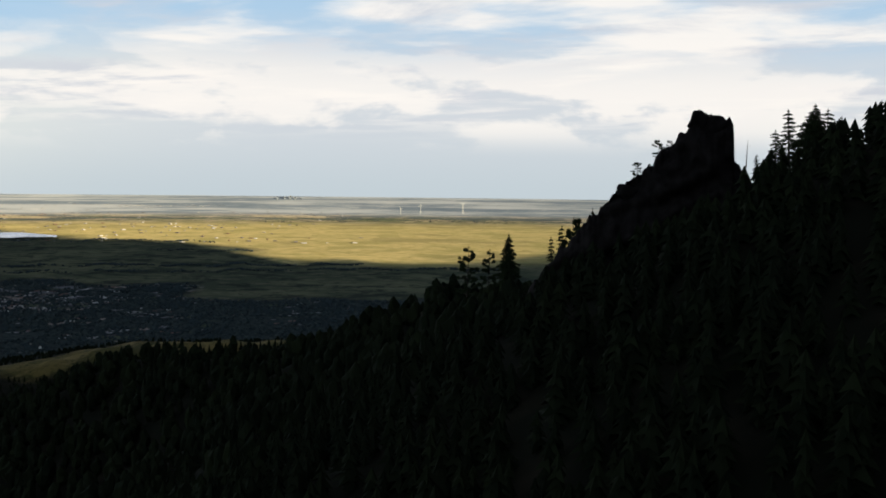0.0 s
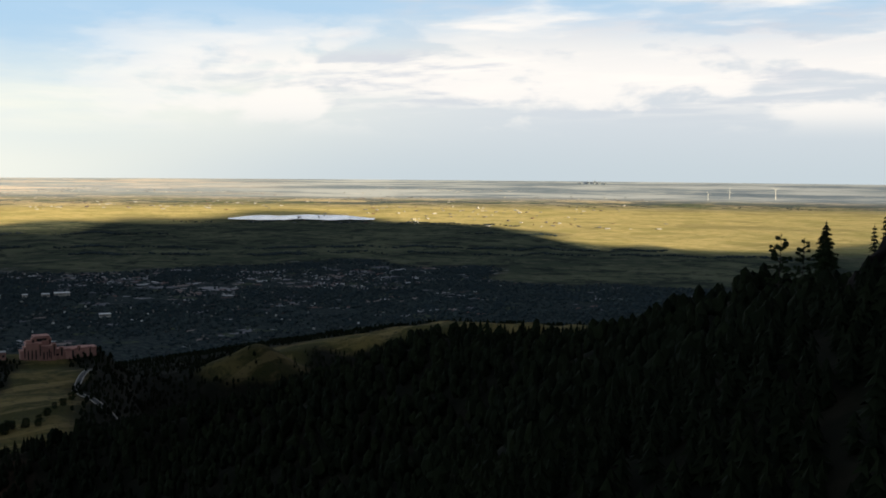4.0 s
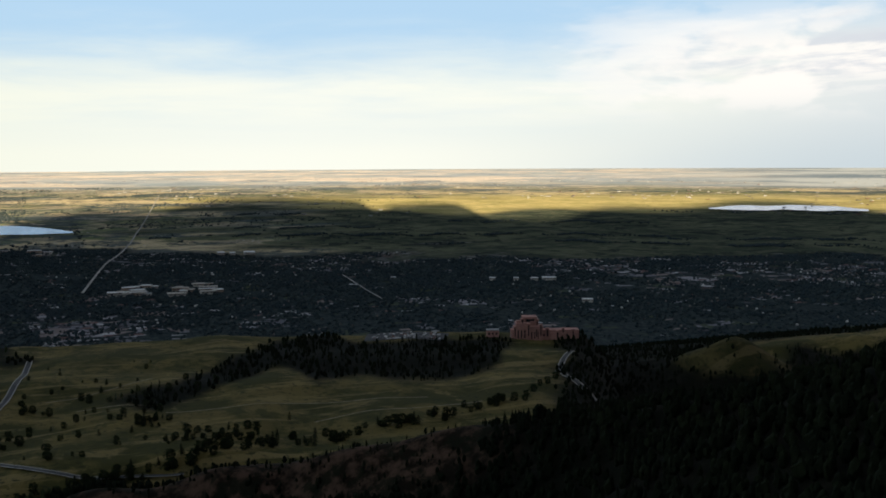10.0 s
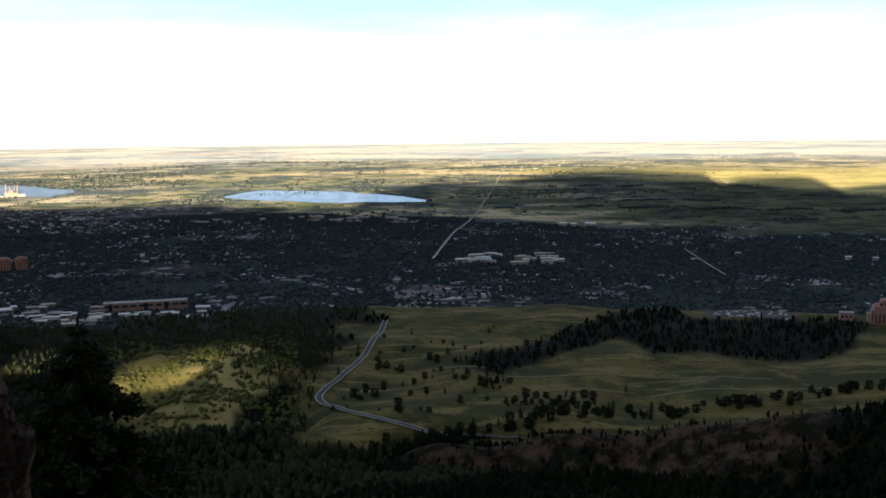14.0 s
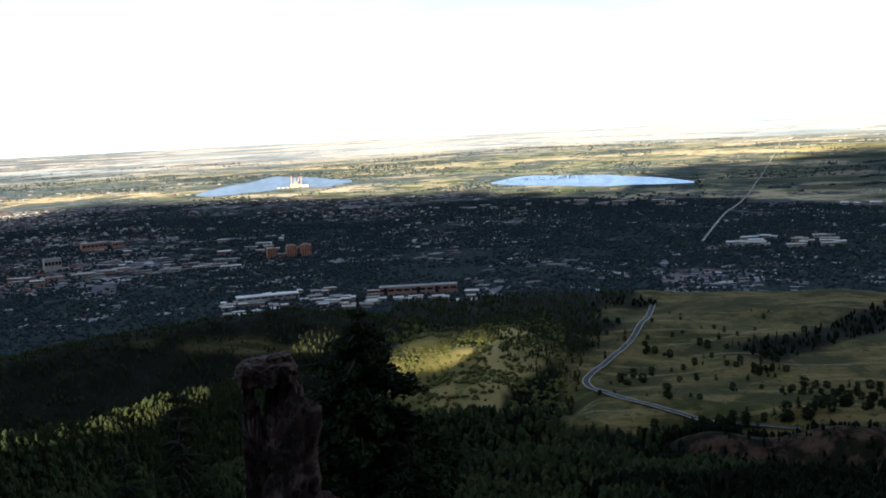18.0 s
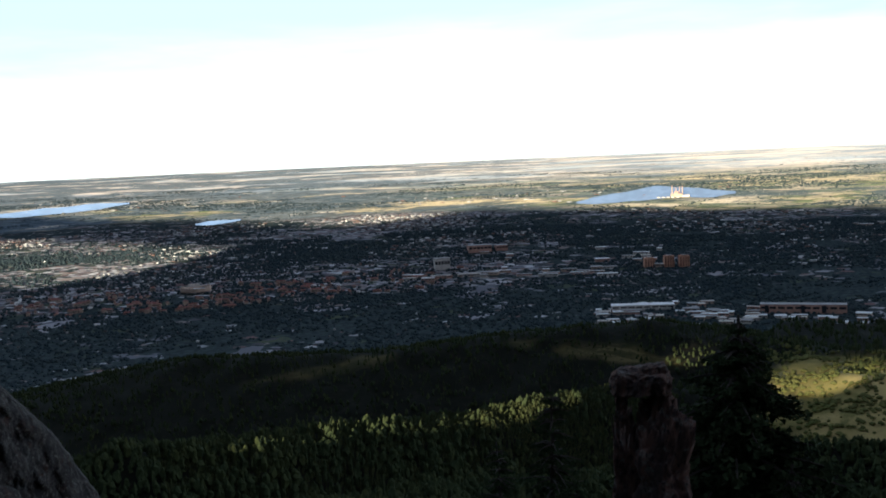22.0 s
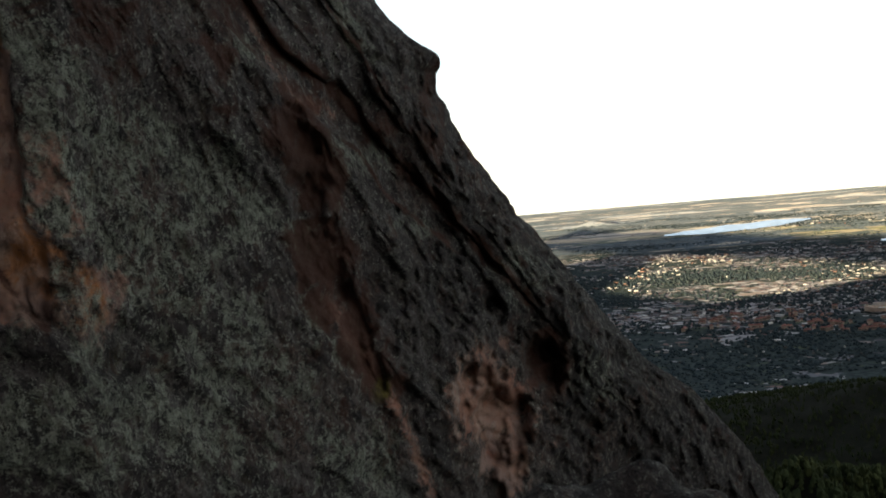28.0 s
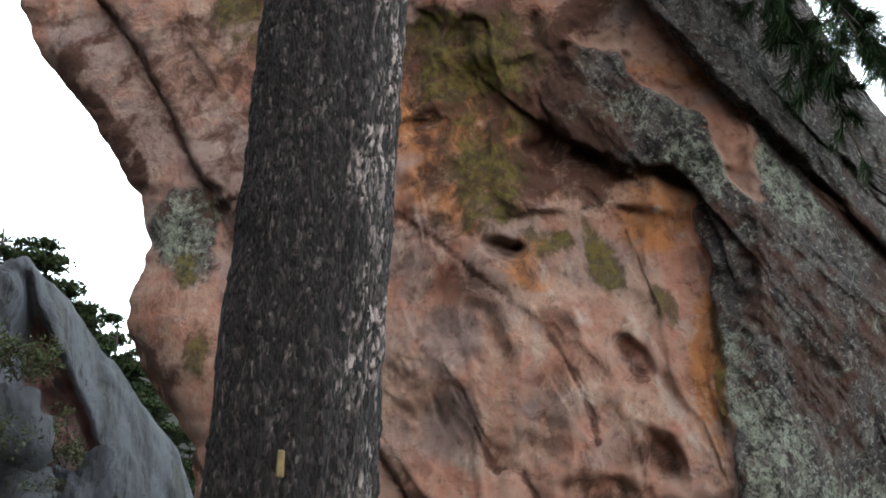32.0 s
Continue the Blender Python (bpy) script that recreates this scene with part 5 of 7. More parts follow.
def build_trunk():
    """Scaly bark: long plates with dark furrows between them, paler on the east side."""
    cols, rows = 280, 700
    th = np.linspace(0, 2 * math.pi, cols, endpoint=False)[None, :]
    z = np.linspace(-1.75, 3.2, rows)[:, None]
    r0 = np.interp(z, [-1.75, -1.2, 0.3, 3.2], [0.27, 0.215, 0.198, 0.184])
    rng = np.random.RandomState(12)
    n = 7500
    ca, cz = rng.uniform(0, 2 * math.pi, n), rng.uniform(-1.8, 3.3, n)
    cell = rng.uniform(0, 1, n)
    u, w = th + 0.10 * rubble(th * 2 + 0 * z, z * 4, 0.5, 3, 3), z + 0.03 * rubble(th * 2, z * 4, 0.6, 6, 3)
    d1, d2, own = np.full(u.shape, 9.0), np.full(u.shape, 9.0), np.zeros(u.shape)
    for a, c, q in zip(ca, cz, cell):
        rr = np.abs(w[:, 0] - c) < 0.11
        da = (u[rr] - a + math.pi) % (2 * math.pi) - math.pi
        d = np.hypot(da * 0.2 * 1.7, (w[rr] - c) * 0.7)
        o1, o2 = d1[rr], d2[rr]
        near = d < o1
        d2[rr] = np.where(near, o1, np.minimum(o2, d))
        d1[rr] = np.where(near, d, o1)
        own[rr] = np.where(near, q, own[rr])
    gap = d2 - d1
    rad = r0 + 0.0055 * smooth(gap, 0.0, 0.010) * (0.25 + own) + 0.009 * rubble(np.cos(th) * 1.2 + np.sin(th), z, 0.22, 8, 4)
    X, Y = np.cos(th) * rad, np.sin(th) * rad
    lean = (z - 0.3) * 0.034
    V = np.stack([X + lean * 0.93, Y + lean * 0.38, z + 0 * X], -1).reshape(-1, 3)
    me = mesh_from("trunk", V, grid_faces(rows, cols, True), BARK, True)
    # the east side is paler
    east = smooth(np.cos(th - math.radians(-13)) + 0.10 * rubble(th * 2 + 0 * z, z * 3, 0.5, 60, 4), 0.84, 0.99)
    for name, val in (("plate", np.minimum(gap * 9, 1)), ("pale_east", east * smooth(own, 0.15, 0.7))):
        at = me.attributes.new(name, 'FLOAT', 'POINT')
        at.data.foreach_set("value", (val + 0 * th * z).astype(np.float32).ravel())
    root = tagged(new("pine_tree"), "stout pine with rough scaly dark bark and paler plates on its east side", "tree")
    root.location = (-1.0, 2.53, 0)
    part("trunk", me, root)
    bm = bmesh.new()
    bmesh.ops.create_cube(bm, size=1)
    bmesh.ops.scale(bm, vec=(0.017, 0.012, 0.060), verts=bm.verts)
    bmesh.ops.bevel(bm, geom=bm.edges[:], offset=0.004, segments=1, affect='EDGES')
    sc = part("bark_scar", bm_mesh("bark_scar", bm, SCAR), root, "yellow bare patch where bark came away")
    a = math.radians(-74)
    sc.location, sc.rotation_euler = (math.cos(a) * 0.205, math.sin(a) * 0.205, 0.30), (0, 0, a + math.pi / 2)
    return root


build_trunk()

NEEDLE_NEAR = foliage("long_needles", (0.020, 0.038, 0.020), (0.042, 0.066, 0.032), (0.028, 0.048, 0.026))
TWIG = plain("twig_bark", (0.055, 0.042, 0.035), 0.9, 0.4, 20)


def tube(bm, pts, r0, r1, sides=6):
    rings = []
    pts = [Vector(p) for p in pts]
    for i, p in enumerate(pts):
        ax = (pts[min(i + 1, len(pts) - 1)] - pts[max(i - 1, 0)]).normalized()
        q = ax.to_track_quat('Z', 'Y')
        r = r0 + (r1 - r0) * i / (len(pts) - 1)
        rings.append([bm.verts.new(p + q @ Vector((math.cos(2 * math.pi * j / sides) * r, math.sin(2 * math.pi * j / sides) * r, 0))) for j in range(sides)])
    for a, b in zip(rings, rings[1:]):
        for j in range(sides):
            bm.faces.new((a[j], a[(j + 1) % sides], b[(j + 1) % sides], b[j]))


def tuft(rng, at, along, n=70, length=0.16):
    """A spray of long needles round a twig's end."""
    v, f = [], []
    q = Vector(along).to_track_quat('Z', 'Y')
    for i in range(n):
        a, s = rng.uniform(0, 6.28), rng.uniform(0.25, 1.25)
        d = q @ Vector((math.cos(a) * math.sin(s), math.sin(a) * math.sin(s), math.cos(s)))
        o = Vector(at) - Vector(along).normalized() * rng.uniform(0, 0.10)
        side = d.cross(Vector((0.3, 0.2, 0.9))).normalized() * 0.0028
        tip = o + d * length * rng.uniform(0.7, 1.1) + Vector((0, 0, -0.012))
        b = len(v)
        v += [o - side, o + side, tip]
        f.append((b, b + 1, b + 2))
    return v, f


def build_bough(name, pts, seed, n_tufts, label):
    rng = np.random.RandomState(seed)
    root = tagged(new(name), label, "branch")
    bm = bmesh.new()
    tube(bm, pts, 0.022, 0.006)
    V, F = [], []
    pts = [Vector(p) for p in pts]
    for i in range(n_tufts):
        t = rng.uniform(0.15, 1.0) * (len(pts) - 1)
        k = min(int(t), len(pts) - 2)
        p = pts[k].lerp(pts[k + 1], t - k)
        d = (pts[k + 1] - pts[k]).normalized() + Vector(rng.uniform(-0.9, 0.9, 3))
        e = p + d.normalized() * rng.uniform(0.08, 0.32)
        tube(bm, [p, (p + e) / 2 + Vector((0, 0, 0.015)), e], 0.006, 0.003, 4)
        v, f = tuft(rng, e, d)
        F += [tuple(j + len(V) for j in q) for q in f]
        V += v
    part("branch", bm_mesh("branch", bm, TWIG), root)
    part("foliage", mesh_from("foliage", [tuple(p) for p in V], F, NEEDLE_NEAR), root)
    return root


def wall_point(az, z, gap=0.0):
    d = float(np.interp(az, WALL_AZ, WALL_D)) - gap
    return Vector((math.sin(radians(az)) * d, math.cos(radians(az)) * d, z))


build_bough("pine_bough", [wall_point(3.0, 4.0, 0.1), wall_point(5.0, 3.75, 0.6), wall_point(7.5, 3.35, 0.9), wall_point(9.2, 2.95, 1.0)], 4, 34, "dark pine bough hanging over the rock's edge")
build_bough("pine_bough", [wall_point(3.0, 4.3, 0.0), wall_point(6.5, 3.7, 0.3), wall_point(10.5, 3.2, 0.4), wall_point(12.8, 2.85, 0.3)], 9, 22, "dark pine bough hanging over the rock's edge")
build_bough("pine_bough", [wall_point(1.5, 4.2, 0.2), wall_point(4.0, 3.7, 0.5), wall_point(6.5, 3.1, 0.5), wall_point(8.2, 2.65, 0.4)], 14, 34, "dark pine bough hanging over the rock's edge")


build_bough("pine_bough", [wall_point(0.0, 4.3, 0.3), wall_point(2.5, 3.75, 0.5), wall_point(4.8, 3.35, 0.6), wall_point(6.6, 2.95, 0.5)], 21, 44, "dark pine bough hanging over the rock's edge")
build_bough("pine_bough", [wall_point(2.0, 4.5, 0.1), wall_point(5.5, 3.95, 0.3), wall_point(8.8, 3.5, 0.4), wall_point(10.6, 3.15, 0.3)], 25, 40, "dark pine bough hanging over the rock's edge")


def boulder(name, at, size, seed, label, mat=None, fresh=0.0, sub=6, rough=0.26):
    bm = bmesh.new()
    bmesh.ops.create_icosphere(bm, subdivisions=sub, radius=1)
    off = Vector((seed * 3.1, seed * 1.7, 0))
    for v in bm.verts:
        p = v.co.copy()
        q = 1 + rough * 1.6 * noise.noise(p * 1.1 + off) + rough * 0.7 * noise.noise(p * 2.7 + off) + rough * 0.3 * noise.noise(p * 7 + off)
        q -= rough * 0.5 * max(0, noise.noise(p * 1.9 - off) - 0.15)
        v.co = Vector((p.x * size[0], p.y * size[1], p.z * size[2])) * q
    ob = tagged(new(name, bm_mesh(name, bm, mat or SANDSTONE, True)), label, "rock")
    ob.location = at
    at_ = ob.data.attributes.new("fresh", 'FLOAT', 'POINT')
    at_.data.foreach_set("value", np.full(len(ob.data.vertices), fresh, np.float32))
    at_ = ob.data.attributes.new("black", 'FLOAT', 'POINT')
    at_.data.foreach_set("value", np.full(len(ob.data.vertices), 0.85, np.float32))
    return ob


boulder("boulder", compass(29.3, 0, 5.4) + Vector((0, 0, -2.30)), (0.78, 0.6, 0.75), 2, "grey lichened boulder lying at the foot of the slab")
boulder("boulder", compass(36, 0, 7.0) + Vector((0, 0, -3.6)), (1.0, 0.9, 1.0), 5, "grey lichened boulder lying at the foot of the slab")
boulder("boulder", compass(181.5, 0, 4.2) + Vector((0, 0, -1.75)), (0.62, 0.8, 0.75), 8, "grey boulder on the rim of the ledge")

# ---------------------------------------------------------------- trees told apart one by one


LIVE_BARK = plain("dark_pine_bark", (0.030, 0.024, 0.020), 0.9, 0.4, 3)


def pine_meshes(name, seed, style, tris=26):
    """Unit-height tree: a tapered, slightly bent stem with limbs, and a crown of many small clumps of needles."""
    r = np.random.RandomState(seed)
    bm = bmesh.new()
    bend = [Vector((0.02 * math.sin(3 * t + seed), 0.02 * math.cos(2.3 * t + seed), t)) for t in np.linspace(0, 0.97, 7)]
    tube(bm, bend, 0.020, 0.003, 7)
    V, F = [], []

    def stem(t):
        k = min(int(t / 0.97 * 6), 5)
        return bend[k].lerp(bend[k + 1], t / 0.97 * 6 - k)

    def clump(c, size, n):
        for _ in range(n):
            d = Vector(r.normal(0, 1, 3)).normalized() * r.uniform(0.2, 1.0)
            o = Vector(c) + Vector((d.x * size, d.y * size, d.z * size * 0.5))
            a = Vector(r.normal(0, 1, 3)).normalized()
            b = a.cross(Vector(r.normal(0, 1, 3))).normalized()
            s = size * r.uniform(0.35, 0.7) * min(1.0, (30 / max(tris, 1)) ** 0.5 * 1.15)
            k = len(V)
            V.extend([o + a * s, o - a * s * 0.5 + b * s * 0.6, o - a * s * 0.5 - b * s * 0.6 + Vector((0, 0, -s * 0.3))])
            F.append((k, k + 1, k + 2))

    whorls = {"fir": 17, "spruce": 30, "pine": 9, "round": 10, "snag": 5}[style]
    for i in range(whorls):
        t = {"fir": 0.10 + 0.86 * i / whorls, "spruce": 0.06 + 0.91 * i / whorls, "pine": 0.34 + 0.62 * i / whorls, "round": 0.10 + 0.84 * i / whorls, "snag": 0.3 + 0.13 * i}[style]
        reach = {"fir": 0.24 * (1 - t) ** 0.8 + 0.015, "spruce": 0.175 * max(0.0, min(1, (0.93 - t) / 0.36)) ** 0.75 + 0.012, "round": 0.24 * max(0.0, math.sin(math.pi * (t + 0.12) / 1.15)) ** 0.7 + 0.02, "pine": 0.20 * math.sin(min(1, (1.04 - t) * 1.7) * 1.6) + 0.03, "snag": 0.07}[style]
        for j in range({"fir": 7, "spruce": 11, "pine": 5, "round": 8, "snag": 2}[style]):
            if style == "pine" and r.uniform() < 0.25:
                continue
            a = r.uniform(0, 6.28)
            L = reach * (r.uniform(0.35, 1.3) if style == "spruce" else r.uniform(0.6, 1.15))
            p = stem(t)
            e = p + Vector((math.cos(a) * L, math.sin(a) * L, L * r.uniform(-0.35, 0.0) if style in ("fir", "spruce") else L * r.uniform(-0.1, 0.4)))
            tube(bm, [p, (p + e) / 2 + Vector((0, 0, 0.008)), e], 0.0045, 0.0015, 4)
            if style == "snag":
                continue
            if style == "spruce":
                for q in (0.35, 0.6, 0.82, 1.0):
                    clump(p.lerp(e, q) + Vector((0, 0, -0.005)), (0.012 + 0.17 * reach) * (1.25 - 0.4 * q), tris // 4)
            elif style == "fir":
                for q in (0.4, 0.72, 1.0):
                    clump(p.lerp(e, q) + Vector((0, 0, -0.008)), 0.030 * (1.25 - 0.45 * q) * (1.2 - 0.6 * t), tris // 3)
            else:
                clump(e, (0.052 if style == "pine" else 0.075) * r.uniform(0.7, 1.2), tris)
                clump(p.lerp(e, 0.6), 0.036, tris // 2)
    if style != "snag":
        clump(stem(0.94), 0.022, tris // 2)
    trunk = bm_mesh("trunk", bm, WOOD if style == "snag" else LIVE_BARK)
    crown = mesh_from("crown", [tuple(p) for p in V], F, MEADOW_NEEDLES) if F else None
    return trunk, crown


TREES = {k: pine_meshes(k, s, st, n) for k, s, st, n in (("fir_a", 1, "fir", 48), ("fir_b", 2, "fir", 48), ("pine_a", 3, "pine", 60), ("pine_b", 4, "pine", 60), ("pine_c", 6, "pine", 56), ("round_a", 10, "round", 22), ("round_b", 11, "round", 22), ("snag", 5, "snag", 0), ("spruce", 7, "spruce", 130), ("near_pine", 8, "pine", 420), ("near_fir", 9, "fir", 320))}


def plant(kind, at, h, width=1.0, turn=0.0, name="pine_tree", label="dark green pine standing on the slope", group=""):
    trunk, crown = TREES[kind]
    root = tagged(new(name), label, "tree", group)
    root.matrix_world = Matrix.Translation(at) @ pose(0, 0, 0, 0, 0, turn) @ Matrix.Diagonal((h * width, h * width, h, 1))
    part("trunk", trunk, root)
    if crown:
        part("crown", crown, root)
    return root


# the spruce and the smaller fir below the ledge
plant("spruce", compass(73.1, 0, 36) + Vector((0, 0, -19.4)), 13.9, 1.2, 20, "spruce_tree", "dark bushy spruce below the ledge beside the rock pinnacle")
plant("spruce", compass(75.9, 0, 33) + Vector((0, 0, -20.0)), 10.2, 1.2, 80, "spruce_tree", "dark bushy spruce below the ledge beside the rock pinnacle")
plant("near_fir", compass(63.3, 0, 60) + Vector((0, 0, -27.0)), 13.5, 1.15, 140, "fir_tree", "dark fir on the slope below the ledge")
plant("near_fir", compass(60.5, 0, 75) + Vector((0, 0, -34.0)), 13.0, 1.2, 10, "fir_tree", "dark fir on the slope below the ledge")
plant("near_fir", compass(71.6, 0, 44) + Vector((0, 0, -23.0)), 11.0, 1.15, 250, "fir_tree", "dark fir on the slope below the ledge")

# trees on the southern skyline: heading, distance, height of the foot, tree height, kind
for az, d, foot, h, kind in ((158.0, 430, -33, 15, "spruce"), (156.9, 432, -34, 9, "near_pine"), (155.7, 440, -37, 13, "near_pine"), (160.9, 372, -24, 11.5, "fir_b"), (161.5, 360, -20, 11, "pine_a"),
                             (160.3, 378, -26, 9, "fir_a"), (162.5, 330, -12, 7, "fir_b"), (163.3, 310, -7.5, 4.6, "fir_a"), (163.9, 300, -3.2, 5.4, "pine_b"), (164.85, 285, 1.0, 6.2, "pine_c"),
                             (165.9, 272, 6.2, 6.4, "pine_a"), (166.5, 270, 8.2, 4.0, "pine_c"), (170.45, 262, 3.5, 8.5, "snag"), (171.0, 258, 1.5, 7, "fir_b"),
                             (171.9, 250, 0.0, 14, "near_fir"), (172.5, 246, 1.0, 17.5, "near_fir"), (173.1, 250, 1.0, 14, "fir_a"), (173.7, 244, 1.0, 18.5, "spruce"), (174.3, 240, 1.0, 17, "fir_b"),
                             (175.0, 242, 0.5, 16, "fir_a"), (175.6, 238, 0.0, 14.5, "fir_b"), (176.3, 236, 0.0, 13, "near_fir"), (177.0, 232, 1.0, 18, "fir_a"), (177.6, 230, 1.0, 19, "near_fir"), (178.3, 230, 1.0, 18, "fir_b")):
    x, y = polar(az, d)
    base = min(foot, float(height(x, y)) if az < 164 else foot) - 1
    plant(kind, Vector((x, y, base)), foot + h - base, (1.15 if kind[0] == "f" else 1.15) * h / (foot + h - base) * (1.0 if az >= 164 else 1.35), az * 37 % 360, "snag_tree" if kind == "snag" else "pine_tree",
          "bare dead pine stem on the skyline" if kind == "snag" else "pine standing dark against the evening sky", "skyline trees")

# single pines scattered over the mesa meadow: heading, distance
MEADOW_PINES = [(88.0, 1143), (89.2, 1139), (89.7, 1178), (92.1, 1126), (94.0, 1072), (94.8, 1118), (96.1, 1184), (97.7, 1100), (98.2, 1094), (98.8, 1099), (99.9, 1110), (100.3, 1102),
                (100.9, 1114), (101.4, 1108), (103.2, 1160), (88.7, 1166), (93.6, 1388), (92.3, 1330), (92.7, 1314), (89.9, 1290), (94.7, 1295), (95.6, 1247), (96.3, 1205), (96.8, 1325),
                (97.7, 1390), (98.3, 1325), (94.5, 1190), (92.0, 1208), (90.7, 1270), (99.3, 1370), (106.4, 1072), (105.2, 1090), (104.6, 1088), (103.4, 1082), (102.5, 1072), (87.2, 1240), (91.4, 1190), (95.2, 1150)]
grow = random.Random(5)
for az, d in MEADOW_PINES:
    p, s = on_ground(az, d)
    plant(grow.choice(("round_a", "round_b", "round_a", "fir_a")), p - Vector((0, 0, 0.3)), grow.uniform(8, 13), grow.uniform(1.0, 1.5), grow.uniform(0, 360), "meadow_pine", "dark rounded pine on the straw-green mesa meadow", "meadow pines")
for i in range(250):
    az, d = grow.uniform(86.8, 96), grow.uniform(1020, 1560)
    if i > 210:
        az, d = grow.gauss(99.2, 1.3), grow.gauss(1068, 9)
    elif i > 190:
        az, d = grow.gauss(95.6, 0.5), grow.gauss(1165, 14)
    elif i > 60:
        az = grow.uniform(89, 118)
        d = float(np.interp(az, [89, 97.7, 103.4, 110.4, 113.4, 116.7, 118.3], [955, 995, 1045, 1120, 1175, 1235, 1378])) + grow.gauss(4, 12)
    p, s = on_ground(az, d)
    plant(grow.choice(("round_a", "round_b", "round_a", "fir_a")), p - Vector((0, 0, 0.3)), grow.uniform(7, 12.5) if 60 < i < 191 else grow.uniform(4, 9), grow.uniform(1.1, 1.7), grow.uniform(0, 360), "meadow_pine", "dark rounded pine on the straw-green mesa meadow", "meadow pines")

# ---------------------------------------------------------------- rock fin, pinnacle and far slab


# nearly black base colour puts the skyline fin's shade into the stone
DARK_STONE = plain("silhouette_sandstone", (0.010, 0.0085, 0.0085), 0.95, 0.5, 0.4)
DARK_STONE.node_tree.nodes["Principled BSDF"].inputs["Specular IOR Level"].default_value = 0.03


def fin_mesh(name, outline, dist, thick, base_el, seed, cols=150, rows=60, rough=0.06):
    """A standing plate of rock: its skyline runs through outline (heading, height angle)."""
    az = np.linspace(outline[0][0], outline[-1][0], cols)
    el = np.interp(az, [o[0] for o in outline], [o[1] for o in outline]) + rough * 1.5 * waves(az, az * 0, 0.9, seed) + rough * waves(az, az * 0, 0.35, seed + 1)
    t = np.linspace(0, 1, rows)[:, None]
    d = np.full((rows, cols), float(dist))
    top, base = np.tan(np.radians(el)) * dist, math.tan(radians(base_el)) * dist
    Zf = base + (top - base) * t
    s = np.radians(az - az.mean()) * dist
    bulge = thick * 0.35 * (waves(s + 0.3 * Zf, Zf, thick * 2.2, seed + 2) * 0.5 + waves(s - Zf, Zf * 1.3, thick * 0.8, seed + 3) * 0.28 + waves(s, Zf, thick * 0.3, seed + 4) * 0.10)
    dn = d - bulge - thick * 0.5 * np.sqrt(np.clip(1 - t ** 6, 0, 1))
    db = d + thick * 0.5 * np.sqrt(np.clip(1 - t ** 6, 0, 1))[::-1]
    A = np.radians(az)[None, :]
    front = np.stack([np.sin(A) * dn, np.cos(A) * dn, Zf], -1)
    rear = np.stack([np.sin(A) * db, np.cos(A) * db, Zf[::-1]], -1)
    V = np.concatenate([front, rear]).reshape(-1, 3)
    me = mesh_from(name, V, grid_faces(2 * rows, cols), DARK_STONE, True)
    at = me.attributes.new("fresh", 'FLOAT', 'POINT')
    at.data.foreach_set("value", np.zeros(len(V), np.float32))
    at = me.attributes.new("black", 'FLOAT', 'POINT')
    at.data.foreach_set("value", np.full(len(V), 1.0, np.float32))
    return me


def crag_mesh(name, size, seed, fresh=0.3, sub=5, rough=0.22, mat=None):
    """A blocky crag: a rounded box broken by creases."""
    bm = bmesh.new()
    bmesh.ops.create_icosphere(bm, subdivisions=sub, radius=1)
    off = Vector((seed * 3.1, seed * 1.7, seed * 0.9))
    for v in bm.verts:
        p = v.co.copy()
        m = max(abs(p.x), abs(p.y), abs(p.z))
        p = p * (0.45 + 0.55 / m)
        n = Vector((p.x, p.y * size[1] / size[0], p.z * size[2] / size[0]))
        q = 1 + rough * (0.9 * noise.noise(n * 0.9 + off) + 0.5 * (0.4 - abs(noise.noise(n * 1.8 + off)) * 2) + 0.25 * (0.4 - abs(noise.noise(n * 4.1 - off)) * 2) + 0.12 * noise.noise(n * 9 + off))
        v.co = Vector((p.x * size[0], p.y * size[1], p.z * size[2])) * q
    me = bm_mesh(name, bm, mat or SANDSTONE, True)
    at = me.attributes.new("fresh", 'FLOAT', 'POINT')
    at.data.foreach_set("value", np.full(len(me.vertices), fresh, np.float32))
    at = me.attributes.new("black", 'FLOAT', 'POINT')
    at.data.foreach_set("value", np.full(len(me.vertices), 0.75 if fresh > 0.1 else 0.0, np.float32))
    return me


def build_fin():
    root = tagged(new("rock_fin"), "dark leaning fin of sandstone against the evening sky", "rock")
    part("plate", fin_mesh("plate", [(158.6, -6.0), (160, -4.4), (162, -1.9), (163.9, -0.1), (165.2, 1.2), (166.2, 2.0), (167.2, 3.1), (167.9, 3.9), (168.3, 4.05), (168.8, 3.85), (169.3, 3.9), (169.75, 3.4), (169.82, 2.4), (169.84, 1.5), (170.3, 1.0), (171.5, -0.6)],
                           262, 16, -14, 41, 220, 80, 0.10), root)
    for az, el, size, seed in ((167.95, 3.55, (1.9, 2.5, 2.2), 31), (168.9, 3.3, (2.6, 2.5, 2.4), 33), (166.3, 1.5, (2.2, 2.5, 2.0), 35), (164.3, -0.3, (2.4, 2.5, 1.8), 37)):
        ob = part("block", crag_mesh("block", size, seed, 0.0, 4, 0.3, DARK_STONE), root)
        ob.matrix_local = Matrix.Translation(compass(az, el, 261)) @ pose(0, 0, 0, 0, 25, -az)


build_fin()


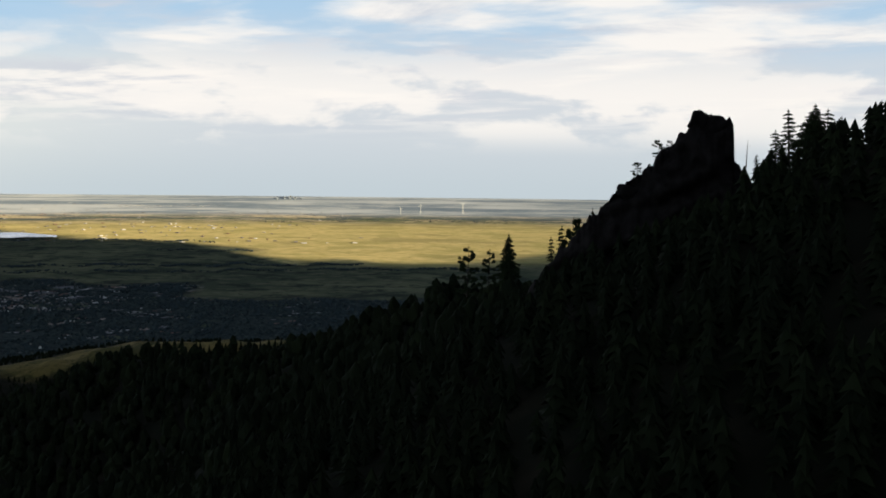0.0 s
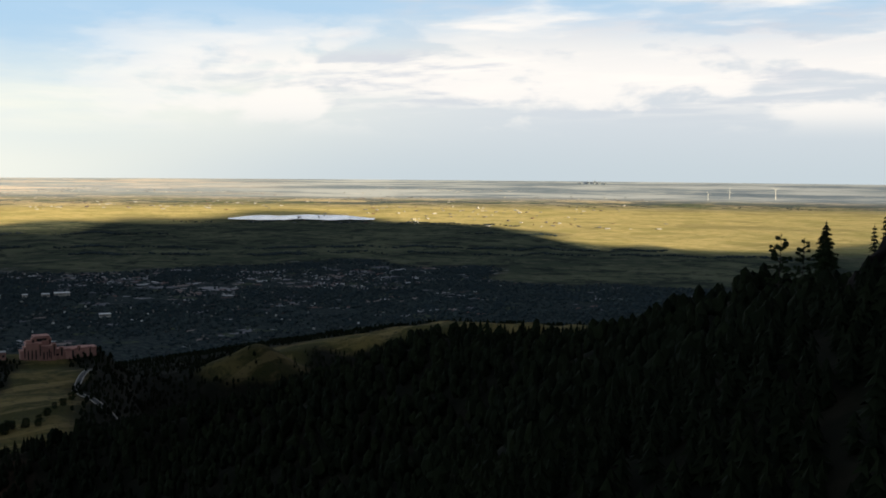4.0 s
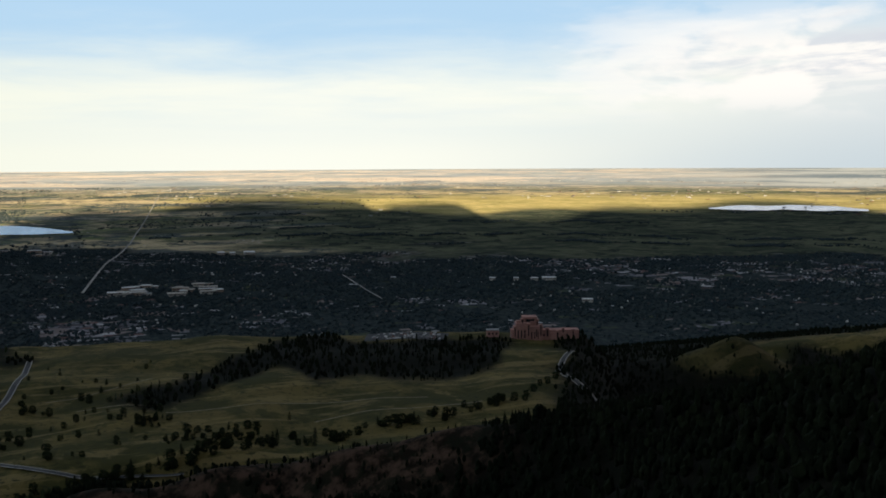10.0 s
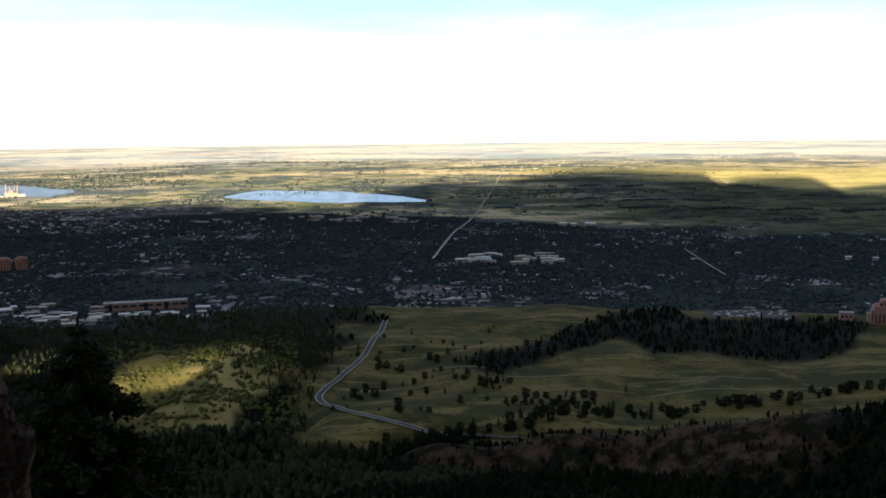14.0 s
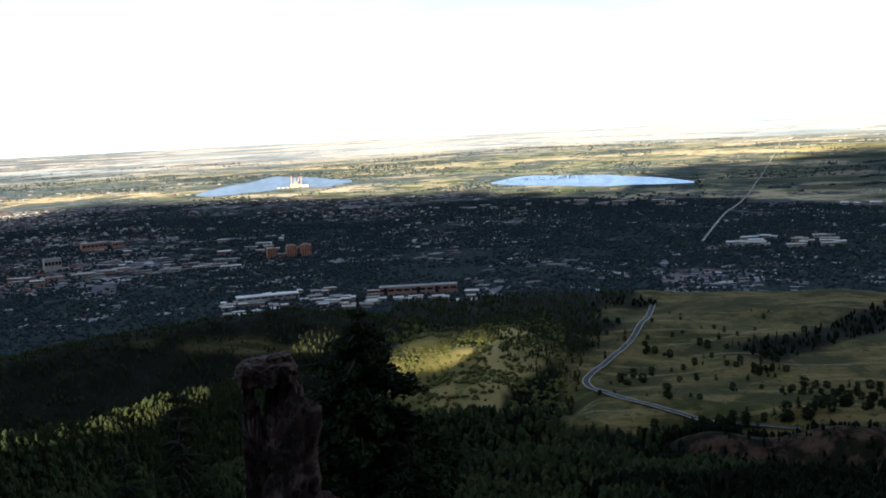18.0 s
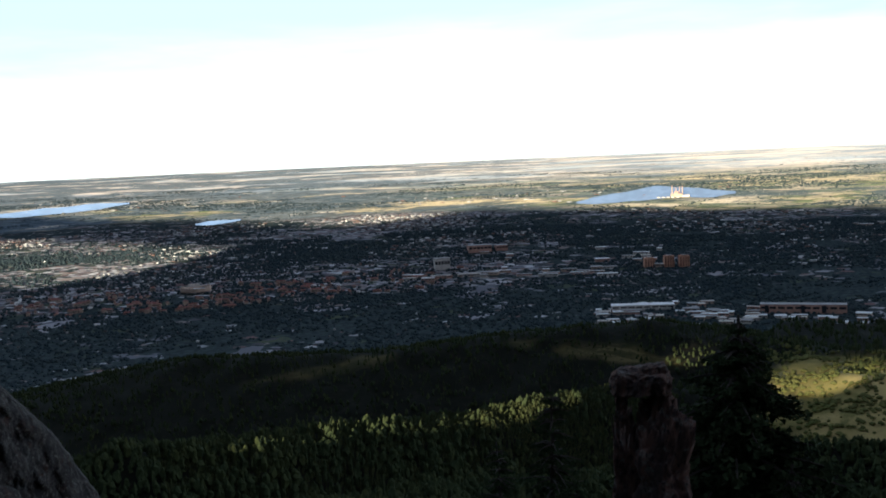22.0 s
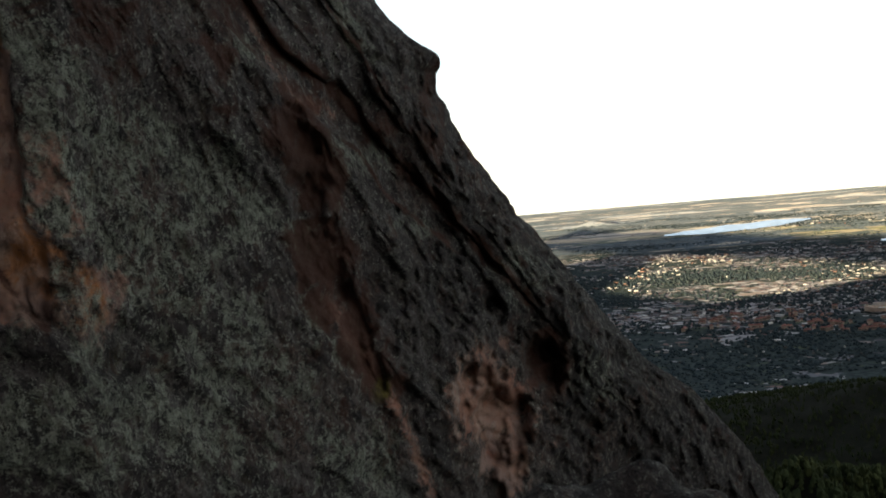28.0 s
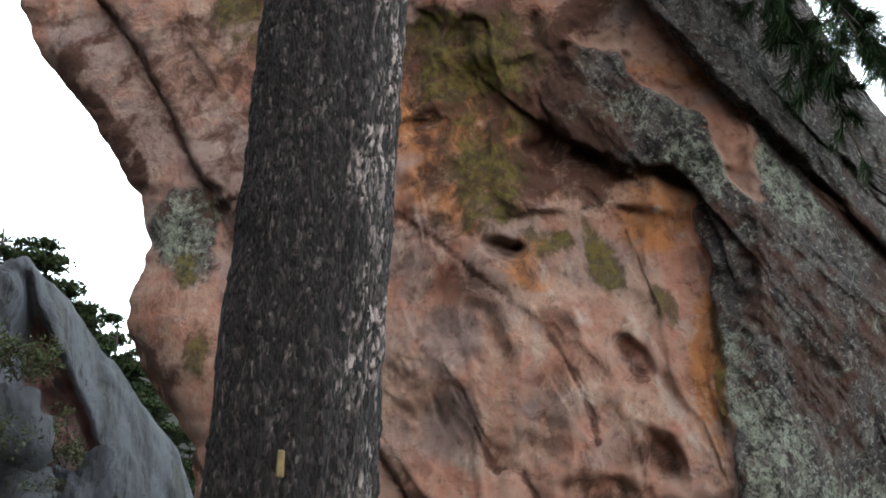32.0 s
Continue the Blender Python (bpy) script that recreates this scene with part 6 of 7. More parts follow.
def pinnacle_material():
    m = material("dark_red_sandstone", 0.95)
    k = Nodes(m)
    v, fall = k.coords("Object"), k.coords("Object", (1.6, 1.6, 0.4))
    col = k.mix(k.ramp(k.noise(fall, 1.6, 8, 0.68, 0.3), 0.38, 0.62), (0.030, 0.020, 0.019), (0.110, 0.060, 0.047))
    col = k.mix(k.ramp(k.noise(v, 2.6, 8, 0.7), 0.54, 0.60, 0, 0.7), col, (0.110, 0.100, 0.092))
    col = k.mix(k.ramp(k.noise(fall, 5.0, 9, 0.74), 0.54, 0.60, 0, 0.85), col, (0.012, 0.010, 0.010))
    k.put(k.b.inputs["Base Color"], col)
    k.bump(k.noise(v, 4.0, 10, 0.74), 1.0, 0.12)
    return m


PINNACLE_STONE = pinnacle_material()


def build_pinnacle():
    root = tagged(new("rock_pinnacle"), "weathered sandstone pinnacle with an overhanging cap", "rock")
    root.matrix_world = Matrix.Translation(compass(68.4, 0, 31) + Vector((0, 0, -7.2))) @ pose(0, 0, 0, 0, 0, -68.6)
    for name, size, at, lean, seed, fresh in (("cap", (0.78, 0.8, 0.36), (0.06, 0, 0.16), 4, 3, 0.42), ("knob", (0.36, 0.4, 0.22), (0.42, 0, 0.42), -8, 12, 0.4), ("neck", (0.17, 0.4, 0.5), (-0.56, 0, -0.5), 3, 4, 0.45),
                                            ("slab", (0.80, 0.8, 2.6), (0.55, -0.1, -3.3), 5, 7, 0.25), ("column", (0.42, 0.7, 3.2), (-0.46, 0.1, -4.3), 1, 6, 0.38), ("foot", (2.4, 1.8, 4.0), (0.6, 0.9, -8.5), 0, 9, 0.2)):
        ob = part(name, crag_mesh(name, size, seed, fresh, 6, 0.36, PINNACLE_STONE), root)
        ob.matrix_local = Matrix.Translation(at) @ pose(0, 0, 0, 0, lean, 0)


build_pinnacle()


def slab_material():
    m = material("blue_grey_sandstone", 0.9)
    k = Nodes(m)
    v = k.coords("Object")
    dip = k.coords("Object", (1, 1, 0.3), rot=(0, radians(-42), radians(30)))
    col = k.mix(k.ramp(k.noise(dip, 1.2, 8, 0.68, 0.4), 0.36, 0.64), (0.055, 0.056, 0.064), (0.150, 0.154, 0.176))
    col = k.mix(k.ramp(k.noise(v, 0.9, 7, 0.65), 0.55, 0.66, 0, 0.6), col, (0.105, 0.105, 0.080))
    col = k.mix(k.ramp(k.noise(dip, 3.5, 9, 0.75), 0.56, 0.64, 0, 0.8), col, (0.034, 0.032, 0.034))
    col = k.mix(k.ramp(k.attr("fresh").outputs["Fac"], 0.3, 0.6), col, k.mix(k.ramp(k.noise(v, 1.5, 8, 0.7), 0.38, 0.62), (0.075, 0.032, 0.028), (0.15, 0.070, 0.058)))
    k.put(k.b.inputs["Base Color"], col)
    seam = k.noise(k.coords("Object", (2.2, 2.2, 0.25), rot=(0, radians(-42), radians(30))), 2.0, 9, 0.72, 0.3)
    col = k.mix(k.ramp(seam, 0.55, 0.62, 0, 0.75), col, (0.035, 0.033, 0.035))
    k.put(k.b.inputs["Base Color"], col)
    k.bump(k.math("ADD", k.noise(dip, 6.0, 10, 0.8), k.math("MULTIPLY", k.noise(v, 7.0, 9, 0.78), 0.6)), 1.0, 0.5)
    return m


FAR_ROCK = slab_material()


def build_far_slab():
    """A tilted plate of pale rock that runs up to the left behind the trunk, broken red under its edge."""
    root = tagged(new("rock_slab"), "pale blue-grey slab of rock behind the pine trunk", "rock")
    n, m = 170, 110
    top = np.array([(-50, 17.5), (-42, 17.8), (-38.2, 16.4), (-37.0, 16.9), (-36.6, 16.9), (-34.3, 15.0), (-32, 12.3), (-30, 10.1), (-28, 7.8), (-27.6, 6.7), (-25.0, 1.0)])
    az = np.linspace(-50, -25, n)[None, :]
    el = np.interp(az, top[:, 0], top[:, 1]) + 0.16 * rubble(az, az * 0, 1.2, 7, 4)
    t = np.linspace(0, 1, m)[:, None]
    d0 = np.interp(az, [-50, -37, -25], [16, 19, 24])
    Zt = np.tan(np.radians(el)) * d0
    drop = (1 - t) * 10.0
    Z = Zt - drop
    s = np.radians(az) * 19
    # a smooth bright band lies under the edge; below it the rock has broken back, red, then blocks
    band = np.interp(az, [-38, -36.3, -35.9, -34.4, -32.7, -31.2, -29], [0.2, 0.3, 0.8, 1.25, 1.55, 2.1, 4.5]) + 0.12 * rubble(s, Z, 0.6, 44, 4)
    inset = smooth(drop, band, band + 0.25) * (1 - smooth(drop, band + 1.6, band + 2.6))
    d = d0 - 1.2 * np.sqrt(np.clip(1 - t ** 10, 0, 1)) + 0.8 * smooth(drop, band, band + 0.25) * smooth(az, -37.5, -36) - drop * 0.16
    d = d - 0.45 * rubble(s + Z * 0.6, (Z - s) * 0.5, 1.6, 20, 5, True) * smooth(drop, band, band + 0.8) - 0.11 * rubble(s + Z, (Z - s) * 0.5, 0.6, 30, 5, True)
    back = d0 + 2.0 + 0 * Z
    V = np.concatenate([np.stack([np.sin(np.radians(az)) * d, np.cos(np.radians(az)) * d, Z], -1), np.stack([np.sin(np.radians(az)) * back, np.cos(np.radians(az)) * back, Z[::-1]], -1)]).reshape(-1, 3)
    me = mesh_from("slab", V, grid_faces(2 * m, n), FAR_ROCK, True)
    red = np.concatenate([inset * smooth(az, -36.3, -35.6) * (1 - smooth(az, -31.9, -31.2)), 0 * Z]).ravel()
    at = me.attributes.new("fresh", 'FLOAT', 'POINT')
    at.data.foreach_set("value", red.astype(np.float32))
    part("slab", me, root)
    for az_, d_, z_, size, seed in ((-32.2, 17.0, 1.55, (0.30, 0.4, 0.75), 11), (-33.2, 16.6, 1.3, (0.45, 0.4, 0.6), 13), (-35.5, 16.0, 1.2, (0.9, 0.6, 0.55), 15), (-37.5, 15.5, 2.2, (0.9, 0.6, 0.6), 17), (-34.3, 15.8, 0.4, (1.0, 0.7, 0.6), 19), (-30.6, 17.8, 0.9, (0.4, 0.5, 0.7), 23)):
        ob = part("block", crag_mesh("block", size, seed, 0.0, 4, 0.3, FAR_ROCK), root)
        ob.matrix_local = Matrix.Translation(compass(az_, 0, d_) + Vector((0, 0, z_))) @ pose(0, 0, 0, 8, -12, seed * 20)


build_far_slab()


def build_shrub(at, size, seed):
    """A low bush: a few bent stems and a loose heap of small leaves."""
    rng = np.random.RandomState(seed)
    root = tagged(new("shrub"), "small green bush growing in a cleft of the rock", "shrub", "cleft shrubs")
    root.location = at
    bm = bmesh.new()
    V, F = [], []
    for i in range(9):
        a, L = rng.uniform(0, 6.28), size * rng.uniform(0.5, 1.0)
        e = Vector((math.cos(a) * L * 0.8, math.sin(a) * L * 0.8, L * rng.uniform(0.3, 0.8)))
        tube(bm, [(0, 0, -0.1), e * 0.5 + Vector((0, 0, 0.1 * size)), e], 0.02 * size, 0.008 * size, 4)
        for j in range(70):
            o = e * rng.uniform(0.45, 1.1) + Vector(rng.normal(0, 0.15 * size, 3))
            p, q = Vector(rng.normal(0, 1, 3)).normalized(), Vector(rng.normal(0, 1, 3)).normalized()
            w = size * rng.uniform(0.04, 0.09)
            F.append((len(V), len(V) + 1, len(V) + 2))
            V += [tuple(o + p * w), tuple(o - p * w * 0.5 + q * w * 0.6), tuple(o - p * w * 0.5 - q * w * 0.6)]
    part("stem_cluster", bm_mesh("stems", bm, TWIG), root)
    part("leaves", mesh_from("leaves", V, F, LEAF_NEAR), root)


LEAF_NEAR = foliage("bush_leaves", (0.030, 0.040, 0.018), (0.075, 0.085, 0.040), (0.050, 0.055, 0.030))
for i, (az, d, z, size) in enumerate(((-33.4, 16.2, 2.0, 0.45), (-35.2, 15.6, 2.2, 0.6), (-36.2, 15.3, 3.0, 0.7), (-37.3, 15.0, 3.1, 0.7), (-36.6, 15.0, 1.9, 0.6), (-35.0, 15.4, 1.3, 0.5), (-30.4, 17.4, 1.35, 0.4), (-37.8, 14.8, 2.0, 0.6))):
    build_shrub(compass(az, 0, d) + Vector((0, 0, z)), size, i + 60)

for az, d, el, kind, wide in ((-39.2, 33, 19.4, "near_pine", 1.5), (-38.4, 32, 18.9, "near_fir", 1.0), (-37.4, 34, 18.0, "near_pine", 1.4), (-36.2, 36, 16.6, "near_pine", 1.3), (-35.4, 36, 16.9, "near_pine", 1.3), (-34.2, 37, 15.1, "near_pine", 1.3),
                              (-33.2, 37, 14.0, "near_pine", 1.4), (-32.6, 38, 14.1, "near_fir", 1.1), (-31.9, 38, 14.7, "near_pine", 1.2), (-31.2, 38, 13.2, "near_fir", 1.2), (-30.6, 38, 12.0, "near_fir", 1.2), (-29.6, 38, 11.0, "near_fir", 1.2), (-28.6, 38, 9.6, "near_fir", 1.2), (-27.6, 38, 8.6, "near_fir", 1.2)):
    x, y = polar(az, d)
    g = float(height(x, y)) - 0.5
    plant(kind, Vector((x, y, g)), max(3.0, math.tan(radians(el)) * d - g), wide, az * 31 % 360, "pine_tree", "pine growing behind the grey rock slab", "pines behind the slab")


# ---------------------------------------------------------------- water and roads
def water_material(name, ripple, tone, mirror, tip):
    m = material(name, 0.12, mirror)
    k = Nodes(m)
    v = k.coords("Object")
    k.put(k.b.inputs["Base Color"], k.mix(k.ramp(k.noise(v, 0.02, 4), 0.4, 0.6), tuple(c * 0.85 for c in tone), tone))
    k.put(k.b.inputs["Specular IOR Level"], 0.5)
    k.bump(k.noise(v, 0.25, 4), ripple, 0.5)
    # the drawn-in land tips the sheet towards the ledge; the water itself lies nearly level
    level = k.node("ShaderNodeVectorMath")
    level.operation = 'MULTIPLY_ADD'
    far = k.node("ShaderNodeVectorMath")
    far.operation = 'NORMALIZE'
    k.link(k.node("ShaderNodeNewGeometry").outputs["Position"], far.inputs[0])
    k.link(far.outputs[0], level.inputs[0])
    level.inputs[1].default_value, level.inputs[2].default_value = (-tip, -tip, 0.0), (0.0, 0.0, 1.0)
    unit = k.node("ShaderNodeVectorMath")
    unit.operation = 'NORMALIZE'
    k.link(level.outputs[0], unit.inputs[0])
    bump = next(q for q in k.t.nodes if q.bl_idname == "ShaderNodeBump")
    k.link(unit.outputs[0], bump.inputs["Normal"])
    return m


WATER, RIPPLED = water_material("lake_water", 0.01, (0.90, 0.93, 0.96), 0.9, 0.18), water_material("rippled_lake_water", 0.05, (0.42, 0.52, 0.66), 0.5, 0.20)
ASPHALT = plain("asphalt", (0.055, 0.055, 0.058), 0.9, 0.25, 0.05)
SHOULDER = plain("gravel_shoulder", (0.34, 0.32, 0.29), 0.95, 0.2, 0.2)
CONCRETE_ROAD = plain("pale_road", (0.34, 0.33, 0.31), 0.9, 0.2, 0.02)


def build_lake(name, outline, label, lift=10, mat=None):
    """A lake: outline gives heading, near and far height angle, west shore to east shore."""
    n, m = 90, 8
    az = np.linspace(outline[0][0], outline[-1][0], n)
    lo = np.interp(az, [o[0] for o in outline], [o[1] for o in outline])
    hi = np.interp(az, [o[0] for o in outline], [o[2] for o in outline])
    w = 0.09 * (hi - lo)
    lo, hi = lo + w * waves(az, az * 0, 2.2, 3), hi + w * waves(az, az * 0, 1.8, 4)
    lo, hi = (np.convolve(np.pad(q, 4, 'edge'), np.ones(9) / 9, 'valid') for q in (lo, hi))
    el = lo[None] + (hi - lo)[None] * np.linspace(0, 1, m)[:, None]
    D = (PLAIN + lift) / np.tan(np.radians(el))
    X, Y = np.sin(np.radians(az))[None] * D, np.cos(np.radians(az))[None] * D
    V = np.stack(fold(X, Y, np.full_like(X, PLAIN + lift)), -1).reshape(-1, 3)
    return tagged(new(name, mesh_from(name, V, grid_faces(m, n), mat or WATER, True)), label, "lake", kind="structure")


build_lake("water", [(81.3, -3.45, -3.40), (82.6, -3.62, -3.16), (85, -3.72, -3.14), (87, -3.86, -3.2), (89, -3.82, -3.36), (91, -3.86, -3.55), (92.2, -3.85, -3.8)], "pale reservoir among dark trees on the plain")
build_lake("water", [(126.1, -2.84, -2.80), (127.5, -2.9, -2.66), (130, -2.86, -2.62), (132, -2.88, -2.62), (134, -2.88, -2.8)], "bright narrow lake on the edge of the prairie")
build_lake("water", [(65.3, -3.22, -3.16), (66.2, -3.32, -2.95), (68, -3.28, -2.62), (70, -3.1, -2.45), (71.2, -3.12, -2.6), (72.3, -3.16, -2.72), (73.7, -3.0, -2.85)], "blue reservoir beside the power station", 10, RIPPLED)
build_lake("water", [(33.8, -2.45, -2.38), (36, -2.5, -2.16), (39, -2.4, -2.02), (41.3, -2.12, -2.04)], "blue-grey reservoir on the northern plain", 10, RIPPLED)
build_lake("water", [(44.6, -3.45, -3.38), (45.6, -3.5, -3.24), (47, -3.32, -3.24)], "small blue pond at the edge of the town", 10, RIPPLED)


def ribbon(pts, width, offset, lift, n=140):
    """A strip that follows the land: pts are headings and distances."""
    t = np.linspace(0, len(pts) - 1, n)
    i = np.arange(len(pts))
    x = np.interp(t, i, [polar(*p)[0] for p in pts])
    y = np.interp(t, i, [polar(*p)[1] for p in pts])
    ker = np.ones(9) / 9
    xs = np.convolve(np.pad(x, 4, 'edge'), ker, 'valid')
    ys = np.convolve(np.pad(y, 4, 'edge'), ker, 'valid')
    tx, ty = np.gradient(xs), np.gradient(ys)
    L = np.hypot(tx, ty)
    nx, ny = -ty / L, tx / L
    rows = []
    for o in (offset - width / 2, offset + width / 2):
        X, Y = xs + nx * o, ys + ny * o
        rows.append(np.stack(fold(X, Y, height(xs, ys) + lift), -1))
    return np.stack(rows, 0).reshape(-1, 3), grid_faces(2, n)


def build_road(name, pts, width, label, mat=ASPHALT, shoulder=1.2, lift=1.2):
    v, f = ribbon(pts, width, 0, lift)
    road = tagged(new(name, mesh_from("carriageway", v, f, mat)), label, "road", kind="structure")
    if shoulder:
        for s in (-1, 1):
            v, f = ribbon(pts, shoulder, s * (width / 2 + shoulder / 2), lift + 0.05)
            part("shoulder", mesh_from("shoulder", v, f, SHOULDER), road)
    return road


build_road("road", [(89.9, 1640), (89.5, 1512), (89.0, 1401), (87.7, 1255), (86.5, 1176), (86.0, 1144), (86.5, 1101), (88.6, 1048), (90.5, 1011), (92.3, 991), (94.9, 983), (97.7, 975)], 6.0, "dark two-lane road with pale shoulders winding over the mesa")
build_road("road", [(118.9, 1560), (118.5, 1506), (118.1, 1425), (118.6, 1376), (119.3, 1323), (120.2, 1280)], 6.0, "dark two-lane road with pale shoulders winding over the mesa")


PATH_DIRT = plain("trodden_path", (0.22, 0.18, 0.11), 0.95, 0.3, 0.1)
for pts in ([(96.5, 1195), (99.5, 1215), (103, 1232), (107, 1240), (111, 1250)], [(90.5, 1335), (92.5, 1345), (94.5, 1372), (96, 1420)], [(104.5, 1150), (107, 1172), (111, 1190), (114, 1215)], [(92, 1275), (94.5, 1262), (96.5, 1240)]):
    build_road("footpath", pts, 2.6, "pale trodden path crossing the mesa meadow", PATH_DIRT, 0, 0.5)


def by_angle(az, el, z=PLAIN):
    return az, z / math.tan(radians(el))


build_road("road", [by_angle(96.6, -1.95), by_angle(96.3, -2.5), by_angle(95.97, -3.1), by_angle(95.5, -3.85), by_angle(95.0, -4.6), by_angle(94.6, -5.05), by_angle(93.8, -5.55), by_angle(93.2, -6.3), by_angle(92.5, -7.2)], 11, "pale straight highway running out over the plain", CONCRETE_ROAD, 0, 12)
build_road("road", [by_angle(61.7, -7.2), by_angle(63.5, -7.2), by_angle(66.2, -7.15)], 14, "pale straight highway running out over the plain", CONCRETE_ROAD, 0, 9)
build_road("road", [by_angle(106.2, -6.5), by_angle(107.4, -7.3), by_angle(108.4, -7.9)], 6, "pale straight highway running out over the plain", CONCRETE_ROAD, 0, 9)

# ---------------------------------------------------------------- buildings
PINK_CONCRETE = plain("pink_concrete", (0.42, 0.215, 0.18), 0.85, 0.15, 0.05)
DARK_GLASS = plain("dark_glass", (0.03, 0.03, 0.035), 0.2, 0.1, 0.1)
RED_BRICK = plain("red_brick", (0.46, 0.26, 0.20), 0.9, 0.2, 0.05)
ORANGE_BRICK = plain("orange_brick", (0.56, 0.29, 0.19), 0.9, 0.2, 0.05)
WHITE_ROOF = plain("white_roofing", (0.72, 0.72, 0.72), 0.8, 0.1, 0.03)
GREY_ROOF = plain("grey_roofing", (0.33, 0.32, 0.32), 0.9, 0.2, 0.03)
TILE_ROOF = plain("red_tile_roof", (0.215, 0.088, 0.074), 0.9, 0.25, 0.05)
STONE_WALL = plain("tan_stone_wall", (0.42, 0.31, 0.24), 0.9, 0.2, 0.05)
PALE_WALL = plain("pale_wall", (0.52, 0.47, 0.42), 0.9, 0.15, 0.05)
STEEL_WHITE = plain("white_steel", (0.80, 0.80, 0.78), 0.5, 0.05, 0.01)
# pale grey-blue puts distance haze into the far towers' colour
HAZE_BLUE = plain("hazy_city_wall", (0.28, 0.32, 0.36), 0.7, 0.1, 0.01)
BROWN_ROOF = plain("brown_roof", (0.22, 0.13, 0.10), 0.9, 0.25, 0.03)


def box(bm, x0, x1, y0, y1, z0, z1):
    v = [bm.verts.new(p) for p in ((x0, y0, z0), (x1, y0, z0), (x1, y1, z0), (x0, y1, z0), (x0, y0, z1), (x1, y0, z1), (x1, y1, z1), (x0, y1, z1))]
    for q in ((0, 3, 2, 1), (4, 5, 6, 7), (0, 1, 5, 4), (1, 2, 6, 5), (2, 3, 7, 6), (3, 0, 4, 7)):
        bm.faces.new([v[i] for i in q])


def box_mesh(name, mat, *boxes):
    bm = bmesh.new()
    for b in boxes:
        box(bm, *b)
    return bm_mesh(name, bm, mat)


def stand(az, d, turn=0.0, grow_by=1.0):
    """Where a thing stands on the land, its front turned to the ledge."""
    p, s = on_ground(az, d)
    return Matrix.Translation(p) @ pose(0, 0, 0, 0, 0, -az + turn) @ Matrix.Scale(s * grow_by, 4)


def build_laboratory():
    """Stepped pink concrete towers with deep dark window slots, and a long low wing."""
    root = tagged(new("laboratory_building"), "stepped pink concrete laboratory with tall slit windows on the mesa", "building")
    root.matrix_world = stand(117.0, 1690, 8)
    blocks = [(-36, -14, -8, 14, 0, 27), (-14, 6, -12, 12, 0, 22), (-24, -2, 0, 20, 0, 36), (6, 66, -6, 14, 0, 15), (20, 44, -10, -2, 0, 11), (-44, -34, -4, 10, 0, 16), (48, 64, -9, 4, 0, 12)]
    for b in blocks:
        w = part("wing", box_mesh("wing", PINK_CONCRETE, b), root)
        part("parapet", box_mesh("parapet", PINK_CONCRETE, (b[0] - 0.7, b[1] + 0.7, b[2] - 0.7, b[3] + 0.7, b[5] - 2.2, b[5] + 0.8)), w)
    for b in ((-40, -36, -7, 4, 0, 21), (-19, -15, -13, -8, 0, 26), (-6, -2, -14, -9, 0, 19), (1, 5, -14, -8, 0, 25), (12, 17, -9, -4, 0, 18), (28, 33, -12, -6, 0, 14), (38, 42, -9, -4, 0, 18), (54, 58, -11, -5, 0, 16), (-28, -23, -3, 4, 0, 33), (-3, 1, 2, 8, 0, 31)):
        w = part("stair_shaft", box_mesh("stair_shaft", PINK_CONCRETE, b), root)
        part("hood", box_mesh("hood", PINK_CONCRETE, (b[0] - 0.6, b[1] + 0.6, b[2] - 1.2, b[3], b[5], b[5] + 1.6)), w)
        part("slot", box_mesh("slot", DARK_GLASS, (b[0] + 1.2, b[1] - 1.2, b[2] - 0.4, b[2] + 0.2, b[5] * 0.3, b[5] - 1.0)), w)
    for b in blocks[:3]:
        n = int((b[1] - b[0]) / 5)
        for i in range(n):
            x = b[0] + (i + 0.5) * (b[1] - b[0]) / n
            part("window", box_mesh("window", DARK_GLASS, (x - 0.9, x + 0.9, b[2] - 0.5, b[2] + 0.3, b[5] * 0.12, b[5] * 0.62)), root)
    for i in range(9):
        x = 9 + i * 6.2
        part("window", box_mesh("window", DARK_GLASS, (x - 1.8, x + 1.8, -6.5, -5.5, 6.0, 9.0)), root)
    for x in (-30, -8):
        part("roof_vault", box_mesh("roof_vault", PINK_CONCRETE, (x - 5, x + 5, -2, 8, 27 if x < -20 else 22, 31 if x < -20 else 30)), root)
    part("roof_window", box_mesh("roof_window", DARK_GLASS, (-20, -6, -0.6, 0.4, 29, 33)), root)
    annex = tagged(new("annex_building"), "low pink concrete annex beside the laboratory", "building")
    annex.matrix_world = stand(114.5, 1690, 4)
    part("wall", box_mesh("wall", PINK_CONCRETE, (-10, 10, -6, 8, 0, 11)), annex)
    part("roof", box_mesh("roof", GREY_ROOF, (-10.6, 10.6, -6.6, 8.6, 11, 12)), annex)
    for x in (-6, 0, 6):
        part("window", box_mesh("window", DARK_GLASS, (x - 1.6, x + 1.6, -6.4, -5.6, 4, 7.5)), annex)


build_laboratory()
v, f = ribbon([(107.4, 1705), (109.6, 1700), (112.0, 1690)], 70, 0, 1.0)
tagged(new("parking_lot", mesh_from("parking_lot", v, f, ASPHALT)), "wide asphalt parking lot behind the laboratory grove", "parking lot", kind="structure")


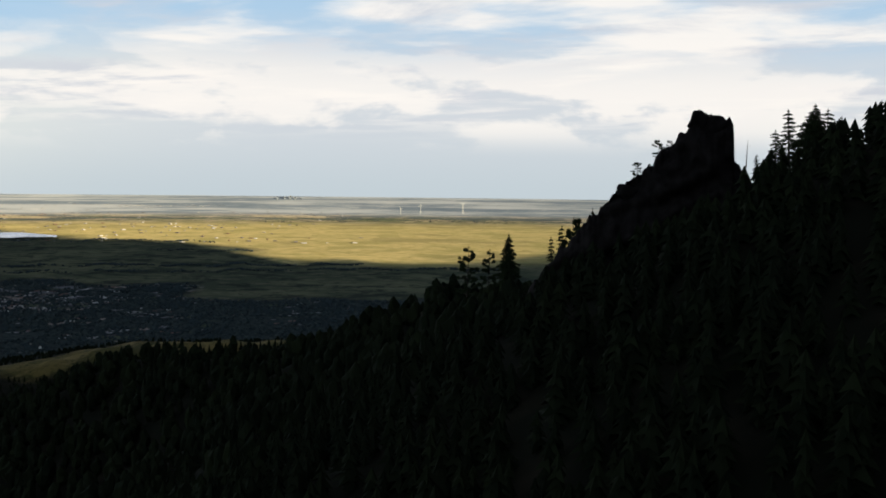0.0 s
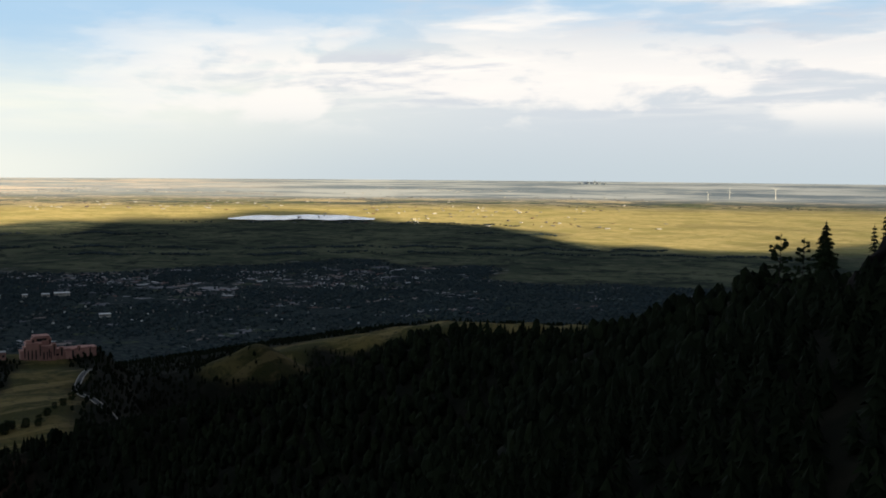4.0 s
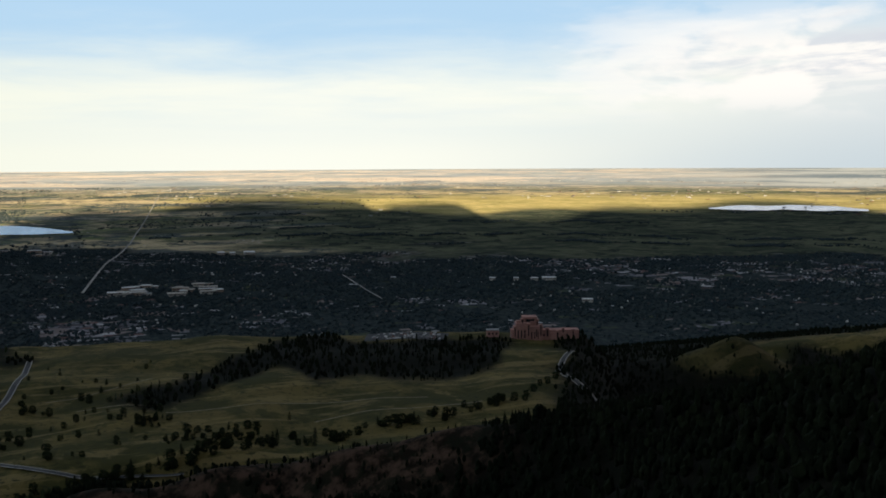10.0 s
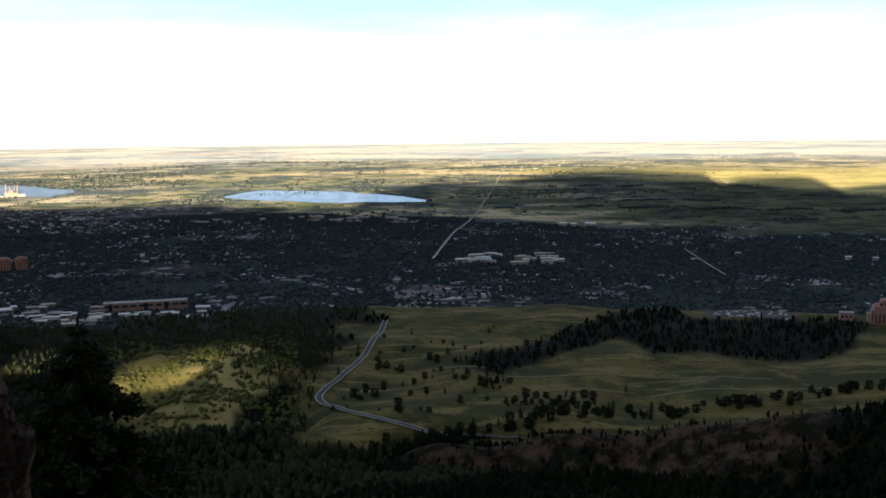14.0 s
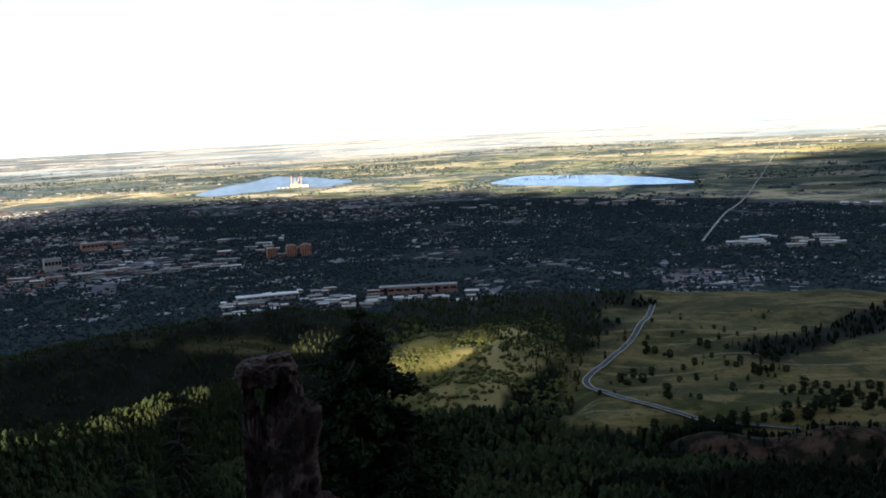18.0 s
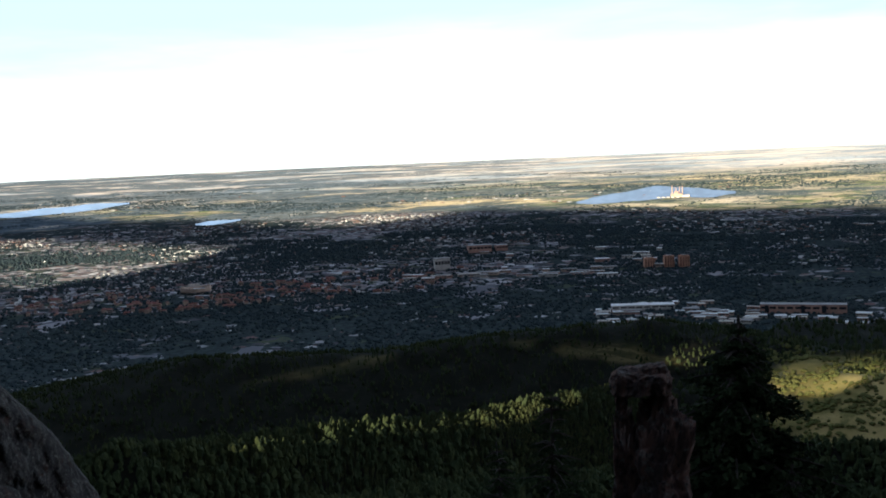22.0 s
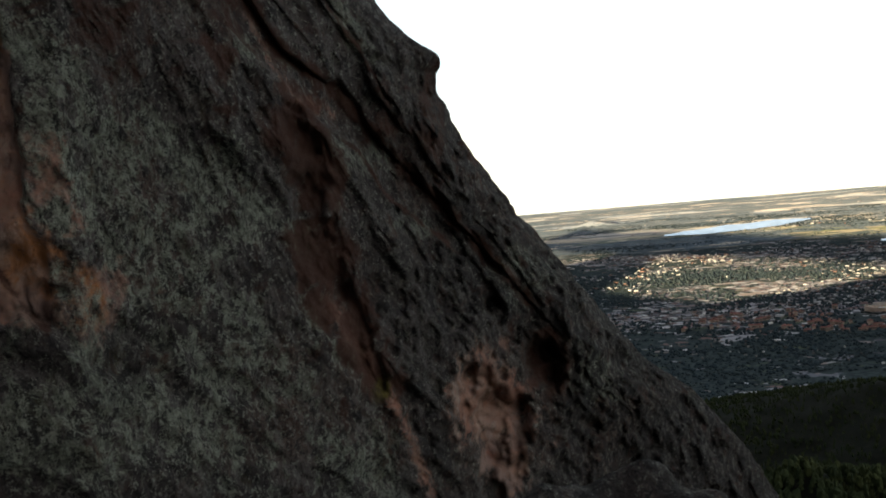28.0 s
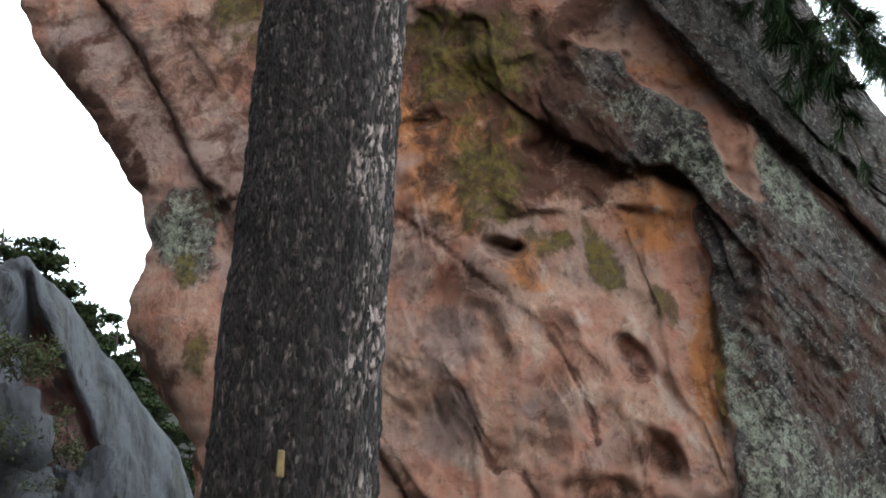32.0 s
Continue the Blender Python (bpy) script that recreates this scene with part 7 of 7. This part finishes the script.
def tower_block(az, d, w, h, label):
    root = tagged(new("apartment_tower"), label, "building", "apartment towers")
    root.matrix_world = stand(az, d, 12)
    part("wall", box_mesh("wall", ORANGE_BRICK, (-w, w, -w * 0.7, w * 0.7, 0, h)), root)
    part("wall", box_mesh("wall", ORANGE_BRICK, (-w * 0.55, w * 0.55, -w * 0.95, w * 0.95, 0, h * 1.06)), root)
    part("roof", box_mesh("roof", GREY_ROOF, (-w * 0.5, w * 0.5, -w * 0.6, w * 0.6, h * 1.06, h * 1.10)), root)
    for i in range(3):
        for s in (-0.75, -0.25, 0.25, 0.75):
            y = -w * 0.7 if abs(s) > 0.6 else -w * 0.95
            part("window_band", box_mesh("window_band", DARK_GLASS, (s * w - w * 0.07, s * w + w * 0.07, y - 0.5, y + 0.4, h * (0.08 + 0.3 * i), h * (0.32 + 0.3 * i))), root)


for az in (69.1, 70.15, 70.95):
    tower_block(az, 4530, 21, 47 if az != 69.1 else 40, "orange brick apartment tower with dark window bands")


def flat_block(name, az, d, w, dep, h, wall, roof, label, turn=0.0, bands=3, cat="building", group=""):
    root = tagged(new(name), label, cat, group)
    root.matrix_world = stand(az, d, turn)
    part("wall", box_mesh("wall", wall, (-w / 2, w / 2, -dep / 2, dep / 2, -3, h)), root)
    part("roof", box_mesh("roof", roof, (-w / 2 - 0.6, w / 2 + 0.6, -dep / 2 - 0.6, dep / 2 + 0.6, h, h + 1.2)), root)
    for i in range(bands):
        x = -w / 2 + (i + 0.5) * w / bands
        part("window_band", box_mesh("window_band", DARK_GLASS, (x - w / bands * 0.38, x + w / bands * 0.38, -dep / 2 - 0.5, -dep / 2 + 0.3, h * 0.45, h * 0.75)), root)
    return root


def on_view(az, el):
    """The nearest land past the first slopes that lies at a height angle."""
    d = np.arange(1500.0, 2400.0, 5.0)
    z = height(np.sin(radians(az)) * d, np.cos(radians(az)) * d)
    return az, float(d[np.argmax(z / d > math.tan(radians(el)))])


long = flat_block("office_building", 77.0, 3330, 250, 40, 24, RED_BRICK, GREY_ROOF, "long red brick office building with four storeys", 0, 10)
for x in (-105, 0, 60):
    part("stair_tower", box_mesh("stair_tower", DARK_GLASS, (x - 6, x + 6, -22, -15, 0, 22)), long)
flat_block("warehouse", 68.7, 3400, 200, 46, 14, PALE_WALL, WHITE_ROOF, "long low building with a white roof", 6, 8)
flat_block("hall", 76.8, 2740, 62, 40, 8, PALE_WALL, WHITE_ROOF, "low hall with a white roof among trees", -8, 4)
flat_block("office_tower", 57.8, 4720, 70, 40, 50, PALE_WALL, GREY_ROOF, "square pale office tower above the town's trees", 10, 5)
flat_block("office_building", 59.9, 5450, 120, 60, 34, RED_BRICK, GREY_ROOF, "broad red brick block above the town's trees", 10, 6)
flat_block("office_building", 61.1, 5500, 60, 60, 26, RED_BRICK, GREY_ROOF, "broad red brick block above the town's trees", 10, 4)
flat_block("reservoir_roof", *on_view(45.5, -10.45), 84, 40, 15, BROWN_ROOF, BROWN_ROOF, "wide low building with a flat brown roof above the forest", 0, 5)
flat_block("lodge", 37.6, 2560, 40, 24, 9, PALE_WALL, GREY_ROOF, "pale house with a grey roof among the trees", 15, 4)
flat_block("lodge", 55.6, 2330, 24, 14, 7, PALE_WALL, WHITE_ROOF, "white house at the forest's edge", 0, 3)
flat_block("lodge", 66.4, 2260, 26, 10, 6, PALE_WALL, WHITE_ROOF, "white house at the forest's edge", 0, 3)
flat_block("lodge", 82.6, 2500, 20, 16, 14, PALE_WALL, WHITE_ROOF, "white house among trees below the mesa", 20, 3)
for az, el, w, dep in ((117.6, -6.71, 60, 50), (116.8, -6.75, 30, 30), (114.5, -6.75, 26, 26), (115.8, -6.75, 22, 26), (101.2, -5.17, 60, 90), (100.3, -5.2, 30, 60), (99.7, -5.17, 40, 70), (119.7, -7.9, 40, 30)):
    a, d = by_angle(az, el)
    flat_block("warehouse", a, d, w, dep, 9, PALE_WALL, WHITE_ROOF, "low building with a bright white roof among dark trees", 5, 4, group="white roofs")

lot = random.Random(21)
for i in range(90):
    az, el = lot.uniform(66.0, 80.0), lot.uniform(-10.15, -8.75)
    if 74.6 < az and el > -9.3:
        continue
    a, d = by_angle(az, el)
    flat_block("commercial_building", a, d, lot.uniform(14, 52), lot.uniform(14, 34), lot.uniform(5, 9), lot.choice((PALE_WALL, STONE_WALL, RED_BRICK)),
               lot.choice((WHITE_ROOF, GREY_ROOF, WHITE_ROOF, PALE_WALL)), "flat-roofed works building on the edge of the town", lot.uniform(-15, 15), 4, group="works buildings")
for i in range(26):
    a, d = by_angle(lot.uniform(93.8, 99.5), lot.uniform(-7.3, -6.8))
    flat_block("commercial_building", a, d, lot.uniform(24, 80), lot.uniform(18, 40), lot.uniform(6, 11), lot.choice((PALE_WALL, STONE_WALL)),
               lot.choice((WHITE_ROOF, GREY_ROOF, PALE_WALL)), "flat-roofed shop building in the town", lot.uniform(-15, 15), 4, group="shop buildings")


for i in range(60):
    az, el = lot.choice(((lot.uniform(78, 91), lot.gauss(-4.75, 0.07)), (lot.uniform(60, 70), lot.gauss(-6.3, 0.25)), (lot.uniform(56, 68), lot.gauss(-7.0, 0.12))))
    a, d = by_angle(az, el)
    flat_block("commercial_building", a, d, lot.uniform(24, 90), lot.uniform(18, 50), lot.uniform(6, 11), lot.choice((PALE_WALL, STONE_WALL, RED_BRICK)),
               lot.choice((WHITE_ROOF, GREY_ROOF, PALE_WALL)), "flat-roofed shop building in the town", lot.uniform(-15, 15), 4, group="shop buildings")


def hipped(name, w, dep, h, wall, roof):
    """Wall and hipped roof meshes of a hall."""
    bm = bmesh.new()
    box(bm, -w / 2, w / 2, -dep / 2, dep / 2, -2, h)
    wm = bm_mesh("wall", bm, wall)
    bm = bmesh.new()
    e, r = 1.5, dep * 0.32
    p = [bm.verts.new(q) for q in ((-w / 2 - e, -dep / 2 - e, h), (w / 2 + e, -dep / 2 - e, h), (w / 2 + e, dep / 2 + e, h), (-w / 2 - e, dep / 2 + e, h), (-w / 2 + dep * 0.4, 0, h + r), (w / 2 - dep * 0.4, 0, h + r))]
    for q in ((0, 1, 5, 4), (1, 2, 5), (2, 3, 4, 5), (3, 0, 4), (3, 2, 1, 0)):
        bm.faces.new([p[i] for i in q])
    rm = bm_mesh("roof", bm, roof)
    bands = [box_mesh("window_band", DARK_GLASS, (-w * 0.42, w * 0.42, -dep / 2 - 0.4, -dep / 2 + 0.3, h * k, h * (k + 0.16))) for k in (0.2, 0.55)]
    return wm, rm, bands


HALLS = [hipped("hall", 46, 18, 14, STONE_WALL, TILE_ROOF), hipped("hall", 62, 18, 15, STONE_WALL, TILE_ROOF), hipped("hall", 30, 22, 20, STONE_WALL, TILE_ROOF), hipped("hall", 56, 16, 12, RED_BRICK, TILE_ROOF)]
for i in range(230):
    az = lot.triangular(33.5, 61, 45)
    a, d = by_angle(az, lot.uniform(-7.95, -6.75) + (0.25 if az > 52 else 0))
    if 42.6 < az < 46.2 and d > 4200:
        continue
    wm, rm, bands = lot.choice(HALLS)
    root = tagged(new("campus_hall"), "tan stone campus hall with a red tile roof", "building", "campus halls")
    root.matrix_world = stand(a, d, lot.choice((0, 90)) + lot.uniform(-14, 14), lot.uniform(0.35, 0.75))
    part("wall", wm, root)
    part("roof", rm, root)
    for b in bands:
        part("window_band", b, root)


def build_stadium():
    root = tagged(new("stadium"), "tan stone stadium bowl with pale stands", "stadium")
    root.matrix_world = stand(44.4, 4420, 10, 0.6)
    bm = bmesh.new()
    n, rings = 48, []
    for r, z in ((1.0, 0), (1.0, 24), (0.94, 26), (0.62, 4), (0.60, 0)):
        rings.append([bm.verts.new((math.cos(2 * math.pi * j / n) * 105 * r, math.sin(2 * math.pi * j / n) * 75 * r, z * (1 + 0.35 * math.cos(2 * math.pi * j / n) ** 2))) for j in range(n)])
    for a, b in zip(rings, rings[1:]):
        for j in range(n):
            bm.faces.new((a[j], a[(j + 1) % n], b[(j + 1) % n], b[j]))
    part("bowl", bm_mesh("bowl", bm, STONE_WALL), root)
    part("pitch", box_mesh("pitch", plain("turf", (0.05, 0.10, 0.03), 0.9), (-55, 55, -35, 35, 0, 2)), root)
    part("press_box", box_mesh("press_box", PALE_WALL, (-40, 40, 66, 82, 20, 44)), root)
    part("stand_roof", box_mesh("stand_roof", WHITE_ROOF, (-30, 50, -78, -50, 25, 27)), root)
    for x in (-90, 90):
        part("corner_tower", box_mesh("corner_tower", STONE_WALL, (x - 7, x + 7, -7, 7, 0, 40)), root)


build_stadium()


def build_power_station():
    root = tagged(new("power_station"), "pale power station with tall chimneys beside a reservoir", "power station")
    root.matrix_world = stand(70.7, 10000, 0, 0.72)
    part("hall", box_mesh("hall", STONE_WALL, (-90, 60, -30, 30, 0, 48)), root)
    part("hall", box_mesh("hall", PALE_WALL, (60, 150, -40, 20, 0, 30)), root)
    part("boiler_house", box_mesh("boiler_house", RED_BRICK, (-40, 10, -20, 40, 40, 78)), root)
    for x, h, r in ((-70, 150, 9), (-20, 125, 7), (25, 125, 7), (60, 140, 8)):
        bm = bmesh.new()
        bmesh.ops.create_cone(bm, segments=12, radius1=r, radius2=r * 0.7, depth=h, cap_ends=True)
        bmesh.ops.translate(bm, vec=(x, 35, h / 2), verts=bm.verts)
        c = part("chimney", bm_mesh("chimney", bm, STONE_WALL), root)
        bm = bmesh.new()
        bmesh.ops.create_cone(bm, segments=12, radius1=r * 0.85, radius2=r * 0.85, depth=10, cap_ends=True)
        bmesh.ops.translate(bm, vec=(x, 35, h - 5), verts=bm.verts)
        part("collar", bm_mesh("collar", bm, RED_BRICK), c)
    for i in range(5):
        part("shed", box_mesh("shed", PALE_WALL, (-260 + i * 60, -220 + i * 60, -90 - i * 9, -50 - i * 9, 0, 14)), root)


build_power_station()


def wind_turbine(az, el, top, spin):
    """A tapered mast, nacelle, hub and three blades."""
    a, d = by_angle(az, el)
    h = d * (math.tan(radians(top)) - math.tan(radians(el)))
    root = tagged(new("wind_turbine"), "white three-bladed wind turbine on the far prairie", "wind turbine", "wind turbines")
    root.matrix_world = stand(a, d)
    bm = bmesh.new()
    bmesh.ops.create_cone(bm, segments=10, radius1=h * 0.040, radius2=h * 0.026, depth=h, cap_ends=True)
    bmesh.ops.translate(bm, vec=(0, 0, h / 2), verts=bm.verts)
    part("mast", bm_mesh("mast", bm, STEEL_WHITE), root)
    part("nacelle", box_mesh("nacelle", STEEL_WHITE, (-h * 0.03, h * 0.03, -h * 0.06, h * 0.06, h - h * 0.02, h + h * 0.04)), root)
    for i in range(3):
        bm = bmesh.new()
        v = [bm.verts.new(p) for p in ((-h * 0.02, 0, 0), (h * 0.03, 0, 0), (h * 0.006, 0, h * 0.46), (-h * 0.004, 0, h * 0.46), (-h * 0.02, -h * 0.012, 0), (h * 0.03, -h * 0.012, 0), (h * 0.006, -h * 0.006, h * 0.46), (-h * 0.004, -h * 0.006, h * 0.46))]
        for q in ((0, 1, 2, 3), (7, 6, 5, 4), (0, 4, 5, 1), (1, 5, 6, 2), (2, 6, 7, 3), (3, 7, 4, 0)):
            bm.faces.new([v[j] for j in q])
        b = part("blade", bm_mesh("blade", bm, STEEL_WHITE), root)
        b.matrix_local = Matrix.Translation((0, -h * 0.07, h)) @ Matrix.Rotation(radians(spin + 120 * i), 4, 'Y')


wind_turbine(155.42, -1.55, -1.02, 60)
wind_turbine(153.1, -1.55, -1.12, 10)
wind_turbine(152.0, -1.62, -1.28, 95)

for az, h in ((145.3, 50), (145.7, 90), (146.0, 120), (146.25, 80), (146.6, 50)):
    a, d = by_angle(az, -0.83)
    flat_block("skyscraper", a, d, 70, 60, h, HAZE_BLUE, HAZE_BLUE, "hazy tower of the far city on the skyline", 0, 2, group="far city towers")

# ---------------------------------------------------------------- roofs without number
ROOF_MIX = material("mixed_roofs", 0.85)
kk = Nodes(ROOF_MIX)
rnd = kk.island()
kk.put(kk.b.inputs["Base Color"], kk.mix(kk.ramp(rnd, 0.72, 1.0), kk.mix(kk.ramp(rnd, 0.0, 0.7), (0.07, 0.06, 0.058), (0.21, 0.19, 0.18)), (0.62, 0.60, 0.57)))
PALE_MIX = material("pale_roofs", 0.85)
kk = Nodes(PALE_MIX)
rnd = kk.island()
kk.put(kk.b.inputs["Base Color"], kk.mix(kk.ramp(rnd, 0.35, 0.95), kk.mix(kk.ramp(rnd, 0.18, 0.2), (0.20, 0.12, 0.10), (0.16, 0.155, 0.16)), (0.62, 0.60, 0.585)))


def build_roofs():
    rng = np.random.RandomState(17)
    for name, az0, az1, d0, d1, n, tpl, w0, w1, h0, h1, label in (
            ("town_houses", 20, 134, 2700, 6200, 15000, house_template(), 2.6, 4.6, 4.5, 7, "small houses with grey and pale roofs among the trees"),
            ("town_blocks", 26, 78, 4000, 9000, 17000, flat_template(), 4, 16, 3.5, 8, "flat pale roofs of the town centre"),
            ("farm_buildings", 28, 150, 9500, 26000, 7000, flat_template(), 6, 26, 5, 9, "pale sheds and houses scattered far over the plain")):
        x, y = sprinkle(rng, az0, az1, d0, d1, n)
        # they gather in quarters
        q = rubble(x, y, 700 if d0 < 8000 else 2600, 23, 4)
        keep = (q > rng.uniform(-0.35, 0.75, n) + (0.25 if d0 > 8000 else 0)) & ((cover(x, y)[2] > 0.5) | (d0 > 8000)) & (rng.uniform(0, 0.8, n) < built_up(x, y) + (0.5 if d0 > 8000 else 0.12))
        x, y = x[keep], y[keep]
        m = len(x)
        scatter(name, tpl, x, y, height(x, y) + (2 if d0 < 8000 else 0), rng.uniform(h0, h1, m), rng.uniform(w0, w1, m), rng, ROOF_MIX if name == "town_houses" else PALE_MIX, label, "houses")


build_roofs()


def build_parked_cars():
    rng = np.random.RandomState(55)
    az, d = rng.uniform(107.8, 111.6, 110), 1697 + np.round(rng.uniform(-30, 30, 110) / 9) * 9
    x, y = np.sin(np.radians(az)) * d, np.cos(np.radians(az)) * d
    scatter("parked_cars", house_template(), x, y, height(x, y) + 1.0, rng.uniform(1.5, 2.0, 110), rng.uniform(1.9, 2.5, 110), rng, PALE_MIX, "rows of small parked cars on the asphalt lot", "cars")


build_parked_cars()

# ---------------------------------------------------------------- unseen clouds added over the mountain, which shade the town and slopes
CLOUD = plain("cloud_vapour", (0.75, 0.75, 0.76), 1.0, 0.1, 0.002)


def shade_cloud(y0, y1, z0, z1, x, seed):
    """An unseen bank of cloud on the mountain's far side, with lumpy edges, added to block the sun."""
    n, m = 60, 36
    y = np.linspace(y0, y1, n)[None, :]
    a = np.linspace(0, 2 * math.pi, m, endpoint=False)[:, None]
    up = (z1 + 6 * waves(y, y * 0, 160, seed) + z0 + 6 * waves(y, y * 0, 120, seed + 1)) / 2
    half = (z1 - z0) / 2 + 5 * waves(y, y * 0, 110, seed + 2)
    se = lambda v: np.sign(v) * np.abs(v) ** 0.5
    Z = up + half * se(np.sin(a))
    X = x + 120 * se(np.cos(a)) + 10 * waves(y + 0 * a, Z, 120, seed + 3)
    V = np.stack([X, y + 0 * a, Z], -1).reshape(-1, 3)
    me = mesh_from("cloud", V, grid_faces(m, n), CLOUD, True)
    return tagged(new("cloud", me), "unseen grey cloud bank added over the mountain to cast shade", "cloud")


lift = 500 * math.tan(radians(SUN_EL))
# bank heights are set by which land should lie lit or shaded
shade_cloud(60, 165, 72 + lift, 433 + lift, -1600, 3)
shade_cloud(140, 400, 60 + lift, 433 + lift, -1600, 4)
shade_cloud(380, 760, 40 + lift, 433 + lift, -1600, 5)
shade_cloud(2480, 3900, 232 + lift, 322 + lift, -1600, 9)
